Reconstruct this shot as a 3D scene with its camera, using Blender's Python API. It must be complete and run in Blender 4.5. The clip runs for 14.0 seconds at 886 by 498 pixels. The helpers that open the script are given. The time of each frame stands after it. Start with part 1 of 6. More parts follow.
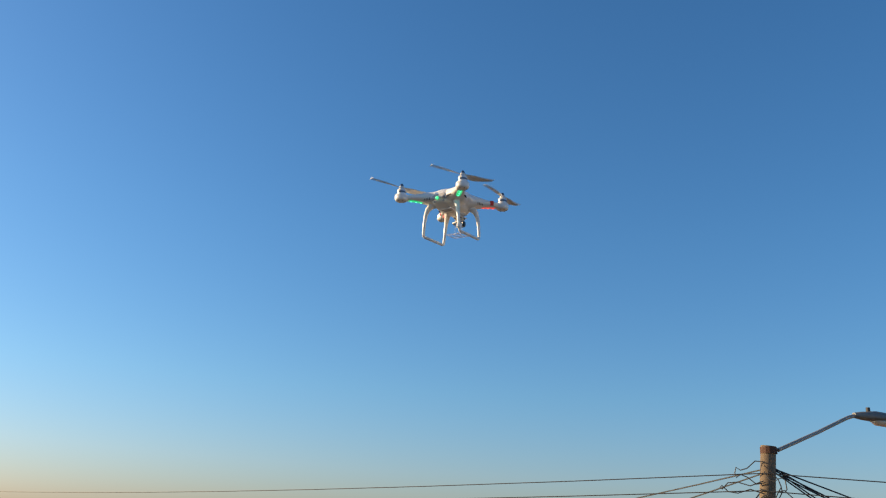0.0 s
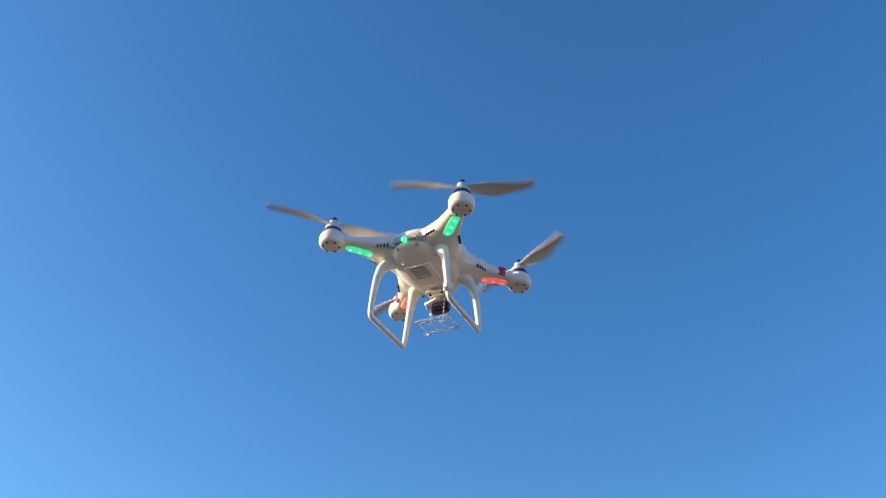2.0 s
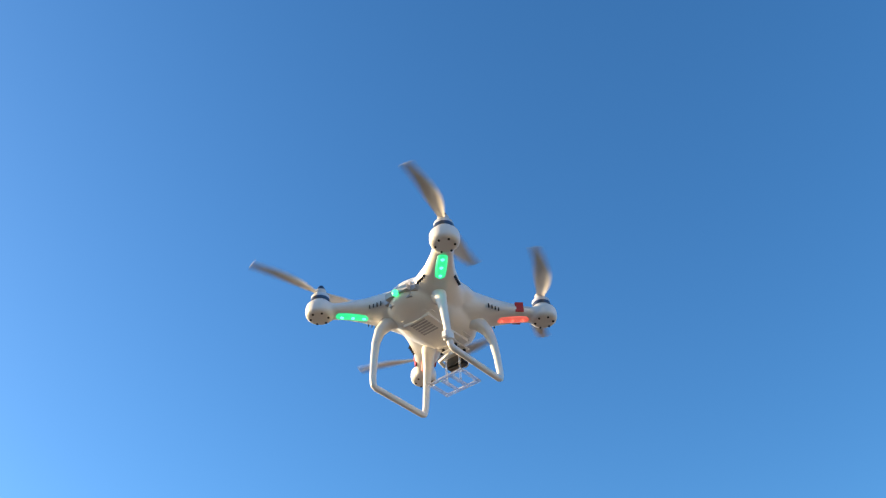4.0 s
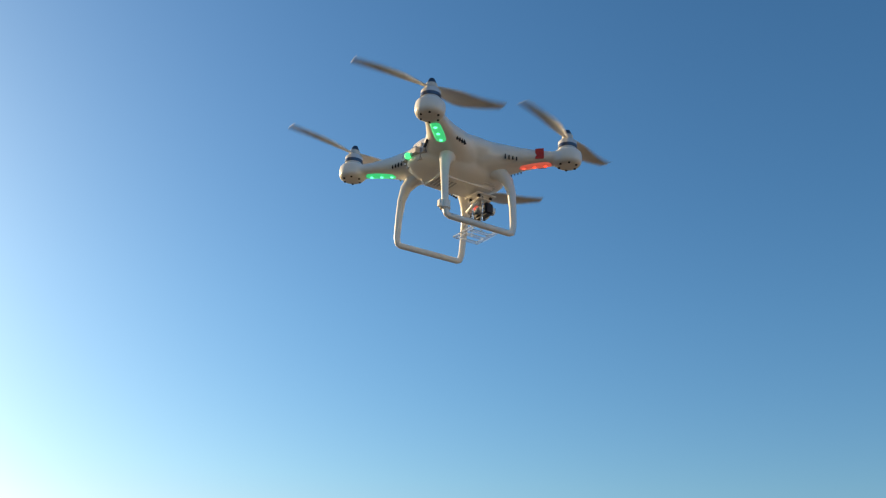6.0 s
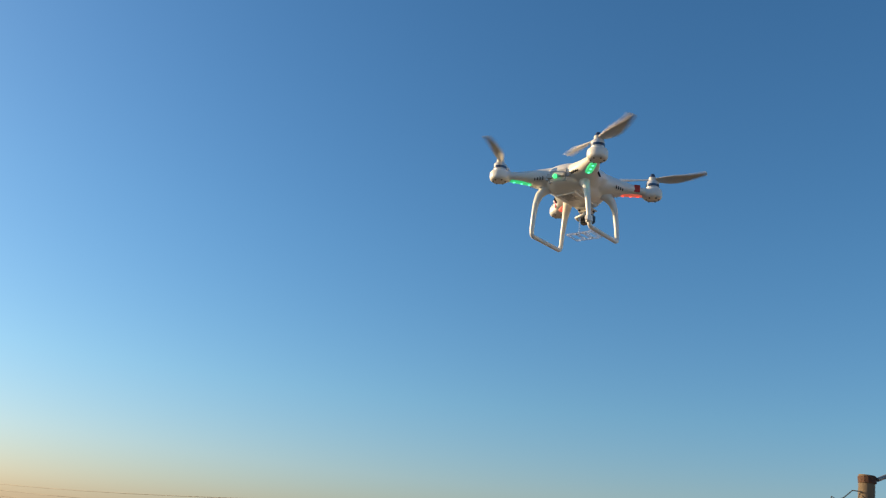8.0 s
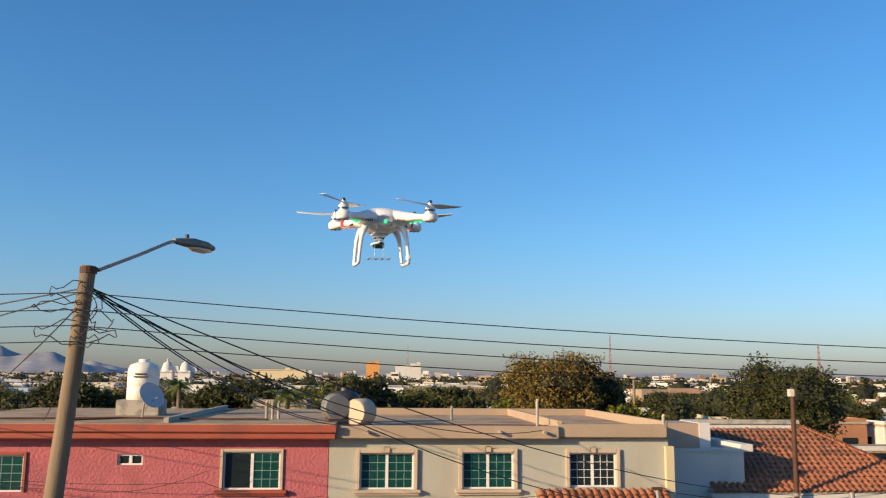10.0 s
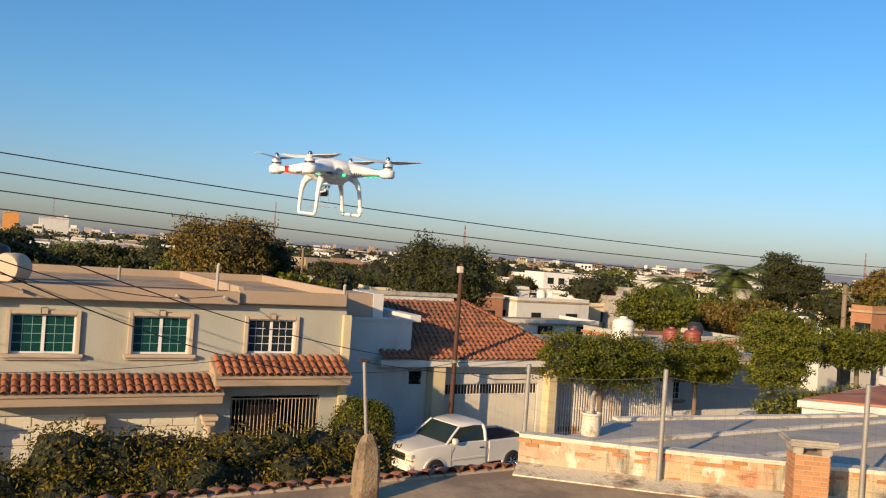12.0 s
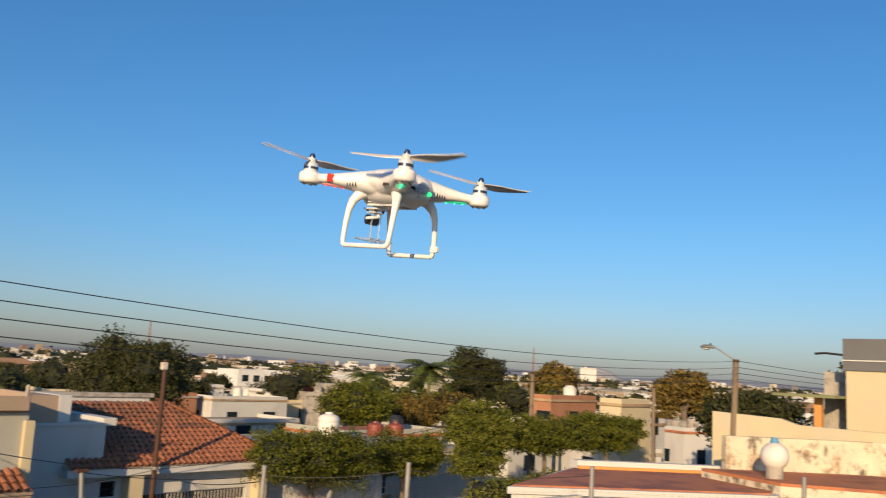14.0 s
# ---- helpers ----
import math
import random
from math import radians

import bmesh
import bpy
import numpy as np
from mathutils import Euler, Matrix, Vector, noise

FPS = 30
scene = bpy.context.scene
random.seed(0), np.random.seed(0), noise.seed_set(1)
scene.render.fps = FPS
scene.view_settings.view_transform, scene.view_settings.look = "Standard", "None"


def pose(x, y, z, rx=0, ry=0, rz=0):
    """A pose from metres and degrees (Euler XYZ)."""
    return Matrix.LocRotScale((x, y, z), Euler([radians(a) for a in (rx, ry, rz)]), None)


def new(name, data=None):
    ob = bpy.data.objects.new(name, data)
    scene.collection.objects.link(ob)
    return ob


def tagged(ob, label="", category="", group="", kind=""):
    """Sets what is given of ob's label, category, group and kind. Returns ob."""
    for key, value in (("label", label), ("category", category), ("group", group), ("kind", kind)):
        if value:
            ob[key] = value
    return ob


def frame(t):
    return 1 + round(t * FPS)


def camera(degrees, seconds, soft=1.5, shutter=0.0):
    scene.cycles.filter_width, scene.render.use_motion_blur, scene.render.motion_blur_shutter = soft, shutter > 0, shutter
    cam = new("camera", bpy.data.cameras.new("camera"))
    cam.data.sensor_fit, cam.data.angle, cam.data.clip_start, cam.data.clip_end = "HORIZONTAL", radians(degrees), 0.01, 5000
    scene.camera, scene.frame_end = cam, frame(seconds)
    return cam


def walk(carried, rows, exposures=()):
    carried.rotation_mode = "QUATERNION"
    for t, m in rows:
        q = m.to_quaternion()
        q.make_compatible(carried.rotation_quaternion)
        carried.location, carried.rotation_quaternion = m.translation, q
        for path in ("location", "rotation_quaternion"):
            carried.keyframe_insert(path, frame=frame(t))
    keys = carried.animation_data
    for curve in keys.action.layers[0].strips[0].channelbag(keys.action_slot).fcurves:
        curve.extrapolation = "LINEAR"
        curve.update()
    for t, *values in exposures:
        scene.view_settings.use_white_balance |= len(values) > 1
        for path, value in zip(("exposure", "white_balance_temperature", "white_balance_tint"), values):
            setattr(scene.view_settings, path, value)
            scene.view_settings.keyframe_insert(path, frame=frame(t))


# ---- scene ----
cam = camera(55.0, 14.0, soft=1.15, shutter=0.12)


def carried_pose(x, y, z, yaw, pitch, roll):
    """Yaw is counted to the left from north (the facades' side), pitch upwards, roll to the left."""
    return pose(x, y, z, 90 + pitch, 0, yaw) @ pose(0, 0, 0, 0, 0, roll)


PATH = [
    (0, 0.571, -6.405, 7.319, 40.100, 18.750, 3.380),
    (0.5, 0.571, -6.405, 7.319, 39.900, 20.100, 3.200),
    (1, 0.571, -6.405, 7.319, 33.350, 23.200, 1.000),
    (1.5, 0.571, -6.405, 7.319, 32.500, 28.500, -1.000),
    (2, 0.571, -6.405, 7.319, 31.500, 38.000, 2.000),
    (2.5, 0.571, -6.405, 7.319, 32.300, 41.000, 4.000),
    (3, 0.571, -6.405, 7.319, 33.600, 43.000, -0.500),
    (5.5, 0.571, -6.405, 7.319, 59.000, 33.500, 3.500),
    (6, 0.571, -6.405, 7.319, 63.000, 24.500, 3.000),
    (6.5, 0.571, -6.405, 7.319, 64.500, 26.000, 4.000),
    (7, 0.571, -6.405, 7.319, 57.000, 25.300, 3.000),
    (7.2, 0.571, -6.405, 7.319, 54.500, 23.500, 3.000),
    (9.3, 0.571, -6.405, 7.319, 15.906, 13.267, 2.455),
    (9.5, 0.518, -6.479, 7.288, 8.514, 10.027, 0.217),
    (10.0, 0.240, -6.094, 7.333, -4.795, 8.515, 0.498),
    (10.5, 0.076, -6.037, 7.336, -8.116, 4.806, 1.015),
    (11.0, -0.025, -5.721, 7.319, -17.240, 1.283, 1.032),
    (11.5, -0.074, -5.394, 7.313, -23.512, 1.660, 2.660),
    (12.0, -0.297, -5.126, 7.338, -27.242, 0.466, 3.876),
    (12.5, -0.661, -4.965, 7.416, -27.452, -0.653, 0.699),
    (13.0, -0.519, -4.466, 7.344, -32.140, -1.532, 1.970),
    (13.5, -0.477, -4.190, 7.299, -34.820, 3.221, 4.493),
    (13.7, -0.539, -4.263, 7.278, -37.842, 6.959, 4.215),
    (14.0, -0.599, -4.207, 7.204, -47.330, 8.168, 3.085),
]
EXPOSURES = [(0.0, 0.76, 7100, 11), (0.5, 0.76, 7100, 11), (1.0, 0.74, 7000, 11), (1.5, 0.92, 6900, 10), (3.0, 1.42, 6700, 10), (5.5, 1.18, 7800, 7), (6.5, 0.44, 8100, 7), (7.0, 0.52, 8100, 7), (9.5, 0.82, 6600, 10), (11.0, 0.68, 6700, 11), (12.5, 0.66, 6800, 11), (14.0, 0.38, 6600, 11)]
walk(cam, [(t, carried_pose(*v)) for t, *v in PATH], EXPOSURES)

# ---- light: a low sun from the west, clear sky ----
SUN_YAW, SUN_UP = 118.0, 15.0
world = bpy.data.worlds.new("world")
scene.world = world
world.use_nodes = True
wn = world.node_tree.nodes
sky = wn.new("ShaderNodeTexSky")
sky.sky_type = "NISHITA"
sky.sun_disc = False
sky.sun_elevation = radians(SUN_UP)
sky.sun_rotation = radians(-SUN_YAW)
sky.altitude = 300.0
sky.air_density = 1.1
sky.dust_density = 1.1
sky.ozone_density = 4.0
vivid = wn.new("ShaderNodeHueSaturation")
vivid.inputs["Saturation"].default_value = 1.16
tint = wn.new("ShaderNodeMix")
tint.data_type, tint.blend_type = "RGBA", "MULTIPLY"
tint.inputs["Factor"].default_value = 1.0
tint.inputs["B"].default_value = (0.82, 0.98, 1.07, 1)
world.node_tree.links.new(sky.outputs["Color"], vivid.inputs["Color"])
world.node_tree.links.new(vivid.outputs["Color"], tint.inputs["A"])
# grey-lilac dust haze over the town, tinted into the sky all round the horizon
way = wn.new("ShaderNodeTexCoord")
height = wn.new("ShaderNodeSeparateXYZ")
haze = wn.new("ShaderNodeValToRGB")
for at, c in ((0.0, (0.93, 0.75, 0.87)), (0.07, (0.96, 0.84, 0.93)), (0.16, (0.97, 0.95, 0.97)), (0.34, (1.0, 1.0, 1.0))):
    e = haze.color_ramp.elements[0] if at == 0.0 else haze.color_ramp.elements[-1] if at == 0.34 else haze.color_ramp.elements.new(at)
    e.position, e.color = at, (*c, 1)
dusty = wn.new("ShaderNodeMix")
dusty.data_type, dusty.blend_type = "RGBA", "MULTIPLY"
dusty.inputs["Factor"].default_value = 1.0
world.node_tree.links.new(way.outputs["Generated"], height.inputs["Vector"])
world.node_tree.links.new(height.outputs["Z"], haze.inputs["Fac"])
world.node_tree.links.new(tint.outputs["Result"], dusty.inputs["A"])
world.node_tree.links.new(haze.outputs["Color"], dusty.inputs["B"])
world.node_tree.links.new(dusty.outputs["Result"], wn["Background"].inputs["Color"])
wn["Background"].inputs["Strength"].default_value = 0.105
sun_data = bpy.data.lights.new("sun", "SUN")
sun_data.energy = 4.2
sun_data.angle = radians(0.53)
sun_data.color = (1.0, 0.73, 0.43)
sun = new("sun", sun_data)
aim = Vector((-math.sin(radians(SUN_YAW)) * math.cos(radians(SUN_UP)), math.cos(radians(SUN_YAW)) * math.cos(radians(SUN_UP)), math.sin(radians(SUN_UP))))
sun.rotation_mode = "QUATERNION"
sun.rotation_quaternion = aim.to_track_quat("Z", "Y")
sun.location = (0, 0, 60)


# ---- building helpers ----
def thing(name, label, category, at=(0, 0, 0), turn=0.0, group="", kind=""):
    ob = new(name)
    ob.empty_display_size = 0.2
    ob.location = at
    ob.rotation_euler = (0, 0, radians(turn))
    return tagged(ob, label, category, group, kind)


def mesh_of(bm, name, smooth=None):
    me = bpy.data.meshes.new(name)
    bm.to_mesh(me)
    bm.free()
    if smooth is not None:
        me.shade_smooth()
        if smooth < 180:
            me.set_sharp_from_angle(angle=radians(smooth))
    return me


def part(name, bm, material, parent=None, label="", smooth=None):
    ob = new(name, bm if isinstance(bm, bpy.types.Mesh) else mesh_of(bm, name, smooth))
    if material and not ob.data.materials:
        ob.data.materials.append(material)
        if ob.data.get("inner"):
            ob.data.materials.append(M_CROWN_SHADE)
    ob.parent = parent
    return tagged(ob, label)


def box(bm, x0, x1, y0, y1, z0, z1, bevel=0.0):
    m = Matrix.Translation(((x0 + x1) / 2, (y0 + y1) / 2, (z0 + z1) / 2)) @ Matrix.Diagonal((abs(x1 - x0), abs(y1 - y0), abs(z1 - z0), 1))
    vs = bmesh.ops.create_cube(bm, size=1, matrix=m)["verts"]
    if bevel:
        es = {e for v in vs for e in v.link_edges}
        bmesh.ops.bevel(bm, geom=list(es), offset=bevel, segments=2, affect="EDGES")
    return bm


def boxed(*a, **k):
    return box(bmesh.new(), *a, **k)


def cyl(bm, p0, p1, r0, r1=None, n=12, caps=True):
    p0, p1 = Vector(p0), Vector(p1)
    d = p1 - p0
    m = Matrix.Translation((p0 + p1) / 2) @ d.to_track_quat("Z", "Y").to_matrix().to_4x4()
    bmesh.ops.create_cone(bm, cap_ends=caps, segments=n, radius1=r0, radius2=r0 if r1 is None else r1, depth=d.length, matrix=m)
    return bm


def ball(bm, c, r, n=12, scale=(1, 1, 1)):
    m = Matrix.Translation(c) @ Matrix.Diagonal((*scale, 1))
    bmesh.ops.create_uvsphere(bm, u_segments=n, v_segments=max(6, n // 2), radius=r, matrix=m)
    return bm


def tube(bm, pts, radii, n=8):
    """A round tube through the points; radii is one number or one for each point."""
    pts = [Vector(p) for p in pts]
    if not isinstance(radii, (list, tuple)):
        radii = [radii] * len(pts)
    rings = []
    side = None
    for i, p in enumerate(pts):
        d = (pts[min(i + 1, len(pts) - 1)] - pts[max(i - 1, 0)]).normalized()
        if side is None:
            side = d.orthogonal().normalized()
        side = (side - d * side.dot(d)).normalized()
        up = d.cross(side)
        rings.append([bm.verts.new(p + (side * math.cos(a) + up * math.sin(a)) * radii[i]) for a in [2 * math.pi * k / n for k in range(n)]])
    for a, b in zip(rings, rings[1:]):
        for k in range(n):
            bm.faces.new((a[k], a[(k + 1) % n], b[(k + 1) % n], b[k]))
    bm.faces.new(rings[0][::-1])
    bm.faces.new(rings[-1])
    return bm


def lathe(bm, profile, n=20, at=(0, 0, 0)):
    """Turns (radius, height) pairs about the upright axis."""
    rings = []
    for r, z in profile:
        if r < 1e-5:
            rings.append([bm.verts.new((at[0], at[1], at[2] + z))])
        else:
            rings.append([bm.verts.new((at[0] + r * math.cos(2 * math.pi * k / n), at[1] + r * math.sin(2 * math.pi * k / n), at[2] + z)) for k in range(n)])
    for a, b in zip(rings, rings[1:]):
        for k in range(n):
            q = [a[k % len(a)], a[(k + 1) % len(a)], b[(k + 1) % len(b)], b[k % len(b)]]
            q = list(dict.fromkeys(q))
            if len(q) > 2:
                bm.faces.new(q)
    return bm


def solid(bm, outline, z0, z1):
    """An upright prism over a plan outline."""
    lo = [bm.verts.new((x, y, z0)) for x, y in outline]
    hi = [bm.verts.new((x, y, z1)) for x, y in outline]
    n = len(outline)
    for k in range(n):
        bm.faces.new((lo[k], lo[(k + 1) % n], hi[(k + 1) % n], hi[k]))
    bm.faces.new(hi)
    bm.faces.new(lo[::-1])
    bmesh.ops.recalc_face_normals(bm, faces=bm.faces[:])
    return bm


def pierced(bm, x0, x1, y0, y1, z0, z1, holes):
    """A wall along x with rectangular openings (x0, x1, z0, z1) right through it."""
    xs = sorted({x0, x1, *[h[0] for h in holes], *[h[1] for h in holes]})
    zs = sorted({z0, z1, *[max(z0, h[2]) for h in holes], *[h[3] for h in holes]})
    vert = {}

    def v(i, j, y):
        if (i, j, y) not in vert:
            vert[i, j, y] = bm.verts.new((xs[i], y, zs[j]))
        return vert[i, j, y]

    def full(i, j):
        if not (0 <= i < len(xs) - 1 and 0 <= j < len(zs) - 1):
            return False
        x, z = (xs[i] + xs[i + 1]) / 2, (zs[j] + zs[j + 1]) / 2
        return not any(h[0] < x < h[1] and h[2] < z < h[3] for h in holes)

    for i in range(len(xs) - 1):
        for j in range(len(zs) - 1):
            if not full(i, j):
                continue
            bm.faces.new((v(i, j, y0), v(i + 1, j, y0), v(i + 1, j + 1, y0), v(i, j + 1, y0)))
            bm.faces.new((v(i, j, y1), v(i, j + 1, y1), v(i + 1, j + 1, y1), v(i + 1, j, y1)))
            for di, dj, p, q in ((-1, 0, (i, j), (i, j + 1)), (1, 0, (i + 1, j + 1), (i + 1, j)), (0, -1, (i + 1, j), (i, j)), (0, 1, (i, j + 1), (i + 1, j + 1))):
                if not full(i + di, j + dj):
                    bm.faces.new((v(*p, y0), v(*q, y0), v(*q, y1), v(*p, y1)))
    return bm


def hull(bm, stations, n=20):
    """A skin through upright oval rings (centre, sideways direction, half width, half height above, below)."""
    rings = []
    for c, s, w, hi, lo in stations:
        ring = []
        for k in range(n):
            a = 2 * math.pi * k / n
            ca, sa = math.cos(a), math.sin(a)
            e = 0.85
            x = math.copysign(abs(ca) ** e, ca) * w
            z = math.copysign(abs(sa) ** e, sa) * (hi if sa > 0 else lo)
            ring.append(bm.verts.new(Vector(c) + Vector(s) * x + Vector((0, 0, z))))
        rings.append(ring)
    for a, b in zip(rings, rings[1:]):
        for k in range(n):
            bm.faces.new((a[k], a[(k + 1) % n], b[(k + 1) % n], b[k]))
    bm.faces.new(rings[0][::-1])
    bm.faces.new(rings[-1])
    return bm


# ---- materials ----
def surface(name, colour, rough=0.8, vary=0.18, coarse=0.7, fine=30.0, bump=0.15, metal=0.0, stain=None, stain_scale=0.5, stain_amount=0.3, rnd=0.0, streak=1.0, spec=0.5, relief=0.02, patches=()):
    """A painted, plastered, mineral or metal surface: grain and patches at two sizes, with optional stains and piece-to-piece change."""
    m = bpy.data.materials.new(name)
    m.use_nodes = True
    n, l = m.node_tree.nodes, m.node_tree.links
    p = n["Principled BSDF"]
    co = n.new("ShaderNodeTexCoord")
    mp = n.new("ShaderNodeMapping")
    mp.inputs["Scale"].default_value = (1, 1, 1 / streak)
    l.new(co.outputs["Object"], mp.inputs["Vector"])
    big, small = n.new("ShaderNodeTexNoise"), n.new("ShaderNodeTexNoise")
    for tex, s, d in ((big, coarse, 4), (small, fine, 6)):
        tex.inputs["Scale"].default_value = s
        tex.inputs["Detail"].default_value = d
        l.new(mp.outputs["Vector"], tex.inputs["Vector"])
    add = n.new("ShaderNodeMath")
    add.operation = "ADD"
    l.new(big.outputs["Fac"], add.inputs[0])
    l.new(small.outputs["Fac"], add.inputs[1])
    last = add.outputs[0]
    lo, hi = 1 - vary, 1 + vary
    rng = n.new("ShaderNodeMapRange")
    rng.inputs["From Min"].default_value, rng.inputs["From Max"].default_value = 0.65, 1.35
    rng.inputs["To Min"].default_value, rng.inputs["To Max"].default_value = lo, hi
    l.new(last, rng.inputs["Value"])
    mul = n.new("ShaderNodeVectorMath")
    mul.operation = "SCALE"
    mul.inputs[0].default_value = colour
    l.new(rng.outputs["Result"], mul.inputs["Scale"])
    col = mul.outputs["Vector"]
    if rnd:
        inf = n.new("ShaderNodeObjectInfo")
        geo = n.new("ShaderNodeNewGeometry")
        sm = n.new("ShaderNodeMath")
        sm.operation = "ADD"
        l.new(inf.outputs["Random"], sm.inputs[0])
        l.new(geo.outputs["Random Per Island"], sm.inputs[1])
        r2 = n.new("ShaderNodeMapRange")
        r2.inputs["From Max"].default_value = 2.0
        r2.inputs["To Min"].default_value, r2.inputs["To Max"].default_value = 1 - rnd, 1 + rnd
        l.new(sm.outputs[0], r2.inputs["Value"])
        m2 = n.new("ShaderNodeVectorMath")
        m2.operation = "SCALE"
        l.new(col, m2.inputs[0])
        l.new(r2.outputs["Result"], m2.inputs["Scale"])
        col = m2.outputs["Vector"]
    if stain:
        st = n.new("ShaderNodeTexNoise")
        st.inputs["Scale"].default_value = stain_scale
        st.inputs["Detail"].default_value = 8
        st.inputs["Roughness"].default_value = 0.65
        l.new(mp.outputs["Vector"], st.inputs["Vector"])
        rp = n.new("ShaderNodeValToRGB")
        rp.color_ramp.elements[0].position, rp.color_ramp.elements[1].position = 0.56 - stain_amount * 0.3, 0.70 - stain_amount * 0.3
        l.new(st.outputs["Fac"], rp.inputs["Fac"])
        mx = n.new("ShaderNodeMix")
        mx.data_type = "RGBA"
        l.new(rp.outputs["Color"], mx.inputs["Factor"])
        l.new(col, mx.inputs["A"])
        mx.inputs["B"].default_value = (*stain, 1)
        col = mx.outputs["Result"]
    for paint, stretch, size, amount, soft in patches:
        mq, st, rp, mx = n.new("ShaderNodeMapping"), n.new("ShaderNodeTexNoise"), n.new("ShaderNodeValToRGB"), n.new("ShaderNodeMix")
        mq.inputs["Scale"].default_value = stretch
        mq.inputs["Location"].default_value = (size * 3.7, amount * 11, 0)
        st.inputs["Scale"].default_value, st.inputs["Detail"].default_value, st.inputs["Roughness"].default_value = size, 9, 0.68
        l.new(co.outputs["Object"], mq.inputs["Vector"])
        l.new(mq.outputs["Vector"], st.inputs["Vector"])
        cut = 0.68 - 0.36 * amount
        rp.color_ramp.elements[0].position, rp.color_ramp.elements[1].position = cut, cut + soft
        l.new(st.outputs["Fac"], rp.inputs["Fac"])
        mx.data_type = "RGBA"
        l.new(rp.outputs["Color"], mx.inputs["Factor"])
        l.new(col, mx.inputs["A"])
        mx.inputs["B"].default_value = (*paint, 1)
        col = mx.outputs["Result"]
    l.new(col, p.inputs["Base Color"])
    p.inputs["Roughness"].default_value = rough
    p.inputs["Metallic"].default_value = metal
    p.inputs["Specular IOR Level"].default_value = spec
    if bump:
        bp = n.new("ShaderNodeBump")
        bp.inputs["Strength"].default_value = bump
        bp.inputs["Distance"].default_value = relief
        l.new(small.outputs["Fac"], bp.inputs["Height"])
        l.new(bp.outputs["Normal"], p.inputs["Normal"])
    return m


def glowing(name, colour, strength, base=(0.5, 0.5, 0.5)):
    m = surface(name, base, 0.35, 0.05, bump=0)
    p = m.node_tree.nodes["Principled BSDF"]
    p.inputs["Emission Color"].default_value = (*colour, 1)
    p.inputs["Emission Strength"].default_value = strength
    return m


def clear(name, tint, rough=0.03, transmission=1.0):
    m = surface(name, tint, rough, 0.05, bump=0)
    m.node_tree.nodes["Principled BSDF"].inputs["Transmission Weight"].default_value = transmission
    return m


def foliage(name, dark, light, fold=0.25):
    """Leaves: every leaf its own tone, a little light comes through."""
    m = bpy.data.materials.new(name)
    m.use_nodes = True
    n, l = m.node_tree.nodes, m.node_tree.links
    p = n["Principled BSDF"]
    geo = n.new("ShaderNodeNewGeometry")
    co = n.new("ShaderNodeTexCoord")
    noi = n.new("ShaderNodeTexNoise")
    noi.inputs["Scale"].default_value = 1.3
    l.new(co.outputs["Object"], noi.inputs["Vector"])
    add = n.new("ShaderNodeMath")
    add.operation = "MULTIPLY_ADD"
    add.inputs[1].default_value = 0.6
    l.new(geo.outputs["Random Per Island"], add.inputs[0])
    sub = n.new("ShaderNodeMath")
    sub.operation = "SUBTRACT"
    sub.inputs[1].default_value = 0.3
    l.new(noi.outputs["Fac"], sub.inputs[0])
    l.new(sub.outputs[0], add.inputs[2])
    rp = n.new("ShaderNodeValToRGB")
    rp.color_ramp.elements[0].color = (*dark, 1)
    rp.color_ramp.elements[1].color = (*light, 1)
    l.new(add.outputs[0], rp.inputs["Fac"])
    l.new(rp.outputs["Color"], p.inputs["Base Color"])
    p.inputs["Roughness"].default_value = 0.55
    p.inputs["Specular IOR Level"].default_value = 0.2
    tr = n.new("ShaderNodeBsdfTranslucent")
    l.new(rp.outputs["Color"], tr.inputs["Color"])
    mx = n.new("ShaderNodeMixShader")
    mx.inputs["Fac"].default_value = fold
    l.new(p.outputs["BSDF"], mx.inputs[1])
    l.new(tr.outputs["BSDF"], mx.inputs[2])
    l.new(mx.outputs["Shader"], n["Material Output"].inputs["Surface"])
    return m


M_PINK = surface("pink_plaster", (0.43, 0.12, 0.135), 0.9, 0.14, 0.8, 12.0, 1.0, stain=(0.35, 0.10, 0.11), stain_amount=0.25, relief=0.035)
M_RED_TRIM = surface("red_painted_trim", (0.33, 0.068, 0.038), 0.7, 0.15, stain=(0.22, 0.06, 0.04), stain_amount=0.25)
M_CREAM = surface("cream_plaster", (0.40, 0.40, 0.345), 0.88, 0.08, 0.5, 25, 0.25, stain=(0.38, 0.36, 0.29), stain_amount=0.3, streak=3.0)
M_BEIGE = surface("beige_cornice_paint", (0.37, 0.28, 0.195), 0.85, 0.12, stain=(0.40, 0.29, 0.21), stain_amount=0.3)
M_TRIM = surface("carved_stone_trim", (0.50, 0.40, 0.29), 0.85, 0.15)
M_WHITE = surface("white_wall_paint", (0.60, 0.585, 0.54), 0.85, 0.07, 0.5, 20, 0.2, stain=(0.52, 0.50, 0.46), stain_amount=0.2, streak=2.5)
M_IVORY = surface("ivory_wall_paint", (0.58, 0.49, 0.31), 0.85, 0.08, stain=(0.55, 0.47, 0.33), stain_amount=0.2)
M_OCHRE = surface("ochre_wall_paint", (0.25, 0.125, 0.035), 0.85, 0.12, stain=(0.25, 0.12, 0.05))
M_TILE = surface("clay_roof_tile", (0.34, 0.125, 0.058), 0.8, 0.22, 1.5, 20, 0.3, rnd=0.38, stain=(0.15, 0.075, 0.042), stain_scale=1.3, stain_amount=0.4)
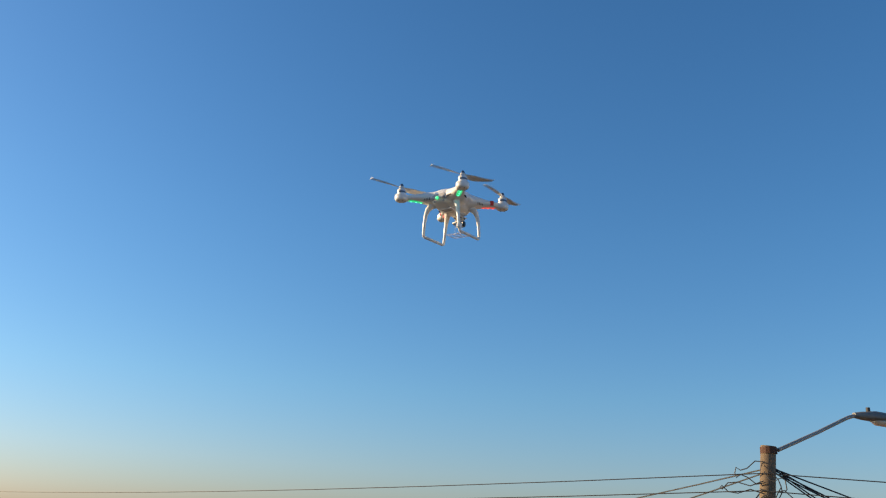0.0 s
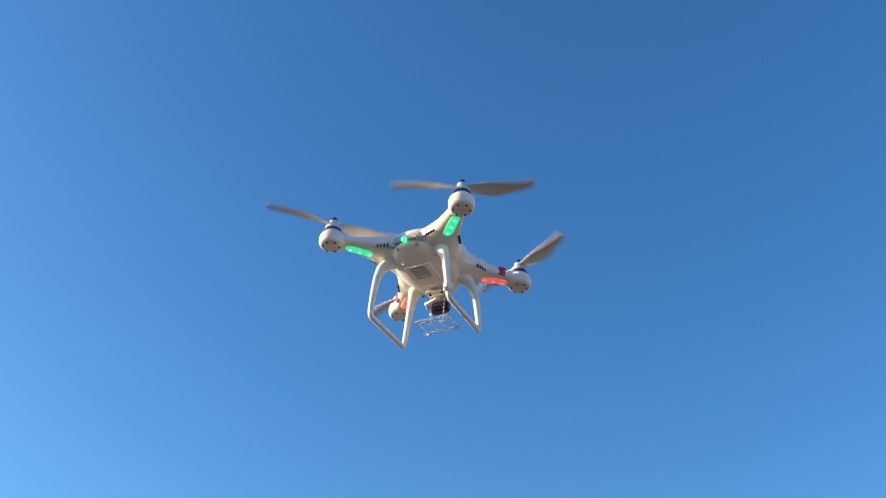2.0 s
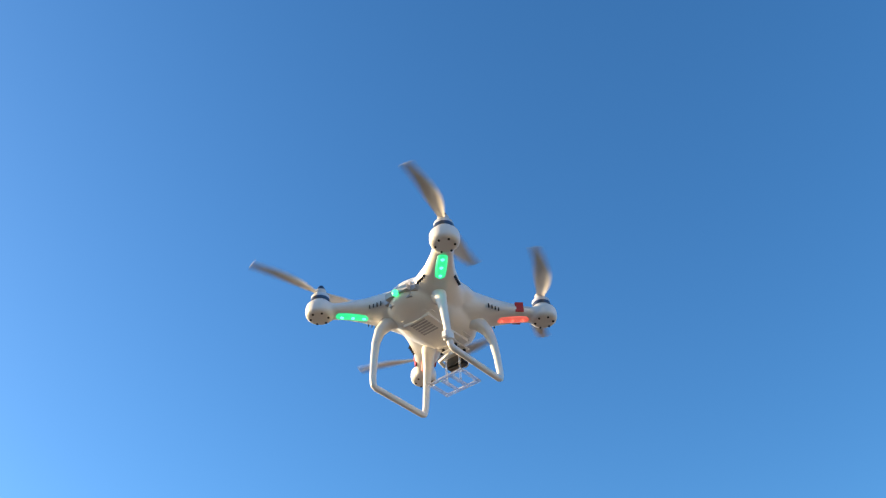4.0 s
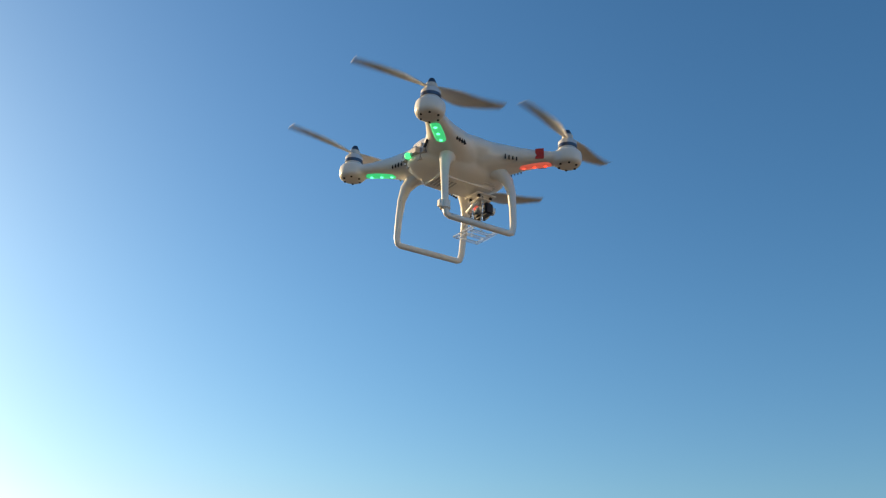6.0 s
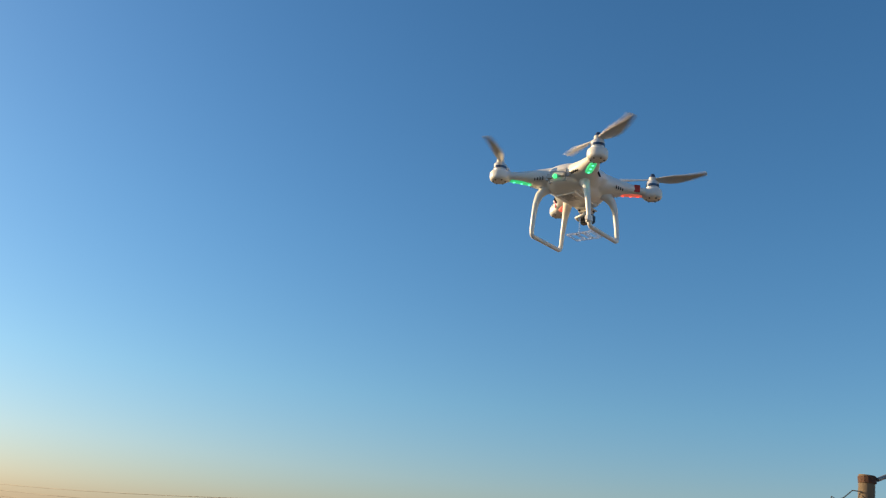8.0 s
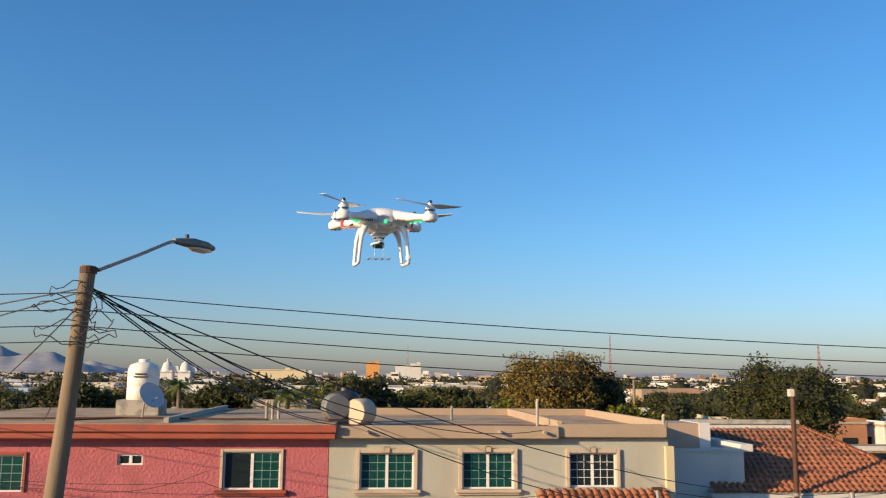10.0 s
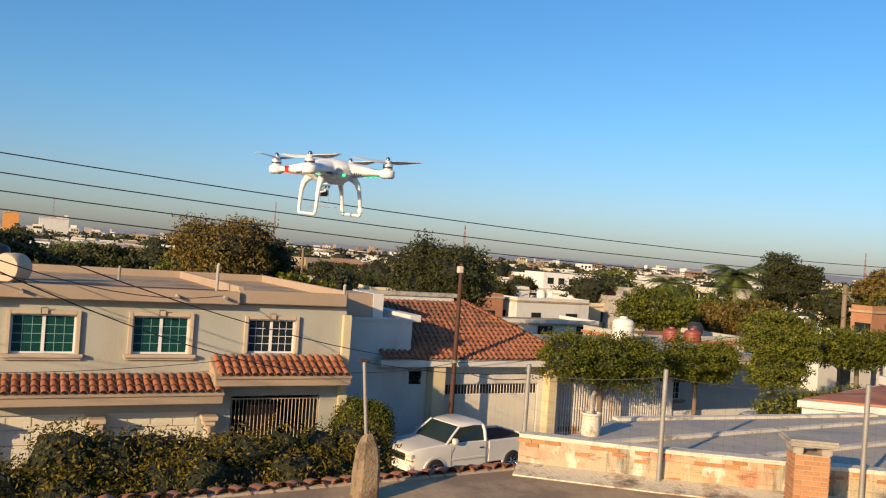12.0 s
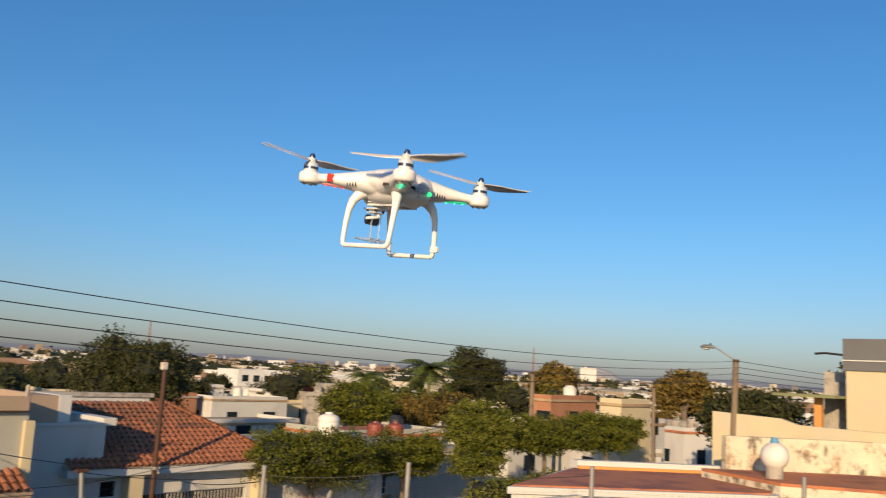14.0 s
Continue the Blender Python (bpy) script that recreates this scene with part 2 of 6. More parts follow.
M_ROOF = surface("weathered_roof_screed", (0.44, 0.31, 0.18), 0.95, 0.2, 0.5, 12, 0.5, stain=(0.26, 0.18, 0.11), stain_amount=0.38)
M_ROOFWHITE = surface("limewashed_roof", (0.41, 0.36, 0.28), 0.9, 0.14, 0.4, 10, 0.3, stain=(0.30, 0.29, 0.27), stain_amount=0.35)
M_ROOFRED = surface("red_roof_coating", (0.50, 0.18, 0.075), 0.85, 0.15, 0.5, 14, 0.3, stain=(0.28, 0.10, 0.06), stain_amount=0.35)
M_CONCRETE = surface("concrete", (0.40, 0.36, 0.30), 0.9, 0.18, 1.2, 30, 0.4, stain=(0.22, 0.20, 0.17), stain_scale=1.5)
M_POLE = surface("pole_concrete", (0.21, 0.155, 0.10), 0.9, 0.15, 1.5, 40, 0.3, stain=(0.13, 0.10, 0.07), stain_amount=0.3, streak=4)
M_ASPHALT = surface("asphalt", (0.055, 0.053, 0.05), 0.92, 0.25, 0.4, 60, 0.4)
M_GROUND = surface("dry_earth", (0.21, 0.17, 0.12), 0.97, 0.25, 0.05, 3, 0.3, stain=(0.09, 0.10, 0.05), stain_scale=0.03, stain_amount=0.5)
M_PAVE = surface("pavement_concrete", (0.34, 0.32, 0.29), 0.92, 0.15, 0.6, 20, 0.3)
M_WALLPEEL = surface("peeling_limewash", (0.43, 0.36, 0.25), 0.92, 0.16, 1.4, 25, 0.6, stain=(0.50, 0.36, 0.20), stain_scale=0.9, stain_amount=0.35, relief=0.03,
                     patches=(((0.50, 0.24, 0.15), (1, 1, 1.6), 1.1, 0.42, 0.10), ((0.33, 0.16, 0.08), (1, 1, 3.5), 2.2, 0.30, 0.05), ((0.60, 0.55, 0.43), (1.6, 1.6, 0.8), 1.5, 0.36, 0.05), ((0.075, 0.065, 0.05), (2.6, 2.6, 0.35), 0.9, 0.40, 0.16)))
M_MOULD = surface("stained_limewash", (0.66, 0.58, 0.42), 0.92, 0.15, 1.2, 20, 0.6, relief=0.03,
                  patches=(((0.36, 0.24, 0.14), (1, 1, 1), 1.4, 0.42, 0.12), ((0.13, 0.11, 0.08), (1.2, 1.2, 0.8), 1.7, 0.42, 0.14)))
M_ROOFRIM = surface("chipped_white_rim", (0.62, 0.56, 0.45), 0.9, 0.14, 1.5, 25, 0.5, patches=(((0.30, 0.24, 0.17), (1, 1, 1), 2.5, 0.34, 0.08),))
M_BRICK = surface("fired_brick", (0.40, 0.19, 0.085), 0.9, 0.2, 3, 40, 0.5, rnd=0.3)
M_MORTAR = surface("mortar", (0.42, 0.35, 0.26), 0.95, 0.15)
M_STEEL = surface("galvanised_steel", (0.30, 0.285, 0.26), 0.6, 0.2, 3, 40, 0.1, metal=0.35)
M_RUST = surface("rusty_steel", (0.085, 0.04, 0.025), 0.8, 0.3, 2, 30, 0.3, metal=0.2)
M_IRON = surface("dark_iron", (0.035, 0.03, 0.028), 0.6, 0.2, metal=0.4)
M_POST = surface("old_brown_concrete", (0.27, 0.20, 0.125), 0.93, 0.25, 3, 30, 0.7, stain=(0.12, 0.085, 0.05), stain_scale=3.0, stain_amount=0.35, relief=0.03)
M_MUNTIN = surface("dull_green_glazing_bar", (0.20, 0.34, 0.30), 0.5, 0.06, bump=0)
M_LAMPHEAD = surface("weathered_lamp_grey", (0.17, 0.17, 0.16), 0.6, 0.2, 3, 40, 0.1, metal=0.2)
M_WHITEIRON = surface("white_painted_iron", (0.72, 0.68, 0.62), 0.6, 0.12, stain=(0.3, 0.15, 0.08), stain_amount=0.15)
M_CABLE = surface("black_cable", (0.02, 0.02, 0.021), 0.6, 0.2, bump=0)
M_GLASS = clear("teal_tinted_glass", (0.012, 0.075, 0.07), 0.04, 0.25)
M_DARKGLASS = clear("dark_window_glass", (0.02, 0.03, 0.035), 0.04, 0.25)
M_ALU = surface("white_aluminium", (0.72, 0.71, 0.68), 0.45, 0.06, bump=0)
M_DOOR = surface("cream_garage_door", (0.62, 0.58, 0.48), 0.6, 0.08)
M_WOOD = surface("brown_wood", (0.16, 0.07, 0.035), 0.7, 0.25, 2, 25, 0.3, streak=6)
M_CURTAIN = surface("grey_curtain", (0.30, 0.28, 0.25), 0.95, 0.2)
M_PLASTICWHITE = surface("white_tank_plastic", (0.74, 0.70, 0.62), 0.5, 0.08, stain=(0.5, 0.42, 0.32), stain_amount=0.2)
M_TANKBLACK = surface("black_tank_plastic", (0.03, 0.03, 0.032), 0.5, 0.2)
M_RED = surface("red_plastic", (0.24, 0.06, 0.04), 0.5, 0.15)
M_BLUE = surface("blue_paint", (0.10, 0.28, 0.45), 0.7, 0.15)
M_TEAL = surface("turquoise_paint", (0.30, 0.62, 0.56), 0.8, 0.1)
M_ORANGE = surface("orange_paint", (0.62, 0.28, 0.08), 0.8, 0.12)
M_GREY = surface("grey_cladding", (0.13, 0.13, 0.135), 0.7, 0.15, coarse=1)
M_BARK = surface("bark", (0.16, 0.12, 0.085), 0.95, 0.3, 3, 25, 0.8)
M_LEAF_HEDGE = foliage("hedge_leaves", (0.011, 0.018, 0.003), (0.25, 0.18, 0.018))
# near-black lumps inside the crowns; the leaves' own shade put into colour
M_CROWN_SHADE = surface("dark_crown_core", (0.016, 0.019, 0.007), 0.95, 0.5, 2.0, 14, 0.8, relief=0.08)
M_LEAF_TREE = foliage("ficus_leaves", (0.020, 0.034, 0.005), (0.20, 0.205, 0.020))
M_LEAF_DARK = foliage("dark_tree_leaves", (0.016, 0.024, 0.008), (0.085, 0.085, 0.025))
M_LEAF_DRY = foliage("dry_tree_leaves", (0.045, 0.038, 0.010), (0.29, 0.195, 0.045))
M_LEAF_BRIGHT = foliage("bright_hedge_leaves", (0.035, 0.055, 0.008), (0.23, 0.23, 0.028))
M_LEAF_PALM = foliage("palm_leaves", (0.05, 0.08, 0.02), (0.20, 0.24, 0.06))


# ---- ground, road and pavements ----
def flat(name, pts, z, material, label, thick=0.0, kind="structure", category=""):
    bm = bmesh.new()
    if thick:
        solid(bm, pts, z - thick, z)
    else:
        bm.faces.new([bm.verts.new((x, y, z)) for x, y in pts])
    return tagged(part(name, bm, material), label, category or name, kind=kind)


flat("ground", [(-4500, -4500), (4500, -4500), (4500, 4500), (-4500, 4500)], -0.06, M_GROUND, "dry dusty earth and town ground to the horizon")
flat("road", [(-90, 11.6), (90, 11.6), (90, 18.6), (-90, 18.6)], -0.02, M_ASPHALT, "worn grey asphalt of the residential street")
flat("pavement_far", [(-90, 18.6), (90, 18.6), (90, 23.5), (-90, 23.5)], 0.0, M_PAVE, "pale concrete pavement and driveways before the houses", 0.15)
flat("pavement_near", [(-90, 9.6), (90, 9.6), (90, 11.6), (-90, 11.6)], 0.05, M_PAVE, "pale concrete pavement on the near side", 0.2)


# ---- windows and walls ----
def window(name, parent, x0, x1, z0, z1, y, glass, trim=None, sill=None, curtain=False, rows=4, cols=3):
    """A sliding window of two sashes with glazing bars, in an opening whose outer face is at y."""
    w = new(name)
    w.parent = parent
    bm = bmesh.new()
    f, mid = 0.05, (x0 + x1) / 2
    for a in ((x0, x0 + f, z0, z1), (x1 - f, x1, z0, z1), (x0 + f, x1 - f, z0, z0 + f), (x0 + f, x1 - f, z1 - f, z1), (mid - 0.045, mid + 0.045, z0 + f, z1 - f)):
        box(bm, a[0], a[1], y + 0.06, y + 0.12, a[2], a[3])
    part("window_frame", bm, M_ALU, w)
    for k, (a, b) in enumerate(((x0 + f, mid - 0.045), (mid + 0.045, x1 - f))):
        part("pane", boxed(a, b, y + 0.088, y + 0.096, z0 + f, z1 - f), M_DARKGLASS if (curtain and k == 0) else glass, w)
        if not (curtain and k == 0):
            for i in range(1, cols):
                x = a + (b - a) * i / cols
                part("glazing_bar", boxed(x - 0.008, x + 0.008, y + 0.078, y + 0.086, z0 + f, z1 - f), M_MUNTIN if glass is M_GLASS else M_ALU, w)
            for i in range(1, rows):
                z = z0 + f + (z1 - z0 - 2 * f) * i / rows
                part("glazing_bar", boxed(a, b, y + 0.0775, y + 0.0865, z - 0.008, z + 0.008), M_MUNTIN if glass is M_GLASS else M_ALU, w)
    if trim:
        bm = bmesh.new()
        t = 0.12
        for a in ((x0 - t, x0 - 0.004, z0, z1 + t), (x1 + 0.004, x1 + t, z0, z1 + t), (x0 - 0.004, x1 + 0.004, z1 + 0.004, z1 + t)):
            box(bm, a[0], a[1], y - 0.09, y + 0.03, a[2], a[3], 0.012)
        part("surround", bm, trim, w)
        bm = bmesh.new()
        box(bm, mid - 0.10, mid + 0.10, y - 0.13, y - 0.09, z1 + 0.0, z1 + 0.2, 0.02)
        part("keystone", bm, trim, w)
    if sill:
        bm = bmesh.new()
        box(bm, x0 - 0.22, x1 + 0.22, y - 0.17, y + 0.04, z0 - 0.10, z0 - 0.004, 0.015)
        box(bm, x0 - 0.17, x1 + 0.17, y - 0.10, y, z0 - 0.17, z0 - 0.102, 0.012)
        part("sill", bm, sill, w)
    return w


def barrel_tile(length=0.42, r0=0.115, r1=0.09, thick=0.016, n=7):
    """A clay barrel tile, its low end at the origin, running up along +y."""
    bm = bmesh.new()
    rings = []
    for y, r in ((0, r0), (length, r1)):
        for rr in (r, r - thick):
            rings.append([bm.verts.new((rr * math.cos(math.pi * k / (n - 1)), y, rr * 0.85 * math.sin(math.pi * k / (n - 1)))) for k in range(n)])
    o0, i0, o1, i1 = rings
    for k in range(n - 1):
        bm.faces.new((o0[k], o1[k], o1[k + 1], o0[k + 1]))
        bm.faces.new((i0[k], i0[k + 1], i1[k + 1], i1[k]))
        bm.faces.new((o0[k], o0[k + 1], i0[k + 1], i0[k]))
    me = mesh_of(bm, "tile", 40)
    me.materials.append(M_TILE)
    return me


TILE = barrel_tile()
rng_tiles = random.Random(7)


def tiled_slope(parent, x0, x1, y0, z0, y1, z1, pitch=0.245, mesh=None):
    """Rows of barrel tiles over a slope that rises from (y0, z0) to (y1, z1)."""
    run, rise = y1 - y0, z1 - z0
    length = math.hypot(run, rise)
    rows = max(1, round(length / 0.34))
    count = max(1, round((x1 - x0) / pitch))
    up = math.degrees(math.atan2(rise, run))
    for r in range(rows):
        for k in range(count):
            ob = new("tile", mesh or TILE)
            s = r * 0.34
            x = x0 + (k + 0.5) * (x1 - x0) / count
            ob.matrix_basis = pose(x + rng_tiles.uniform(-0.012, 0.012), y0 + run * s / length, z0 + rise * s / length + 0.012 * r, up - 2.5 + rng_tiles.uniform(-1.5, 1.5), rng_tiles.uniform(-3, 3), rng_tiles.uniform(-2.0, 2.0))
            ob.parent = parent


def bars(parent, x0, x1, y, z0, z1, step, material, thick=0.011, rails=(0.0, 0.5, 1.0), name="gate_bar"):
    n = round((x1 - x0) / step)
    me = mesh_of(cyl(bmesh.new(), (0, 0, z0), (0, 0, z1), thick, n=6), name)
    me.materials.append(material)
    for k in range(n + 1):
        ob = new(name, me)
        ob.location = (x0 + (x1 - x0) * k / n, y, 0)
        ob.parent = parent
    for r in rails:
        z = z0 + (z1 - z0) * r
        part("rail", boxed(x0 - 0.02, x1 + 0.02, y - 0.022, y + 0.022, z - 0.02, z + 0.02), material, parent)


# ---- pink house ----
def pink_house():
    h = thing("pink_house", "two-storey pink stucco house with red cornice and white gates", "house", (0, 0, 0))
    L, R, Y = -13.95, -0.98, 21.0
    wins = [(-12.06, -10.02, 3.82, 4.90), (-7.30, -6.55, 4.60, 4.92), (-4.15, -2.43, 3.87, 5.0)]
    gates = [(-11.6, -8.3, 0.05, 2.2), (-7.9, -4.84, 0.05, 2.2), (-4.44, -1.31, 0.05, 2.22)]
    part("front_wall", pierced(bmesh.new(), L, R, Y, Y + 0.2, 0, 5.42, wins + gates), M_PINK, h)
    bm = bmesh.new()
    box(bm, L, L + 0.2, Y + 0.2, 32, 0, 5.42)
    box(bm, R - 0.2, R, Y + 0.2, 32, 0, 5.42)
    box(bm, L, R, 32, 32.2, 0, 5.42)
    box(bm, L + 0.2, R - 0.2, 29.0, 29.1, 0, 5.42)
    part("side_wall", bm, M_PINK, h)
    part("upper_floor", boxed(L + 0.2, R - 0.2, Y + 0.2, 32, 2.55, 2.72), M_CONCRETE, h)
    bm = boxed(L - 0.12, R + 0.22, 20.48, 32.4, 5.42, 5.78, 0.02)
    box(bm, L - 0.22, R + 0.26, 20.38, 20.478, 5.62, 5.84, 0.02)
    part("cornice", bm, M_RED_TRIM, h, "red-painted projecting cornice")
    part("roof", boxed(L - 0.1, R + 0.2, 20.5, 32.38, 5.784, 5.86), M_ROOF, h, "grey weathered flat roof")
    part("roof_kerb", boxed(-6.0, -5.85, 21.0, 32.0, 5.862, 6.02), M_ROOFWHITE, h)
    window("window", h, *wins[0], Y, M_GLASS, None, None, True)
    window("window", h, *wins[1], Y, M_DARKGLASS, None, None, rows=1, cols=1)
    window("window", h, *wins[2], Y, M_GLASS, None, M_RED_TRIM, True)
    for i in (0, 2):
        x0, x1, z0, z1 = wins[i]
        bm = bmesh.new()
        for a in ((x0 - 0.09, x0 - 0.003, z0, z1 + 0.09), (x1 + 0.003, x1 + 0.09, z0, z1 + 0.09), (x0 - 0.003, x1 + 0.003, z1 + 0.003, z1 + 0.09)):
            box(bm, a[0], a[1], Y - 0.05, Y + 0.03, a[2], a[3], 0.01)
        part("surround", bm, M_RED_TRIM if i == 0 else M_TRIM, h)
    for g in gates:
        gate = new("gate")
        gate.parent = h
        bars(gate, g[0] + 0.06, g[1] - 0.06, Y + 0.08, 0.1, g[3] - 0.06, 0.13, M_WHITEIRON, 0.0075, rails=(0.0, 0.25, 0.5, 0.75, 1.0))
        part("centre_post", boxed((g[0] + g[1]) / 2 - 0.05, (g[0] + g[1]) / 2 + 0.05, Y + 0.05, Y + 0.11, 0.08, g[3] - 0.02), M_WHITEIRON, gate)
    bm = boxed(L, R - 0.02, 20.62, Y - 0.003, 2.38, 2.64, 0.015)
    box(bm, L, R - 0.02, 20.55, Y - 0.004, 2.642, 2.76, 0.01)
    part("awning_beam", bm, M_RED_TRIM, h)
    aw = new("tile_awning")
    aw.parent = h
    tiled_slope(aw, L + 0.05, R - 0.05, 20.50, 2.80, 20.95, 2.98)


pink_house()


# ---- cream house ----
def cream_house():
    h = thing("cream_house", "two-storey cream house with teal windows and clay tile awnings", "house")
    L, R, Y = -0.96, 9.78, 21.0
    wins = [(0.0, 1.66, 3.87, 4.97), (3.18, 4.79, 3.88, 4.99), (6.57, 8.07, 3.93, 4.98)]
    doors = [(-0.55, 2.05, 0.0, 2.15), (2.65, 5.2, 0.0, 2.15), (6.2, 9.05, 0.0, 2.6)]
    part("front_wall", pierced(bmesh.new(), L, R, Y, Y + 0.2, 0, 5.42, wins + doors), M_CREAM, h)
    bm = bmesh.new()
    box(bm, L, L + 0.2, Y + 0.2, 31, 0, 5.42)
    box(bm, R - 0.2, R, Y + 0.2, 31, 0, 5.42)
    box(bm, L, R, 31, 31.2, 0, 5.42)
    box(bm, L + 0.2, R - 0.2, 29.0, 29.1, 0, 5.42)
    part("side_wall", bm, M_CREAM, h)
    part("upper_floor", boxed(L + 0.2, R - 0.2, Y + 0.2, 31, 2.62, 2.8), M_CONCRETE, h)
    bm = boxed(L + 0.02, 6.16, 20.6, Y, 5.44, 5.82, 0.015)
    part("cornice", bm, M_BEIGE, h, "beige plaster cornice with drain spouts")
    bm = boxed(6.16, R - 0.12, 20.72, Y, 5.48, 5.88, 0.015)
    part("cornice", bm, M_BEIGE, h)
    part("corner_pier", boxed(R - 0.14, R + 0.14, 20.82, Y - 0.002, 0, 5.2, 0.015), M_IVORY, h)
    part("roof", boxed(L, R, Y, 31.1, 5.424, 5.70), M_ROOF, h, "flat roof stained brown")
    part("roof_parapet", boxed(L, R, 30.9, 31.1, 5.703, 5.98), M_BEIGE, h)
    part("roof_parapet", boxed(6.2, 6.35, 21.0, 30.897, 5.703, 5.98), M_BEIGE, h)
    part("roof_parapet", boxed(R - 0.16, R, 21.0, 30.897, 5.703, 5.98), M_BEIGE, h)
    for x in (0.2, 4.3, 5.7):
        part("drain_spout", cyl(bmesh.new(), (x, 20.42, 5.62), (x, 20.75, 5.66), 0.05, n=10), M_CONCRETE, h, smooth=40)
    for w, (g, s) in zip(wins, ((M_GLASS, M_TRIM), (M_GLASS, M_TRIM), (M_DARKGLASS, None))):
        window("window", h, *w, Y, g, M_TRIM, s)
    # left awning over the garages
    bm = boxed(L + 0.02, 5.72, 20.02, Y - 0.003, 2.56, 2.80, 0.012)
    box(bm, L, 5.74, 19.96, Y - 0.004, 2.802, 2.88, 0.01)
    part("awning_beam", bm, M_BEIGE, h)
    aw = new("tile_awning")
    aw.parent = h
    bm = bmesh.new()
    solid_slope(bm, L + 0.02, 5.72, 19.98, 2.884, 20.99, 3.22)
    part("awning_deck", bm, M_MORTAR, aw)
    tiled_slope(aw, L + 0.06, 5.68, 19.90, 2.93, 20.9, 3.25)
    # right awning over the entrance
    bm = boxed(5.46, 9.70, 20.02, Y - 0.003, 3.06, 3.28, 0.012)
    box(bm, 5.44, 9.72, 19.96, Y - 0.004, 3.282, 3.36, 0.01)
    part("awning_beam", bm, M_BEIGE, h)
    aw = new("tile_awning")
    aw.parent = h
    bm = bmesh.new()
    solid_slope(bm, 5.46, 9.70, 19.98, 3.364, 20.99, 3.80)
    part("awning_deck", bm, M_BEIGE, aw)
    tiled_slope(aw, 5.5, 9.66, 19.90, 3.41, 20.9, 3.84)
    for x0, x1, z0, z1 in doors[:2]:
        d = new("garage_door")
        d.parent = h
        for k in range(5):
            z = z0 + (z1 - z0) * k / 5
            bm = boxed(x0, x1, Y + 0.1, Y + 0.14, z + 0.008, z + (z1 - z0) / 5 - 0.008, 0.006)
            for q in range(4):
                a = x0 + (x1 - x0) * q / 4
                box(bm, a + 0.06, a + (x1 - x0) / 4 - 0.06, Y + 0.085, Y + 0.1, z + 0.07, z + (z1 - z0) / 5 - 0.07, 0.01)
            part("door_panel", bm, M_DOOR, d)
    for x in (-0.76, 2.35, 5.5):
        c = new("column")
        c.parent = h
        part("shaft", lathe(bmesh.new(), [(0.17, 0.15), (0.15, 0.2), (0.15, 1.75), (0.17, 1.78)], 14, (x, 20.72, 0)), M_TRIM, c, smooth=40)
        bm = boxed(x - 0.24, x + 0.24, 20.48, 20.96, 1.95, 2.08, 0.02)
        box(bm, x - 0.19, x + 0.19, 20.53, 20.91, 1.78, 1.95, 0.04)
        part("capital", bm, M_TRIM, c)
        part("base", boxed(x - 0.2, x + 0.2, 20.52, 20.92, 0, 0.15, 0.01), M_TRIM, c)
    g = new("entrance_gate")
    g.parent = h
    bars(g, 6.24, 9.0, Y + 0.05, 0.05, 2.5, 0.12, M_TRIM, 0.013, rails=(0.0, 0.45, 1.0))
    part("entrance_door", boxed(7.0, 7.95, Y + 1.2, Y + 1.26, 0, 2.1, 0.01), M_WOOD, h)


def solid_slope(bm, x0, x1, y0, z0, y1, z1):
    a = [bm.verts.new(p) for p in ((x0, y0, z0), (x1, y0, z0), (x1, y1, z0), (x0, y1, z0))]
    b = [bm.verts.new(p) for p in ((x0, y1, z1), (x1, y1, z1))]
    bm.faces.new(a[::-1])
    bm.faces.new((a[0], a[1], b[1], b[0]))
    bm.faces.new((a[1], a[2], b[1]))
    bm.faces.new((a[0], b[0], a[3]))
    bm.faces.new((a[2], a[3], b[0], b[1]))
    return bm


cream_house()


# ---- the near roofs ----
def near_house():
    h = thing("near_house", "single-storey house with a dusty brown flat roof", "house")
    edge = [(-9.0, 6.5), (2.0, 6.66), (7.62, 7.12), (7.75, 7.2), (9.5, 5.72), (11.2, 4.5), (13.0, 3.2), (17.0, 0.2), (17.0, -14.0), (-9.0, -14.0)]
    bm = bmesh.new()
    solid(bm, edge, 0.0, 3.7)
    part("wall", bm, M_CREAM, h)
    bm = bmesh.new()
    solid(bm, [(x * 1.0, y) for x, y in edge], 3.704, 3.8)
    part("roof", bm, M_ROOF, h, "dusty brown screed roof")
    # upper storey on which the viewer stands
    part("upper_wall", boxed(-8.5, 3.2, -13.5, -3.2, 3.804, 5.55), M_CREAM, h)
    # unseen roof, made dark to hold back warm bounce on the quadcopter
    part("upper_roof", boxed(-8.6, 3.3, -13.6, -3.1, 5.554, 5.68), M_ASPHALT, h)
    tiles = new("tile_edge")
    tiles.parent = h
    me = barrel_tile(0.46, 0.16, 0.135, 0.02)
    for k in range(30):
        x = -0.9 + k * 0.292
        y = 6.66 + max(0, (x - 2.0)) * 0.082
        ob = new("tile", me)
        ob.matrix_basis = pose(x + rng_tiles.uniform(-0.02, 0.02), y + 0.36, 3.70, 14 + rng_tiles.uniform(-3, 3), rng_tiles.uniform(-6, 6), 180 + rng_tiles.uniform(-6, 6)) @ pose(0, 0, 0, 0, 0, 0)
        ob.parent = tiles
    part("edge_mortar", solid(bmesh.new(), [(-1.0, 6.55), (2.0, 6.58), (7.6, 7.04), (7.6, 7.14), (2.0, 6.68), (-1.0, 6.65)], 3.802, 3.84), M_MORTAR, h)
    return h


near_house()

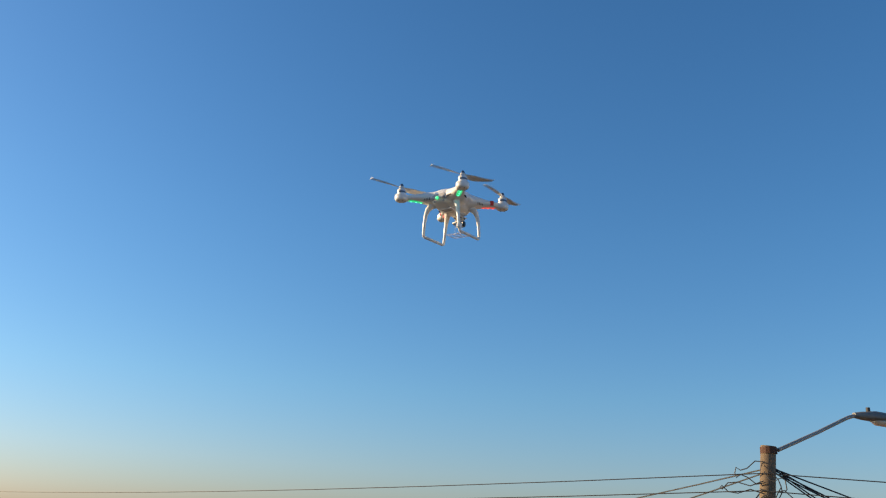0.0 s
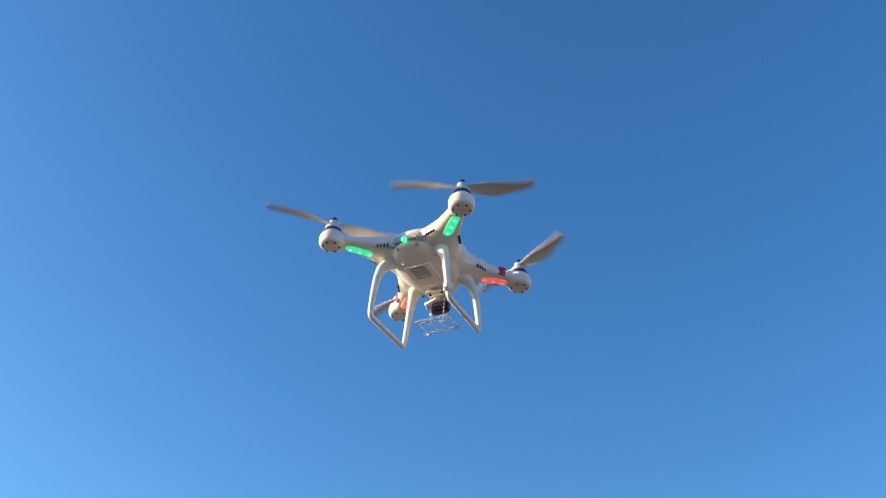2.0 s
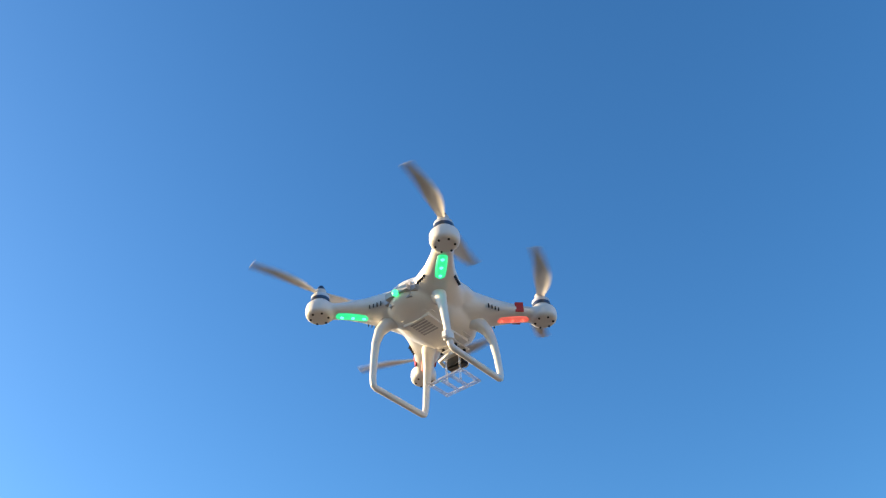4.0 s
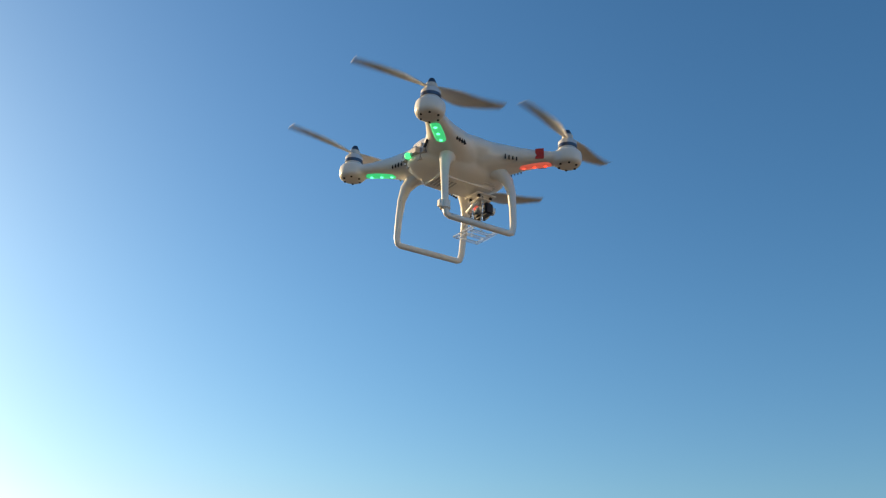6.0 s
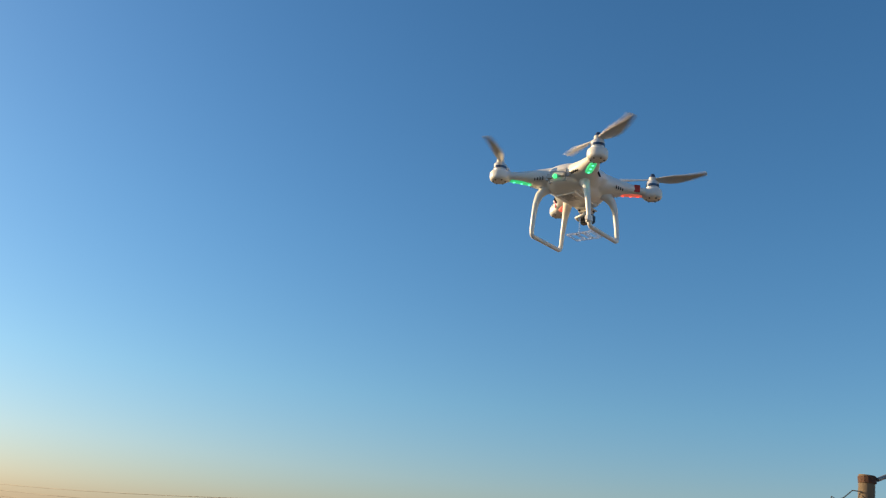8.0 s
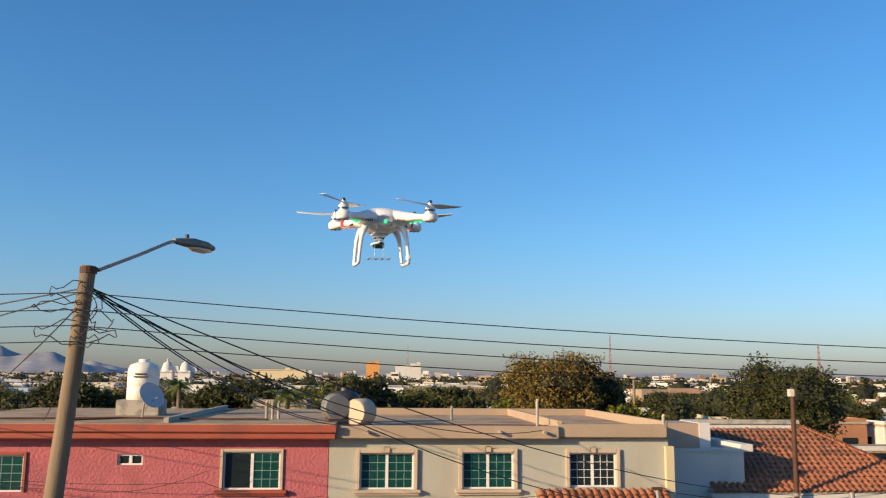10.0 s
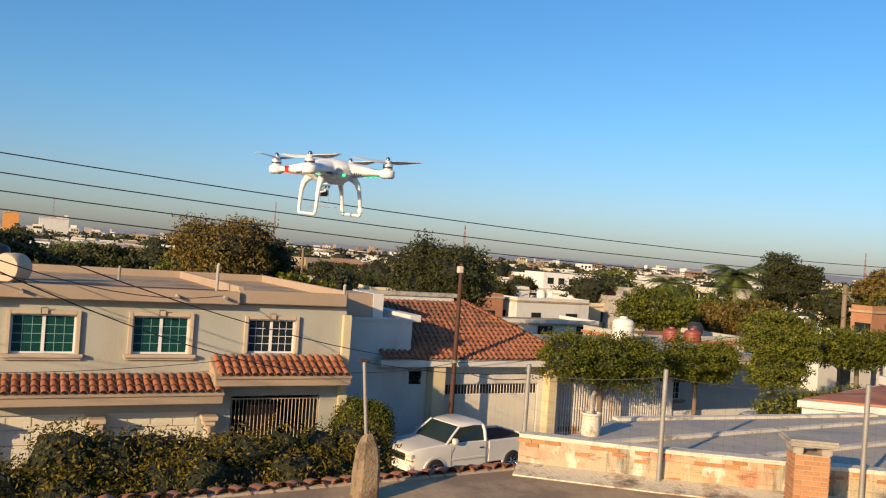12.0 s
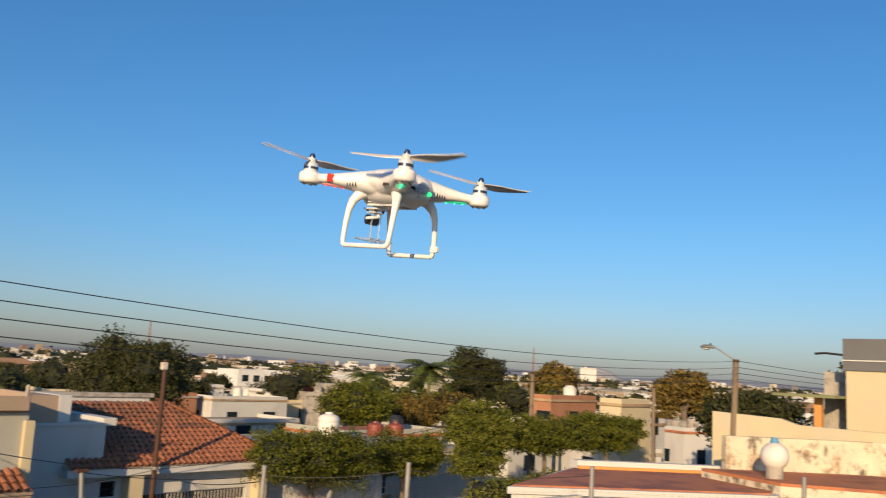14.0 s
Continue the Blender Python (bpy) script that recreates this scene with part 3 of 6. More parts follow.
# rubble and a hose lying on the roof
bm = bmesh.new()
tube(bm, [(3.3, 5.2, 3.825), (4.2, 5.5, 3.82), (5.1, 5.0, 3.825), (5.9, 5.25, 3.82), (6.5, 4.7, 3.82)], 0.022, 8)
tagged(part("hose", bm, M_PLASTICWHITE), "pale garden hose lying on the dusty roof", "hose")
bm = boxed(0, 1.7, 0, 0.09, 0, 0.05)
ob = tagged(part("plank", bm, M_WOOD), "weathered plank lying on the dusty roof", "plank")
ob.matrix_basis = pose(4.4, 4.3, 3.802, 0, 0, -14)


def parapet():
    p = thing("roof_parapet_wall", "low roof wall of peeling limewash over brick", "wall")
    line = [(7.78, 7.22), (9.55, 5.74), (11.25, 4.50), (13.0, 3.22), (17.0, 0.25)]

    def strip(bm, off0, off1, z0, z1):
        pts = []
        for off in (off0, off1):
            row = []
            for i, (x, y) in enumerate(line):
                a, b = Vector(line[max(i - 1, 0)]), Vector(line[min(i + 1, len(line) - 1)])
                d = (b - a).normalized()
                row.append((x - d.y * off, y + d.x * off))
            pts.append(row)
        lo, hi = [], []
        for k in range(len(line) - 1):
            solid(bm, [pts[0][k], pts[0][k + 1], pts[1][k + 1], pts[1][k]], z0, z1)
        return bm

    bm = strip(bmesh.new(), -0.62, 0.0, 3.802, 3.90)
    for v in bm.verts:
        if v.co.z > 3.85:
            near = min((Vector((v.co.x, v.co.y)) - (Vector(a) + (Vector(b) - Vector(a)) * max(0, min(1, (Vector((v.co.x, v.co.y)) - Vector(a)).dot(Vector(b) - Vector(a)) / (Vector(b) - Vector(a)).length_squared)))).length for a, b in zip(line, line[1:]))
            v.co.z = 3.90 if near < 0.2 else 3.825
    part("plinth", bm, M_MOULD, p, "sloping stained mortar skirting")
    part("wall_face", strip(bmesh.new(), 0.0, 0.22, 3.802, 4.315), M_WALLPEEL, p, "peeling plaster over brick")
    part("coping", strip(bmesh.new(), -0.02, 0.26, 4.318, 4.385), M_ROOFRIM, p, "chipped white coping")
    # bare brick where the plaster has fallen off
    d = (Vector(line[1]) - Vector(line[0])).normalized()
    me = mesh_of(boxed(-0.115, 0.115, -0.03, 0.03, -0.028, 0.028, 0.004), "brick")
    me.materials.append(M_BRICK)
    rr = random.Random(3)
    for seg in range(3):
        a, b = Vector(line[seg]), Vector(line[seg + 1])
        d = (b - a).normalized()
        n = int((b - a).length / 0.245)
        for row in range(3):
            for k in range(n):
                if rr.random() < (0.55, 0.4, 0.12)[row]:
                    s = (k + 0.5 + 0.5 * row) * 0.245
                    if s + 0.12 > (b - a).length:
                        continue
                    q = a + d * s
                    o = new("brick", me)
                    o.matrix_basis = Matrix.Translation((q.x + d.y * -0.022 * -1, q.y - d.x * 0.022 * -1, 4.275 - 0.068 * row)) @ Matrix.Rotation(math.atan2(d.y, d.x), 4, "Z")
                    o.parent = p
    return p


parapet()


def brick_pier():
    p = thing("brick_chimney", "short red brick chimney with a concrete cap on the roof", "chimney", (10.42, 3.5, 3.8), -36)
    part("core", boxed(-0.235, 0.235, -0.235, 0.235, 0, 1.02), M_MORTAR, p)
    me = mesh_of(boxed(-0.118, 0.118, -0.055, 0.055, -0.03, 0.03, 0.006), "brick")
    me.materials.append(M_BRICK)
    rr = random.Random(5)
    for row in range(14):
        z = 0.035 + row * 0.072
        for side in range(4):
            for off, sc in (((-0.1235, 1), (0.1235, 1)) if (row + side) % 2 else ((-0.186, 0.49), (0.0, 1), (0.186, 0.49))):
                o = new("brick", me)
                o.matrix_basis = Matrix.Rotation(side * math.pi / 2, 4, "Z") @ pose(off, -0.192 + rr.uniform(-0.004, 0.004), z, 0, 0, rr.uniform(-1.0, 1.0)) @ Matrix.Diagonal((sc, 1, 1, 1))
                o.parent = p
    bm = boxed(-0.36, 0.36, -0.34, 0.34, 1.14, 1.24, 0.03)
    for sx in (-0.2, 0.2):
        box(bm, sx - 0.07, sx + 0.07, -0.24, 0.24, 1.022, 1.14, 0.01)
    part("cap", bm, M_CONCRETE, p, "dark weathered concrete cap")


brick_pier()


def stub_post():
    p = thing("concrete_post", "stubby weathered concrete post with a steel pipe", "post", (4.5, 6.12, 3.8))
    bm = bmesh.new()
    q = random.Random(5)
    rings = []
    for z, w in ((0.0, 0.17), (0.18, 0.172), (0.36, 0.160), (0.52, 0.158), (0.66, 0.145), (0.76, 0.125), (0.86, 0.085), (0.93, 0.04)):
        ring = []
        for sx, sy in ((1, 0.72), (0.72, 1), (-0.72, 1), (-1, 0.72), (-1, -0.72), (-0.72, -1), (0.72, -1), (1, -0.72)):
            ring.append(bm.verts.new((sx * w + q.uniform(-0.009, 0.009), sy * w + q.uniform(-0.009, 0.009), z + q.uniform(-0.015, 0.015) * (z > 0))))
        rings.append(ring)
    for a, b in zip(rings, rings[1:]):
        for k in range(8):
            bm.faces.new((a[k], a[(k + 1) % 8], b[(k + 1) % 8], b[k]))
    bm.faces.new(rings[0][::-1])
    bm.faces.new(rings[-1])
    part("shaft", bm, M_POST, p, smooth=20)
    part("pipe", cyl(bmesh.new(), (-0.02, 0.03, 0.85), (-0.12, 0.05, 1.95), 0.026, n=10), M_STEEL, p, smooth=40)
    part("pipe_cap", boxed(-0.20, -0.04, 0.02, 0.08, 1.95, 1.99, 0.008), M_RUST, p)


stub_post()


def fence():
    f = thing("mesh_fence", "sagging wire mesh fence on grey steel posts", "fence")
    posts = [(4.40, 6.17, 5.6), (7.95, 7.35, 5.55), (9.50, 5.62, 5.72), (12.05, 3.78, 5.75), (15.2, 1.4, 5.7)]
    for x, y, z in posts[1:]:
        part("post", cyl(bmesh.new(), (x, y, 3.82), (x + 0.02, y, z), 0.041, n=12), M_STEEL, f, smooth=40)
    for (x0, y0, z0), (x1, y1, z1) in zip(posts[1:], posts[2:]):
        bm = bmesh.new()
        n = int(math.hypot(x1 - x0, y1 - y0) / 0.16)
        for k in range(1, n):
            q = k / n
            x, y = x0 + (x1 - x0) * q, y0 + (y1 - y0) * q
            cyl(bm, (x, y, 4.0), (x, y, 5.35), 0.0010, n=3, caps=False)
        for k in range(8):
            z = 4.05 + k * 0.185
            pts = [(x0 + (x1 - x0) * q, y0 + (y1 - y0) * q, z - 0.05 * math.sin(math.pi * q)) for q in (0, 0.25, 0.5, 0.75, 1)]
            tube(bm, pts, 0.0011, 3)
        part("wire_mesh", bm, M_RUST, f)


fence()


def pot(x, y, z):
    bm = bmesh.new()
    lathe(bm, [(0, 0), (0.17, 0), (0.18, 0.05), (0.17, 0.36), (0.19, 0.38), (0.19, 0.42), (0.16, 0.42), (0.15, 0.3), (0, 0.28)], 18, (x, y, z))
    p = thing("roof_drum", "whitewashed drum with a vent pipe on the pale roof", "drum")
    part("drum", bm, M_ROOFRIM, p, smooth=40)
    part("vent_pipe", tube(bmesh.new(), [(x, y, z + 0.27), (x, y, z + 0.72), (x + 0.05, y, z + 0.80)], 0.04, 10), M_CONCRETE, p, smooth=50)


pot(9.6, 7.62, 4.2)


def neighbour_roof():
    h = thing("neighbour_house", "low house with a limewashed pale grey roof", "house")
    out = [(8.0, 7.32), (9.9, 7.95), (11.2, 8.9), (13.4, 8.55), (18.6, 8.3), (22.0, 5.4), (17.2, 0.6), (13.2, 3.45), (11.4, 4.72), (9.72, 5.95)]
    part("wall", solid(bmesh.new(), out, 0, 4.1), M_WHITE, h)
    part("roof", solid(bmesh.new(), out, 4.103, 4.2), M_ROOFWHITE, h, "pale limewashed roof with cracks")
    for a, b, w in (((9.4, 6.9), (18.9, 7.6), 0.14), ((11.2, 5.4), (20.4, 6.2), 0.15), ((11.1, 8.75), (18.5, 8.2), 0.2)):
        a, b = Vector(a), Vector(b)
        d = (b - a).normalized()
        n = Vector((-d.y, d.x)) * w / 2
        part("roof_kerb", solid(bmesh.new(), [tuple(a - n), tuple(b - n), tuple(b + n), tuple(a + n)], 4.203, 4.262), M_ROOFRIM, h)


neighbour_roof()


def red_roof_house():
    h = thing("red_roof_house", "low house with a brick-red coated flat roof", "house")
    out = [(20.1, 11.6), (26.5, 6.4), (32.5, 8.0), (26.5, 13.6)]
    part("wall", solid(bmesh.new(), out, 0, 3.75), M_WHITE, h)
    part("fascia", solid(bmesh.new(), [(19.9, 11.6), (26.5, 6.2), (32.8, 7.9), (26.5, 13.8)], 3.753, 3.95), M_WHITE, h)
    part("roof", solid(bmesh.new(), [(20.15, 11.6), (26.5, 6.45), (32.5, 8.0), (26.5, 13.55)], 3.953, 4.0), M_ROOFRED, h, "brick-red roof coating")
    part("back_parapet", solid(bmesh.new(), [(26.2, 13.3), (32.4, 7.95), (32.7, 8.1), (26.4, 13.75)], 4.003, 4.28), M_WHITE, h)
    part("back_parapet", solid(bmesh.new(), [(26.1, 13.2), (32.3, 7.85), (32.4, 7.94), (26.19, 13.29)], 4.003, 4.10), M_ORANGE, h)


red_roof_house()


def red_annex():
    h = thing("red_roof_annex", "low stained annex with a red coated roof", "house")
    out = [(28.6, 9.7), (32.75, 6.05), (41.0, -4.0), (33.0, -4.0), (27.0, 6.3)]
    part("wall", solid(bmesh.new(), out, 0, 4.2), M_MOULD, h)
    part("roof", solid(bmesh.new(), out, 4.203, 4.3), M_ROOFRED, h, "red roof coating")


red_annex()


def yellow_house():
    h = thing("yellow_house", "yellow rendered house with a dark grey upper storey", "house")
    bm = bmesh.new()
    prof = [(11.8, 0.0), (11.8, 6.16), (9.0, 6.06), (8.3, 5.86), (-2.0, 5.7), (-2.0, 0.0)]
    a = [bm.verts.new((34.0, y, z)) for y, z in prof]
    b = [bm.verts.new((34.3, y, z)) for y, z in prof]
    for k in range(6):
        bm.faces.new((a[k], a[(k + 1) % 6], b[(k + 1) % 6], b[k]))
    bm.faces.new(a)
    bm.faces.new(b[::-1])
    bmesh.ops.recalc_face_normals(bm, faces=bm.faces[:])
    part("garden_wall", bm, M_IVORY, h, "plain yellow garden wall")
    part("house_body", boxed(38.0, 50.0, -12.0, 7.7, 0, 8.15), M_IVORY, h)
    part("upper_storey", boxed(37.9, 50.1, -12.1, 7.8, 8.153, 9.5), M_GREY, h, "dark grey clad upper storey")
    part("band", boxed(37.85, 37.898, -12.1, 7.8, 8.55, 8.6), M_WHITE, h)
    part("canopy", boxed(36.6, 39.4, 7.72, 10.3, 6.95, 7.07), M_LEAFGREY, h)
    part("porch_wall", boxed(39.5, 44.0, 7.72, 9.1, 0, 8.1), M_CONCRETE, h)
    part("porch_column", boxed(37.6, 37.9, 8.6, 8.9, 0, 6.948), M_ORANGE, h)
    part("lamp_bracket", tube(bmesh.new(), [(38.2, 7.75, 8.8), (37.6, 8.4, 8.85), (37.2, 8.7, 8.8)], 0.05, 8), M_IRON, h)


M_LEAFGREY = surface("olive_canopy", (0.20, 0.21, 0.10), 0.9, 0.2)
yellow_house()
bm = solid(bmesh.new(), [(29.5, 9.2), (33.0, 6.2), (42.0, -4.0), (42.3, -3.8), (33.2, 6.45), (29.7, 9.45)], 0, 5.45)
tagged(part("boundary_wall", bm, M_MOULD), "stained old boundary wall with bare brick patches", "wall")
b = thing("white_roof_tank", "round white tank on the red roof", "water tank", (28.2, 6.95, 4.3))
part("shell", ball(bmesh.new(), (0, 0, 0.72), 0.46, 24), M_PLASTICWHITE, b, smooth=180)
part("lid", cyl(bmesh.new(), (0, 0, 1.14), (0, 0, 1.32), 0.16, 0.1, 14), M_BLUE, b, "blue lid")
part("stand", cyl(bmesh.new(), (0, 0, 0), (0, 0, 0.4), 0.28, n=14), M_CONCRETE, b)


# ---- tile-roofed house next to the cream one ----
def tile_house():
    h = thing("tile_roof_house", "white single-storey house under a sloping clay tile roof", "house")
    Y = 23.7
    part("front_wall", pierced(bmesh.new(), 12.7, 20.4, Y, Y + 0.2, 0, 3.2, [(14.9, 19.3, 0.0, 2.45), (12.95, 14.0, 2.45, 2.95)]), M_WHITE, h)
    part("transom_grille", boxed(14.9, 19.3, Y + 0.3, Y + 0.34, 2.0, 2.45), M_IRON, h)
    bm = bmesh.new()
    box(bm, 20.2, 20.4, Y + 0.2, 33, 0, 3.2)
    box(bm, 12.7, 20.4, 33, 33.2, 0, 4.6)
    box(bm, 12.7, 12.9, Y + 0.2, 33, 0, 3.2)
    part("side_wall", bm, M_WHITE, h)
    g = new("grille")
    g.parent = h
    bars(g, 12.97, 13.98, Y + 0.08, 2.47, 2.93, 0.1, M_IRON, 0.012, (0.0, 0.5, 1.0), "grille_bar")
    g = new("garage_door")
    g.parent = h
    for k in range(14):
        a = 14.92 + k * 0.312
        part("door_panel", boxed(a, a + 0.306, Y + 0.08, Y + 0.12, 0.02, 2.0, 0.006), M_DOOR, g)
    bars(g, 14.95, 19.25, Y + 0.1, 2.02, 2.43, 0.14, M_WHITEIRON, 0.014, (0.0, 1.0), "grille_bar")
    part("pillar", boxed(14.2, 14.72, 23.1, 23.69, 0, 3.2, 0.015), M_IVORY, h)
    part("pillar", boxed(19.5, 19.9, 23.2, 23.69, 0, 3.2, 0.015), M_IVORY, h)
    part("fascia", boxed(12.0, 20.5, 23.0, 23.3, 3.2, 3.46, 0.012), M_WHITE, h, "white roof fascia")
    part("soffit", boxed(12.0, 20.5, 23.3, 24.6, 3.203, 3.3), M_WHITE, h)
    # sloping roof with a hip on the far side
    A, B, C, D = Vector((12.05, 22.95, 3.47)), Vector((20.55, 22.95, 3.47)), Vector((18.0, 28.2, 5.35)), Vector((13.2, 28.2, 5.35))
    E_, F_ = Vector((20.55, 33.2, 3.47)), Vector((12.05, 33.2, 3.47))
    bm = bmesh.new()
    vs = [bm.verts.new(v) for v in (A, B, C, D, E_, F_)]
    for q in ((0, 1, 2, 3), (1, 4, 2), (4, 5, 3, 2), (5, 0, 3)):
        bm.faces.new([vs[i] for i in q])
    bm.faces.new([vs[i] for i in (0, 5, 4, 1)])
    part("roof_deck", bm, M_MORTAR, h)
    roof = new("tile_roof")
    roof.parent = h
    slope = math.hypot(28.2 - 22.95, 5.35 - 3.47)
    up = math.degrees(math.atan2(1.88, 5.25))
    eave = []
    rest = bmesh.new()
    rows = int(slope / 0.36)
    for r in range(rows):
        s = r * 0.36
        q = s / slope
        xl, xr = A.x + (D.x - A.x) * q, B.x + (C.x - B.x) * q
        n = int((xr - xl) / 0.235)
        for k in range(n):
            x = xl + 0.12 + k * 0.235
            m = pose(x + rng_tiles.uniform(-0.012, 0.012), A.y + 5.25 * q, A.z + 1.88 * q + 0.015, up - 2 + rng_tiles.uniform(-2, 2), rng_tiles.uniform(-3, 3), rng_tiles.uniform(-3, 3))
            if r < 8:
                ob = new("tile", TILE)
                ob.matrix_basis = m
                ob.parent = roof
            else:
                lo = len(rest.verts)
                rest.from_mesh(TILE)
                rest.verts.ensure_lookup_table()
                for v in rest.verts[lo:]:
                    v.co = m @ v.co
    tagged(part("upper_tiles", rest, M_TILE, roof, "rows of clay barrel tiles"), kind="stuff")
    # hip side
    hip = bmesh.new()
    for r in range(12):
        q = r / 12
        p0, p1 = B + (C - B) * q, E_ + (C - E_) * q
        n = int((p1 - p0).length / 0.26)
        for k in range(n):
            p = p0 + (p1 - p0) * ((k + 0.5) / n)
            lo = len(hip.verts)
            hip.from_mesh(TILE)
            hip.verts.ensure_lookup_table()
            m = Matrix.Translation(p + Vector((0, 0, 0.015))) @ pose(0, 0, 0, 0, 0, 90) @ pose(0, 0, 0, 36, 0, 0)
            for v in hip.verts[lo:]:
                v.co = m @ v.co
    tagged(part("hip_tiles", hip, M_TILE, roof), kind="stuff")
    n = 15
    for k in range(n):
        p = B + (C - B) * (k / n)
        ob = new("ridge_tile", TILE)
        ob.matrix_basis = Matrix.Translation(p + Vector((0, 0, 0.06))) @ (C - B).to_track_quat("Y", "Z").to_matrix().to_4x4()
        ob.parent = roof
    # white block with parapet at its side
    part("side_block", boxed(9.95, 13.42, 23.60, 27.5, 0, 4.80), M_WHITE, h, "white plastered side block")
    bm = boxed(13.30, 13.75, 23.55, 27.5, 4.803, 5.06, 0.01)
    box(bm, 9.95, 13.29, 23.55, 23.75, 4.803, 4.90)
    part("side_parapet", bm, M_WHITE, h)
    part("stair_wall", boxed(10.4, 12.38, 25.05, 27.0, 4.803, 5.70), M_BEIGE, h)
    part("stair_pier", boxed(12.385, 12.80, 25.0, 27.0, 4.803, 5.72), M_WHITE, h)
    part("back_wall", boxed(15.0, 20.3, 33.3, 33.6, 0, 5.25), M_WHITE, h)
    part("back_coping", boxed(14.9, 20.45, 33.2, 33.7, 5.253, 5.44), M_CONCRETE, h)


tile_house()


def white_fence_house():
    h = thing("white_gate_house", "white house behind a tall slatted metal gate", "house")
    part("wall", pierced(bmesh.new(), 20.6, 36.0, 26.5, 26.7, 0, 3.0, [(28.0, 29.6, 1.1, 2.3)]), M_WHITE, h)
    part("roof", boxed(20.6, 36.0, 26.4, 36, 3.003, 3.2), M_ROOFWHITE, h)
    part("side_wall", boxed(20.6, 36.0, 35.8, 36.0, 0, 3.0), M_WHITE, h)
    window("window", h, 28.0, 29.6, 1.1, 2.3, 26.5, M_DARKGLASS, None, M_BEIGE)
    g = new("gate")
    g.parent = h
    for k in range(44):
        x = 20.5 + k * 0.13
        part("slat", boxed(x, x + 0.055, 23.9, 23.93, 0.1, 2.45 + 0.06 * (k % 3)), M_WHITEIRON, g)
    for z in (0.3, 1.3, 2.2):
        part("rail", boxed(20.4, 26.3, 23.935, 23.97, z, z + 0.06), M_WHITEIRON, g)
    part("gate_post", boxed(26.3, 26.6, 23.8, 24.1, 0, 2.6), M_WHITE, h)
    part("low_wall", boxed(26.6, 34.0, 23.9, 24.05, 0, 1.1), M_WHITE, h)


white_fence_house()


# ---- plants ----
def leaf_mesh(name, blobs, count, size, seed, core=0.80, rough=0.16):
    """Many single folded leaves over lumpy blobs (x, y, z, rx, ry, rz), round closed dark cores that stand for the
    shade inside.
    """
    r = np.random.default_rng(seed)
    b = np.array(blobs, float)
    w = (b[:, 3] * b[:, 4] + b[:, 3] * b[:, 5] + b[:, 4] * b[:, 5])
    pick = r.choice(len(b), count, p=w / w.sum())
    d = r.normal(size=(count, 3))
    d /= np.linalg.norm(d, axis=1)[:, None]
    lump = 1 + rough * (np.sin(d[:, 0] * 7 + pick) * np.sin(d[:, 1] * 6 + 2 * pick) + np.sin(d[:, 2] * 9 + pick))
    rad = (1 - 0.32 * r.random(count) ** 2) * lump + 0.07 * r.normal(size=count)
    pos = b[pick, :3] + d * rad[:, None] * b[pick, 3:]
    nrm = d / b[pick, 3:] + 0.9 * r.normal(size=(count, 3)) / b[pick, 3:].mean(1)[:, None]
    nrm /= np.linalg.norm(nrm, axis=1)[:, None]
    t = np.cross(nrm, r.normal(size=(count, 3)))
    t /= np.linalg.norm(t, axis=1)[:, None]
    u = np.cross(nrm, t)
    s = size * r.uniform(0.6, 1.3, count)[:, None]
    v = np.stack([pos - t * s, pos + u * s * 0.45 - nrm * s * 0.12, pos + t * s, pos - u * s * 0.45 - nrm * s * 0.12], 1).reshape(-1, 3)
    q = np.arange(count * 4).reshape(-1, 4)
    faces = np.concatenate([q[:, [0, 1, 2]], q[:, [0, 2, 3]]])
    verts, faces, base = [v], [faces], len(v)
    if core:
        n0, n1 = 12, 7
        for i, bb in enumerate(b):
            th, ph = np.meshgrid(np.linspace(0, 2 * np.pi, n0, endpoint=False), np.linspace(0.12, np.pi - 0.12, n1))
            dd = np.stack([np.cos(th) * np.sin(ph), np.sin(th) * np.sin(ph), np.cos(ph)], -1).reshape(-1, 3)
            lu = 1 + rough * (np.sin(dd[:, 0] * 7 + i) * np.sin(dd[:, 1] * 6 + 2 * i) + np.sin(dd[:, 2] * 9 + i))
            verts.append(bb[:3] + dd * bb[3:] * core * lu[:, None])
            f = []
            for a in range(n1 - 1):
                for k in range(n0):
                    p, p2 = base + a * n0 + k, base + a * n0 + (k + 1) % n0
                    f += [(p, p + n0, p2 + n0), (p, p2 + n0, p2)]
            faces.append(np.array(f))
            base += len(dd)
    me = bpy.data.meshes.new(name)
    me.from_pydata(np.concatenate(verts).tolist(), [], np.concatenate(faces).tolist())
    # core faces take the shade-dark second material
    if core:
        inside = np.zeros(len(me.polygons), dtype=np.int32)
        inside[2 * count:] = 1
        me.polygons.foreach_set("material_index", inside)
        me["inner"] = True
    return me


def tree(name, label, x, y, blobs, count, size, material, seed, trunk=0.2, foot=0.0, core=0.66, group="", category="tree"):
    t = thing(name, label, category, (x, y, foot), group=group)
    top = max(b[2] for b in blobs)
    mid = min(b[2] - b[5] * 0.3 for b in blobs)
    bm = tube(bmesh.new(), [(0, 0, 0), (0.04, 0.02, mid * 0.5), (0.0, 0.05, mid), (0.05, 0.0, top * 0.9)], [trunk * 1.25, trunk, trunk * 0.85, trunk * 0.3], 9)
    for b in blobs[:8]:
        tube(bm, [(0, 0.03, mid * 0.85), (b[0] * 0.5, b[1] * 0.5, (mid * 0.85 + b[2]) / 2), (b[0], b[1], b[2])], [trunk * 0.55, trunk * 0.38, trunk * 0.12], 6)
    part("trunk", bm, M_BARK, t, smooth=60)
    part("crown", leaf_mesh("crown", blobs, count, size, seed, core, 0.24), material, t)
    return t


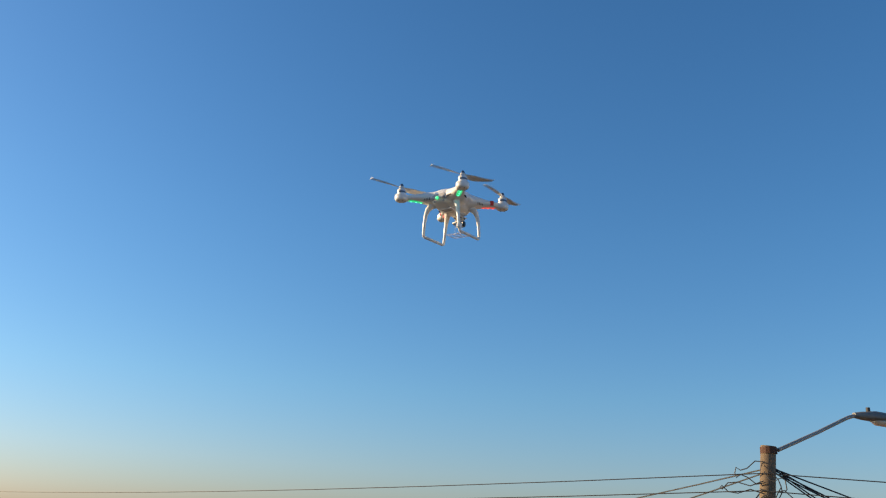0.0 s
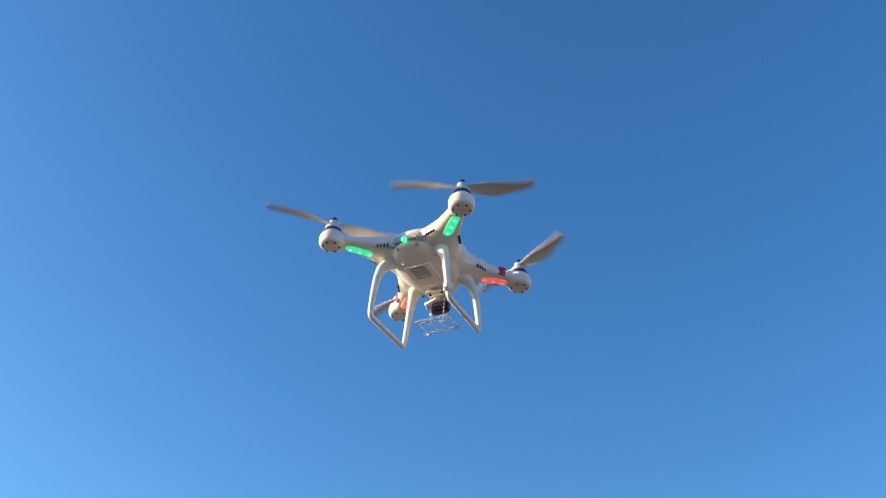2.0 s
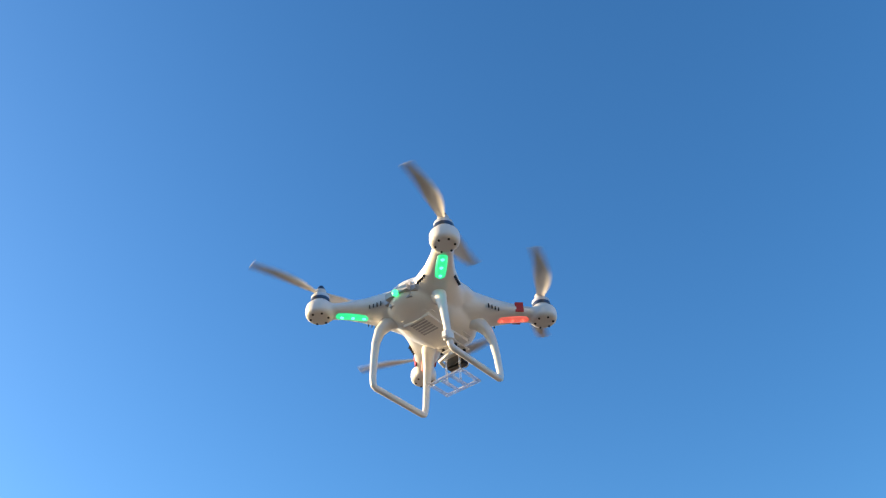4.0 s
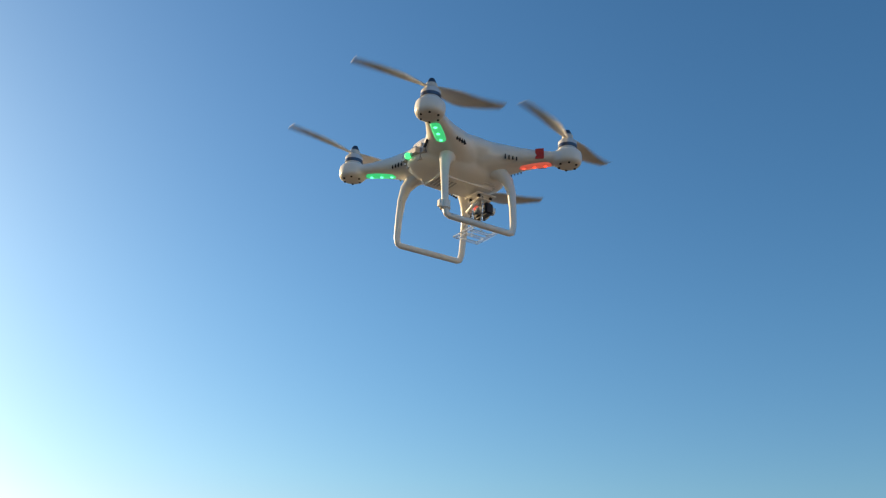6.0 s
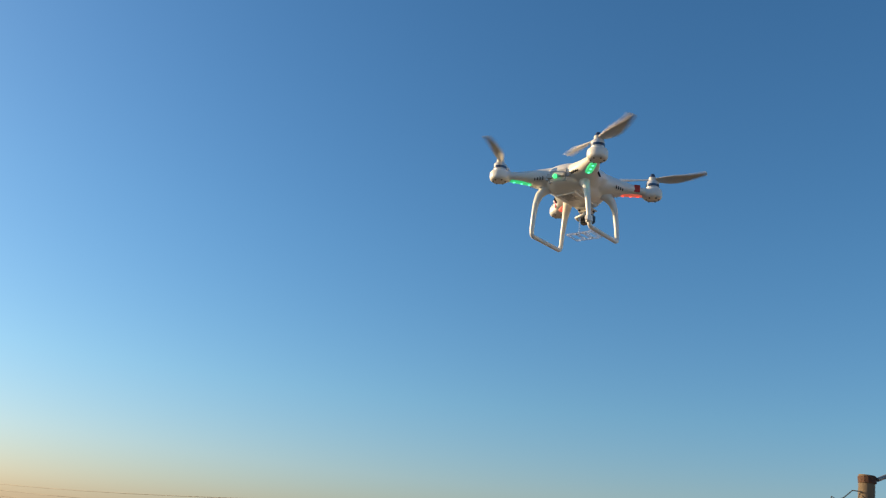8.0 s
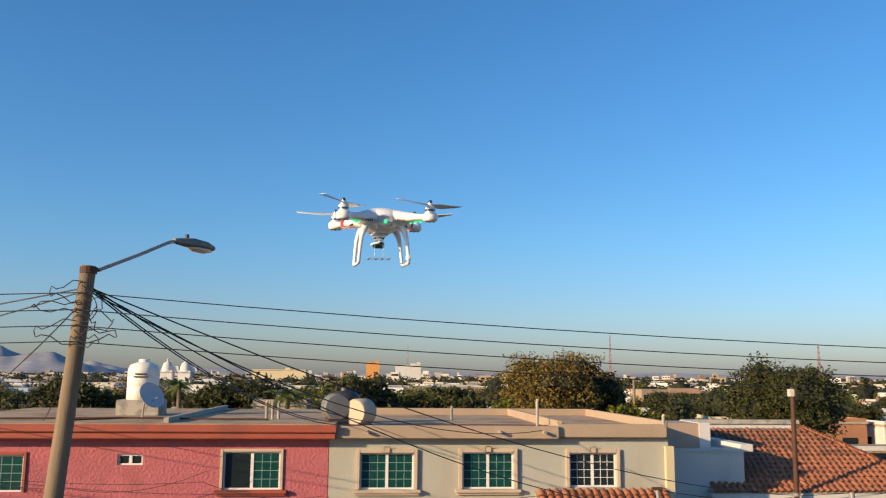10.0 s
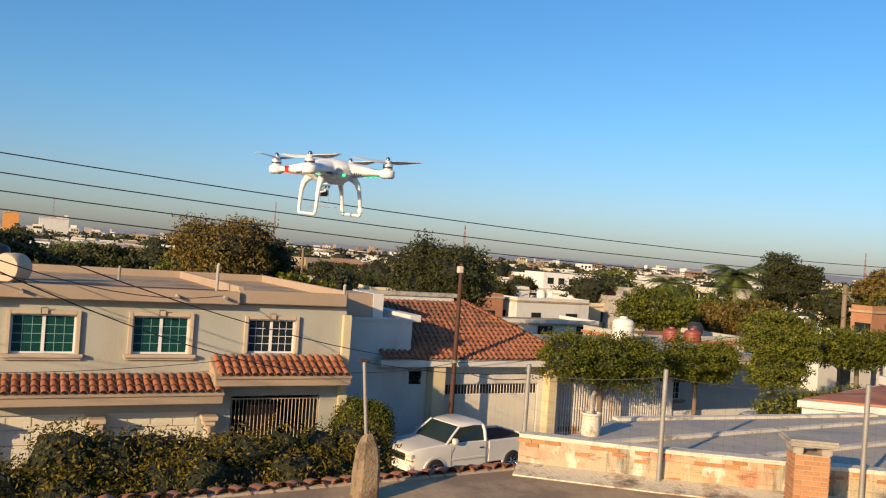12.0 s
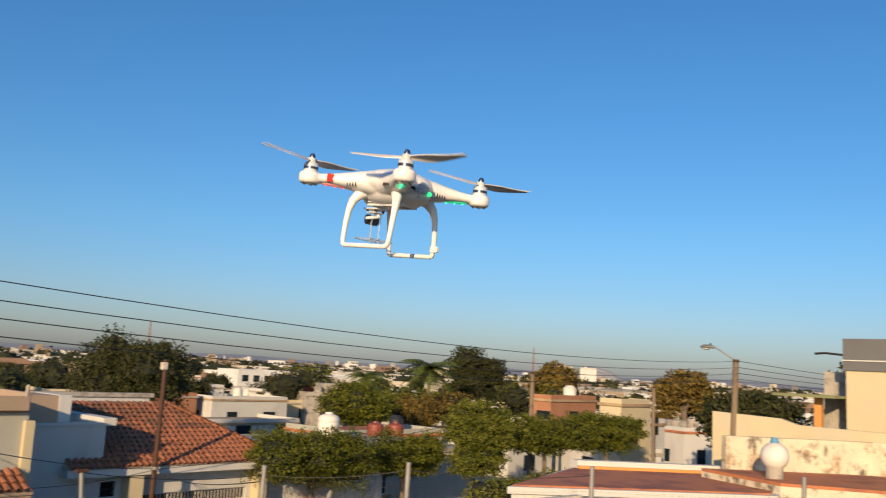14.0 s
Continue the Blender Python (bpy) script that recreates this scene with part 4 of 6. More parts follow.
def lumps(n, rx, ry, rz, z, r, seed):
    """Blobs spread through an ellipsoid crown."""
    q = random.Random(seed)
    out = []
    for k in range(n):
        a, e = q.uniform(0, 6.283), q.uniform(-0.7, 1.0)
        f = q.uniform(0.45, 0.8)
        c = math.sqrt(max(0, 1 - e * e * 0.8))
        s = r * q.uniform(0.75, 1.25)
        out.append((math.cos(a) * c * rx * f, math.sin(a) * c * ry * f, z + e * rz * f, s, s, s * 0.85))
    return out


def hedge_row(x0, x1, y, z, r, seed, base=0.0):
    q = random.Random(seed)
    n = max(2, int((x1 - x0) / (r * 0.85)))
    return [((x0 + (x1 - x0) * k / (n - 1)), y + q.uniform(-0.25, 0.25) * r, z + q.uniform(-0.15, 0.15) * r, r * q.uniform(0.85, 1.15), r * q.uniform(0.9, 1.2), r * q.uniform(0.85, 1.1)) for k in range(n)]


# tall hedge on the near pavement
blobs = hedge_row(0.5, 6.7, 0.0, 2.52, 0.85, 1) + hedge_row(-2.4, 0.4, 0.0, 1.9, 0.95, 7) + hedge_row(-1.6, 6.9, 0.1, 1.3, 1.0, 2) + hedge_row(0.5, 6.7, -0.9, 2.05, 0.85, 3) + hedge_row(-9.0, 0.2, -0.6, 1.75, 1.1, 4) + hedge_row(-4.5, 6.7, -1.6, 1.35, 1.0, 5) + hedge_row(-9.0, 6.7, -2.2, 0.9, 1.0, 6)
t = thing("hedge", "tall overgrown hedge with dark and yellowing leaves", "hedge", (0.5, 13.3, 0.05))
part("stems", cyl(cyl(cyl(bmesh.new(), (0.5, 0, 0), (0.5, 0, 1.4), 0.09, n=8), (3.2, 0, 0), (3.2, 0, 1.4), 0.1, n=8), (5.8, 0, 0), (5.8, 0, 1.4), 0.08, n=8), M_BARK, t)
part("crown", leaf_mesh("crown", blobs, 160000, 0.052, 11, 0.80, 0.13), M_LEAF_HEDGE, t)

# clipped bush by the entrance
t = thing("clipped_bush", "dense clipped green bush beside the entrance", "bush", (10.5, 20.75, 0.0))
part("stems", cyl(bmesh.new(), (0, 0, 0), (0, 0, 1.0), 0.08, n=8), M_BARK, t)
part("crown", leaf_mesh("crown", [(-0.35, 0, 1.55, 0.75, 0.7, 0.95), (0.35, 0, 1.5, 0.75, 0.7, 0.9), (0, -0.1, 0.8, 1.0, 0.8, 0.85), (-0.25, 0.1, 1.75, 0.75, 0.65, 0.75), (0.3, 0.0, 1.7, 0.75, 0.65, 0.72)], 22000, 0.045, 12, 0.88, 0.04), M_LEAF_TREE, t)

tree("ficus_tree", "clipped ficus street tree with a flat-bottomed crown", 21.6, 22.6, hedge_row(-1.9, 1.9, 0, 3.5, 1.05, 21) + hedge_row(-1.6, 1.5, -0.6, 3.7, 0.85, 22) + hedge_row(-1.5, 1.6, 0.6, 3.6, 0.9, 23), 30000, 0.06, M_LEAF_TREE, 24, 0.11, group="clipped street trees")
tree("ficus_tree", "clipped ficus street tree with a flat-bottomed crown", 27.7, 23.6, hedge_row(-1.2, 1.2, 0, 3.3, 0.85, 25) + hedge_row(-1.0, 1.1, -0.5, 3.4, 0.75, 26), 20000, 0.065, M_LEAF_TREE, 27, 0.1, group="clipped street trees")
tree("ficus_tree", "tall box-clipped ficus in two green tiers", 31.0, 22.2, hedge_row(-1.2, 1.2, 0, 5.0, 0.85, 28) + hedge_row(-1.1, 1.1, -0.4, 4.4, 0.85, 29) + hedge_row(-1.4, 0.6, -0.7, 3.2, 0.75, 30), 26000, 0.07, M_LEAF_BRIGHT, 31, 0.12, group="clipped street trees")
tree("ficus_tree", "row of clipped dark green ficus crowns", 37.0, 22.4, hedge_row(-2.6, 3.5, 0, 4.3, 0.85, 32) + hedge_row(-2.2, 3.2, -0.5, 4.1, 0.75, 33), 26000, 0.075, M_LEAF_TREE, 34, 0.12, group="clipped street trees")
tree("ficus_tree", "clipped dark green ficus by the street", 42.5, 22.0, hedge_row(-1.8, 2.0, 0, 4.2, 0.95, 35), 16000, 0.075, M_LEAF_TREE, 36, 0.12, group="clipped street trees")
t = thing("low_hedge", "bright green clipped hedge along the street", "hedge", (26.2, 15.2, 0.0))
part("stems", cyl(bmesh.new(), (0, 0, 0), (0, 0, 1.5), 0.1, n=8), M_BARK, t)
part("crown", leaf_mesh("crown", hedge_row(-3.0, 4.5, 0, 2.95, 0.65, 37) + hedge_row(-3.2, 4.5, 0, 2.4, 0.7, 41) + hedge_row(-3.2, 4.5, 0, 1.7, 0.75, 38) + hedge_row(-3.2, 4.5, 0, 0.8, 0.75, 39), 30000, 0.065, 40, 0.75), M_LEAF_BRIGHT, t)

# big trees behind the houses
tree("big_tree", "large brownish-green tree behind the flat roofs", 14.0, 58.0, lumps(16, 3.7, 3.2, 2.6, 6.2, 1.7, 41), 26000, 0.13, M_LEAF_DRY, 42, 0.35)
tree("big_tree", "dark green tree behind the flat roofs", 17.6, 60.0, lumps(10, 2.2, 2.2, 2.2, 5.2, 1.3, 43), 15000, 0.13, M_LEAF_DARK, 44, 0.3)
tree("big_tree", "broad dark green tree behind the tile roof", 25.4, 45.0, lumps(24, 4.0, 3.4, 2.8, 5.3, 1.6, 45), 36000, 0.12, M_LEAF_DARK, 46, 0.35)
tree("big_tree", "small round tree among the roofs", 19.8, 55.0, lumps(6, 1.6, 1.5, 1.5, 4.2, 1.0, 47), 5000, 0.18, M_LEAF_TREE, 48, 0.2)
tree("big_tree", "broad green tree among white houses", 45.4, 46.0, lumps(22, 3.3, 2.8, 1.5, 4.1, 1.0, 49), 20000, 0.13, M_LEAF_TREE, 50, 0.3)
tree("big_tree", "low olive-brown tree under the palms", 55.5, 50.0, lumps(14, 3.0, 2.4, 1.3, 3.5, 1.0, 149), 12000, 0.14, M_LEAF_DRY, 150, 0.25)
tree("big_tree", "dense dark green tree above the houses", 74.0, 58.0, lumps(14, 2.9, 2.9, 3.0, 6.5, 1.6, 51), 20000, 0.16, M_LEAF_DARK, 52, 0.35)
tree("big_tree", "round brownish tree above the houses", 94.0, 62.0, lumps(10, 3.2, 3.0, 2.6, 6.2, 1.5, 53), 8000, 0.28, M_LEAF_DRY, 54, 0.35)
tree("big_tree", "reddish-brown tree above the roofs", 96.0, 44.0, lumps(10, 4.0, 3.0, 2.3, 6.0, 1.6, 55), 8000, 0.28, M_LEAF_DRY, 56, 0.35)
tree("big_tree", "dark green street tree behind the yellow wall", 52.0, 17.5, lumps(14, 3.6, 3.0, 2.3, 5.0, 1.4, 57), 11000, 0.18, M_LEAF_DARK, 58, 0.2)
tree("big_tree", "dark green trees beside the yellow house", 62.0, 13.0, lumps(14, 4.5, 3.4, 2.6, 6.4, 1.6, 59), 10000, 0.22, M_LEAF_DARK, 60, 0.2)
tree("bare_tree", "bare leafless tree among the far roofs", -17.0, 62.0, lumps(8, 2.4, 2.0, 2.0, 6.0, 0.7, 61), 700, 0.16, M_BARK, 62, 0.22, core=0.0)
tree("big_tree", "dark tree behind the pink house", -11.0, 70.0, lumps(12, 4.5, 3.0, 1.6, 4.6, 1.6, 63), 8000, 0.26, M_LEAF_DARK, 64, 0.3)
tree("big_tree", "dark green tree behind the flat roofs", -21.0, 60.0, lumps(12, 3.6, 3.0, 1.6, 4.4, 1.4, 161), 9000, 0.22, M_LEAF_DARK, 162, 0.28)
tree("big_tree", "dark green tree behind the flat roofs", 6.5, 66.0, lumps(10, 3.6, 2.6, 1.5, 4.2, 1.4, 163), 8000, 0.24, M_LEAF_DARK, 164, 0.28)
tree("big_tree", "dark tree behind the pink house", 0.5, 64.0, lumps(10, 3.0, 2.5, 1.9, 4.6, 1.5, 65), 7000, 0.24, M_LEAF_DARK, 66, 0.3)


def palm(x, y, height, spread, seed, n=22):
    p = thing("palm_tree", "feather palm with drooping green fronds", "palm", (x, y, 0), group="palms")
    q = random.Random(seed)
    part("trunk", tube(bmesh.new(), [(0, 0, 0), (0.1, 0, height * 0.5), (0.05, 0.05, height)], [0.24, 0.17, 0.15], 9), M_BARK, p, smooth=60)
    for k in range(n):
        a, e = k * 2.4, q.uniform(-0.2, 1.2)
        bm = bmesh.new()
        spine = []
        for s in range(9):
            u = s / 8
            rr = spread * u
            spine.append(Vector((math.cos(a) * rr * math.cos(e * (1 - u)), math.sin(a) * rr * math.cos(e * (1 - u)), height + spread * (math.sin(e) * u - 0.75 * u * u))))
        side = Vector((-math.sin(a), math.cos(a), 0))
        for s in range(1, 9):
            for j in range(3):
                c = spine[s - 1].lerp(spine[s], j / 3)
                d = (spine[s] - spine[s - 1]).normalized()
                ln = spread * 0.30 * math.sin(math.pi * min(0.97, (s + j / 3) / 9) ** 0.8)
                for sg in (1, -1):
                    tip = c + side * sg * ln + d * ln * 0.5 - Vector((0, 0, ln * 0.45))
                    bm.faces.new([bm.verts.new(v) for v in (c, c + d * 0.09 * spread / 2, tip)])
        part("frond", bm, M_LEAF_PALM, p)


palm(61.5, 54.0, 7.4, 3.2, 1, 28)
palm(56.0, 57.0, 6.2, 2.4, 2)
palm(-13.6, 58.0, 6.6, 1.3, 3, 26)
palm(-5.6, 56.0, 5.9, 1.9, 4)


# ---- pick-up truck ----
M_CARWHITE = surface("white_car_paint", (0.70, 0.67, 0.60), 0.25, 0.03, bump=0, spec=0.6)
M_CARGREY = surface("grey_car_paint", (0.42, 0.43, 0.43), 0.3, 0.05, bump=0, spec=0.6)
M_RUBBER = surface("tyre_rubber", (0.02, 0.02, 0.02), 0.85, 0.2)
M_CHROME = surface("chrome", (0.62, 0.62, 0.62), 0.15, 0.05, bump=0, metal=1.0)
M_CARGLASS = clear("car_glass", (0.04, 0.065, 0.06), 0.03, 0.2)
M_LAMPGLASS = surface("headlamp_glass", (0.55, 0.50, 0.42), 0.12, 0.05, bump=0)
M_AMBER = surface("amber_glass", (0.7, 0.25, 0.03), 0.2, 0.05, bump=0)


def skin(bm, sections):
    """Bridges equal-length closed sections into one shell."""
    rings = [[bm.verts.new(v) for v in s] for s in sections]
    n = len(rings[0])
    for a, b in zip(rings, rings[1:]):
        for k in range(n):
            bm.faces.new((a[k], a[(k + 1) % n], b[(k + 1) % n], b[k]))
    bm.faces.new(rings[0][::-1])
    bm.faces.new(rings[-1])
    bmesh.ops.recalc_face_normals(bm, faces=bm.faces[:])
    return bm


def wheel(parent, x, y, out, r=0.38, w=0.24):
    wh = new("wheel")
    wh.parent = parent
    wh.location = (x, y, r)
    bm = lathe(bmesh.new(), [(r * 0.62, -w / 2), (r * 0.93, -w / 2), (r, -w * 0.36), (r, w * 0.36), (r * 0.93, w / 2), (r * 0.62, w / 2), (r * 0.62, -w / 2)], 28)
    ob = part("tyre", bm, M_RUBBER, wh, smooth=40)
    ob.rotation_euler = (radians(90), 0, 0)
    bm = lathe(bmesh.new(), [(0, -w * 0.1), (r * 0.6, -w * 0.1), (r * 0.615, w * 0.42), (r * 0.55, w * 0.45), (r * 0.5, w * 0.25), (r * 0.2, w * 0.22), (r * 0.17, w * 0.4), (0, w * 0.42)], 24)
    for k in range(6):
        a = k * math.pi / 3
        cyl(bm, (r * 0.15 * math.cos(a), r * 0.15 * math.sin(a), w * 0.32), (r * 0.52 * math.cos(a), r * 0.52 * math.sin(a), w * 0.38), 0.035, 0.045, 6)
    ob = part("rim", bm, M_CHROME, wh, smooth=40)
    ob.rotation_euler = (radians(90 if out < 0 else -90), 0, 0)


def pickup():
    t = thing("pickup_truck", "white two-door pick-up truck parked before a garage", "truck", (13.98, 20.54, 0.0), 191.2)

    def ring(x, w0, z0, w1, z1, wt, zt):
        return [(x, -w0, z0), (x, -w1, z1), (x, -wt, zt), (x, wt, zt), (x, w1, z1), (x, w0, z0)]

    # nose, hood and lower cab
    bm = skin(bmesh.new(), [ring(2.62, 0.86, 0.45, 0.90, 0.75, 0.78, 1.02), ring(2.45, 0.93, 0.40, 0.96, 0.78, 0.84, 1.10), ring(1.9, 0.96, 0.36, 0.99, 0.80, 0.88, 1.16), ring(1.05, 0.97, 0.34, 1.00, 0.82, 0.92, 1.22), ring(0.3, 0.97, 0.34, 1.00, 0.85, 0.95, 1.22), ring(-0.52, 0.97, 0.34, 1.00, 0.85, 0.95, 1.22)])
    bmesh.ops.bevel(bm, geom=[e for e in bm.edges if abs(e.verts[0].co.z - e.verts[1].co.z) < 0.12 and abs(e.verts[0].co.x - e.verts[1].co.x) > 0.1], offset=0.035, segments=3, affect="EDGES")
    part("body", bm, M_CARWHITE, t, smooth=40)

    def cabring(x, wlo, zlo, wt, zt):
        return [(x, -wlo, zlo), (x, -wt - 0.03, zt - 0.05), (x, -wt + 0.08, zt), (x, wt - 0.08, zt), (x, wt + 0.03, zt - 0.05), (x, wlo, zlo)]

    bm = skin(bmesh.new(), [cabring(0.62, 0.78, 1.66, 0.68, 1.735), cabring(0.45, 0.80, 1.69, 0.70, 1.79), cabring(0.0, 0.80, 1.72, 0.72, 1.83), cabring(-0.42, 0.80, 1.70, 0.71, 1.81)])
    part("cab_roof", bm, M_CARWHITE, t, smooth=60)
    for sy in (1, -1):
        bm = tube(bmesh.new(), [(1.22, sy * 0.90, 1.19), (0.9, sy * 0.82, 1.47), (0.60, sy * 0.76, 1.70)], 0.04, 8)
        part("pillar", bm, M_CARWHITE, t, smooth=60)
        bm = tube(bmesh.new(), [(-0.45, sy * 0.93, 1.19), (-0.47, sy * 0.84, 1.50), (-0.42, sy * 0.76, 1.72)], 0.065, 8)
        part("pillar", bm, M_CARWHITE, t, smooth=60)
        bm = bmesh.new()
        vs = [bm.verts.new(v) for v in ((1.10, sy * 0.895, 1.215), (-0.42, sy * 0.925, 1.215), (-0.40, sy * 0.775, 1.69), (0.58, sy * 0.765, 1.69))]
        bm.faces.new(vs)
        bmesh.ops.solidify(bm, geom=bm.faces[:], thickness=0.008)
        part("side_window", bm, M_CARGLASS, t)
        part("mirror", boxed(0.86, 1.02, sy * 1.0 - 0.10, sy * 1.0 + 0.10, 1.20, 1.38, 0.03), M_CARWHITE, t, smooth=40)
        part("door_handle", boxed(-0.32, -0.16, sy * 1.004 - 0.012, sy * 1.004 + 0.012, 0.98, 1.02, 0.004), M_IRON, t)
        bm = bmesh.new()
        for x in (1.06, -0.44):
            box(bm, x - 0.005, x + 0.005, sy * 1.0 - 0.004, sy * 1.0 + 0.004, 0.42, 1.17)
        part("door_seam", bm, M_IRON, t)
        part("side_moulding", boxed(-0.44, 1.06, sy * 1.003 - 0.012, sy * 1.003 + 0.012, 0.66, 0.72, 0.004), M_CARWHITE, t)
        part("headlamp", boxed(2.47, 2.625, sy * 0.74 - 0.17, sy * 0.74 + 0.17, 0.83, 0.96, 0.02), M_LAMPGLASS, t, "clear headlamp")
        part("indicator", boxed(2.48, 2.628, sy * 0.76 - 0.16, sy * 0.76 + 0.16, 0.73, 0.80, 0.015), M_AMBER, t, "amber indicator")
        part("bed_side", boxed(-2.72, -0.56, sy * 0.93 - 0.07, sy * 0.93 + 0.07, 0.46, 1.19, 0.03), M_CARWHITE, t, smooth=40)
        part("tail_lamp", boxed(-2.735, -2.70, sy * 0.93 - 0.06, sy * 0.93 + 0.06, 0.75, 1.10), M_RED, t)
        for x in (1.72, -1.68):
            wheel(t, x, sy * 0.925, sy)
            bm = lathe(bmesh.new(), [(0.40, -0.02), (0.47, -0.02), (0.47, 0.03), (0.40, 0.03), (0.40, -0.02)], 28)
            bmesh.ops.delete(bm, geom=[v for v in bm.verts if v.co.y < -0.12], context="VERTS")
            arch = part("wheel_arch", bm, M_CARWHITE, t, smooth=40)
            arch.matrix_basis = pose(x, sy * 0.985, 0.38, 90, 0, 0) if sy > 0 else pose(x, sy * 0.985, 0.38, 90, 0, 0)
            # flat black disc: the dark of an uncut wheel recess put into colour
            part("wheel_well_disc", cyl(bmesh.new(), (x, sy * 0.975, 0.40), (x, sy * 1.003, 0.40), 0.425, n=28), M_VOID, t)
    bm = bmesh.new()
    vs = [bm.verts.new(v) for v in ((1.20, -0.86, 1.215), (1.20, 0.86, 1.215), (0.62, 0.72, 1.70), (0.62, -0.72, 1.70))]
    bm.faces.new(vs)
    bmesh.ops.solidify(bm, geom=bm.faces[:], thickness=0.008)
    part("windscreen", bm, M_CARGLASS, t)
    bm = bmesh.new()
    vs = [bm.verts.new(v) for v in ((-0.50, -0.86, 1.215), (-0.50, 0.86, 1.215), (-0.43, 0.72, 1.70), (-0.43, -0.72, 1.70))]
    bm.faces.new(vs)
    bmesh.ops.solidify(bm, geom=bm.faces[:], thickness=0.008)
    part("rear_window", bm, M_CARGLASS, t)
    part("seat", boxed(-0.35, 0.15, -0.7, 0.7, 0.9, 1.42, 0.08), M_CURTAIN, t)
    part("grille", boxed(2.60, 2.64, -0.56, 0.56, 0.72, 0.95, 0.01), M_IRON, t)
    part("grille_bar", boxed(2.61, 2.66, -0.60, 0.60, 0.82, 0.87, 0.008), M_CHROME, t)
    part("front_bumper", boxed(2.50, 2.74, -0.94, 0.94, 0.44, 0.66, 0.05), M_CARWHITE, t, smooth=40)
    part("bed_floor", boxed(-2.70, -0.56, -0.86, 0.86, 0.55, 0.66), M_VOID, t)
    part("bed_front", boxed(-0.62, -0.56, -0.86, 0.86, 0.66, 1.18), M_CARWHITE, t)
    part("tailgate", boxed(-2.74, -2.66, -0.86, 0.86, 0.5, 1.18, 0.02), M_CARWHITE, t)
    part("rear_bumper", boxed(-2.92, -2.745, -0.92, 0.92, 0.42, 0.60, 0.03), M_CHROME, t)
    part("bed_cover", boxed(-2.64, -0.64, -0.85, 0.85, 1.10, 1.135, 0.01), M_VOID, t, "black bed cover")
    part("chassis", boxed(-2.6, 2.4, -0.6, 0.6, 0.25, 0.5), M_VOID, t)


M_VOID = surface("black_liner_and_recess", (0.012, 0.012, 0.013), 0.9, 0.2, bump=0)
pickup()


def sedan(x, y, turn, paint, label):
    t = thing("car", label, "car", (x, y, 0), turn)

    def ring(px, w, z0, z1, wt):
        return [(px, -w * 0.96, z0), (px, -w, (z0 + z1) / 2), (px, -wt, z1), (px, wt, z1), (px, w, (z0 + z1) / 2), (px, w * 0.96, z0)]

    bm = skin(bmesh.new(), [ring(2.15, 0.70, 0.40, 0.66, 0.62), ring(1.9, 0.84, 0.30, 0.80, 0.72), ring(0.9, 0.88, 0.28, 0.95, 0.80), ring(-1.2, 0.88, 0.28, 0.98, 0.80), ring(-1.95, 0.84, 0.32, 0.96, 0.74), ring(-2.15, 0.72, 0.42, 0.80, 0.64)])
    part("body", bm, paint, t, smooth=35)
    bm = skin(bmesh.new(), [ring(0.35, 0.60, 1.36, 1.42, 0.52), ring(0.0, 0.64, 1.38, 1.46, 0.56), ring(-0.8, 0.62, 1.36, 1.44, 0.54)])
    part("roof", bm, paint, t, smooth=60)
    bm = skin(bmesh.new(), [[(1.0, -0.76, 0.95), (1.0, 0.76, 0.95), (0.98, 0.75, 0.96), (0.98, -0.75, 0.96)], [(0.36, -0.60, 1.38), (0.36, 0.60, 1.38), (0.34, 0.58, 1.40), (0.34, -0.58, 1.40)]])
    part("windscreen", bm, M_CARGLASS, t)
    bm = skin(bmesh.new(), [[(0.96, -0.75, 0.94), (0.96, 0.75, 0.94), (-1.55, 0.75, 0.95), (-1.55, -0.75, 0.95)], [(0.33, -0.595, 1.37), (0.33, 0.595, 1.37), (-0.85, 0.59, 1.37), (-0.85, -0.59, 1.37)]])
    part("side_glass", bm, M_CARGLASS, t)
    for px in (1.3, -1.3):
        for sy in (1, -1):
            wheel(t, px, sy * 0.76, sy, 0.31, 0.2)
    for sy in (1, -1):
        part("headlamp", boxed(2.0, 2.12, sy * 0.58 - 0.12, sy * 0.58 + 0.12, 0.56, 0.68, 0.02), M_LAMPGLASS, t)


sedan(29.0, 21.2, 195, M_CARGREY, "grey hatchback parked by the white wall")
sedan(44.0, 14.0, 185, M_CARWHITE, "white car parked in the street")


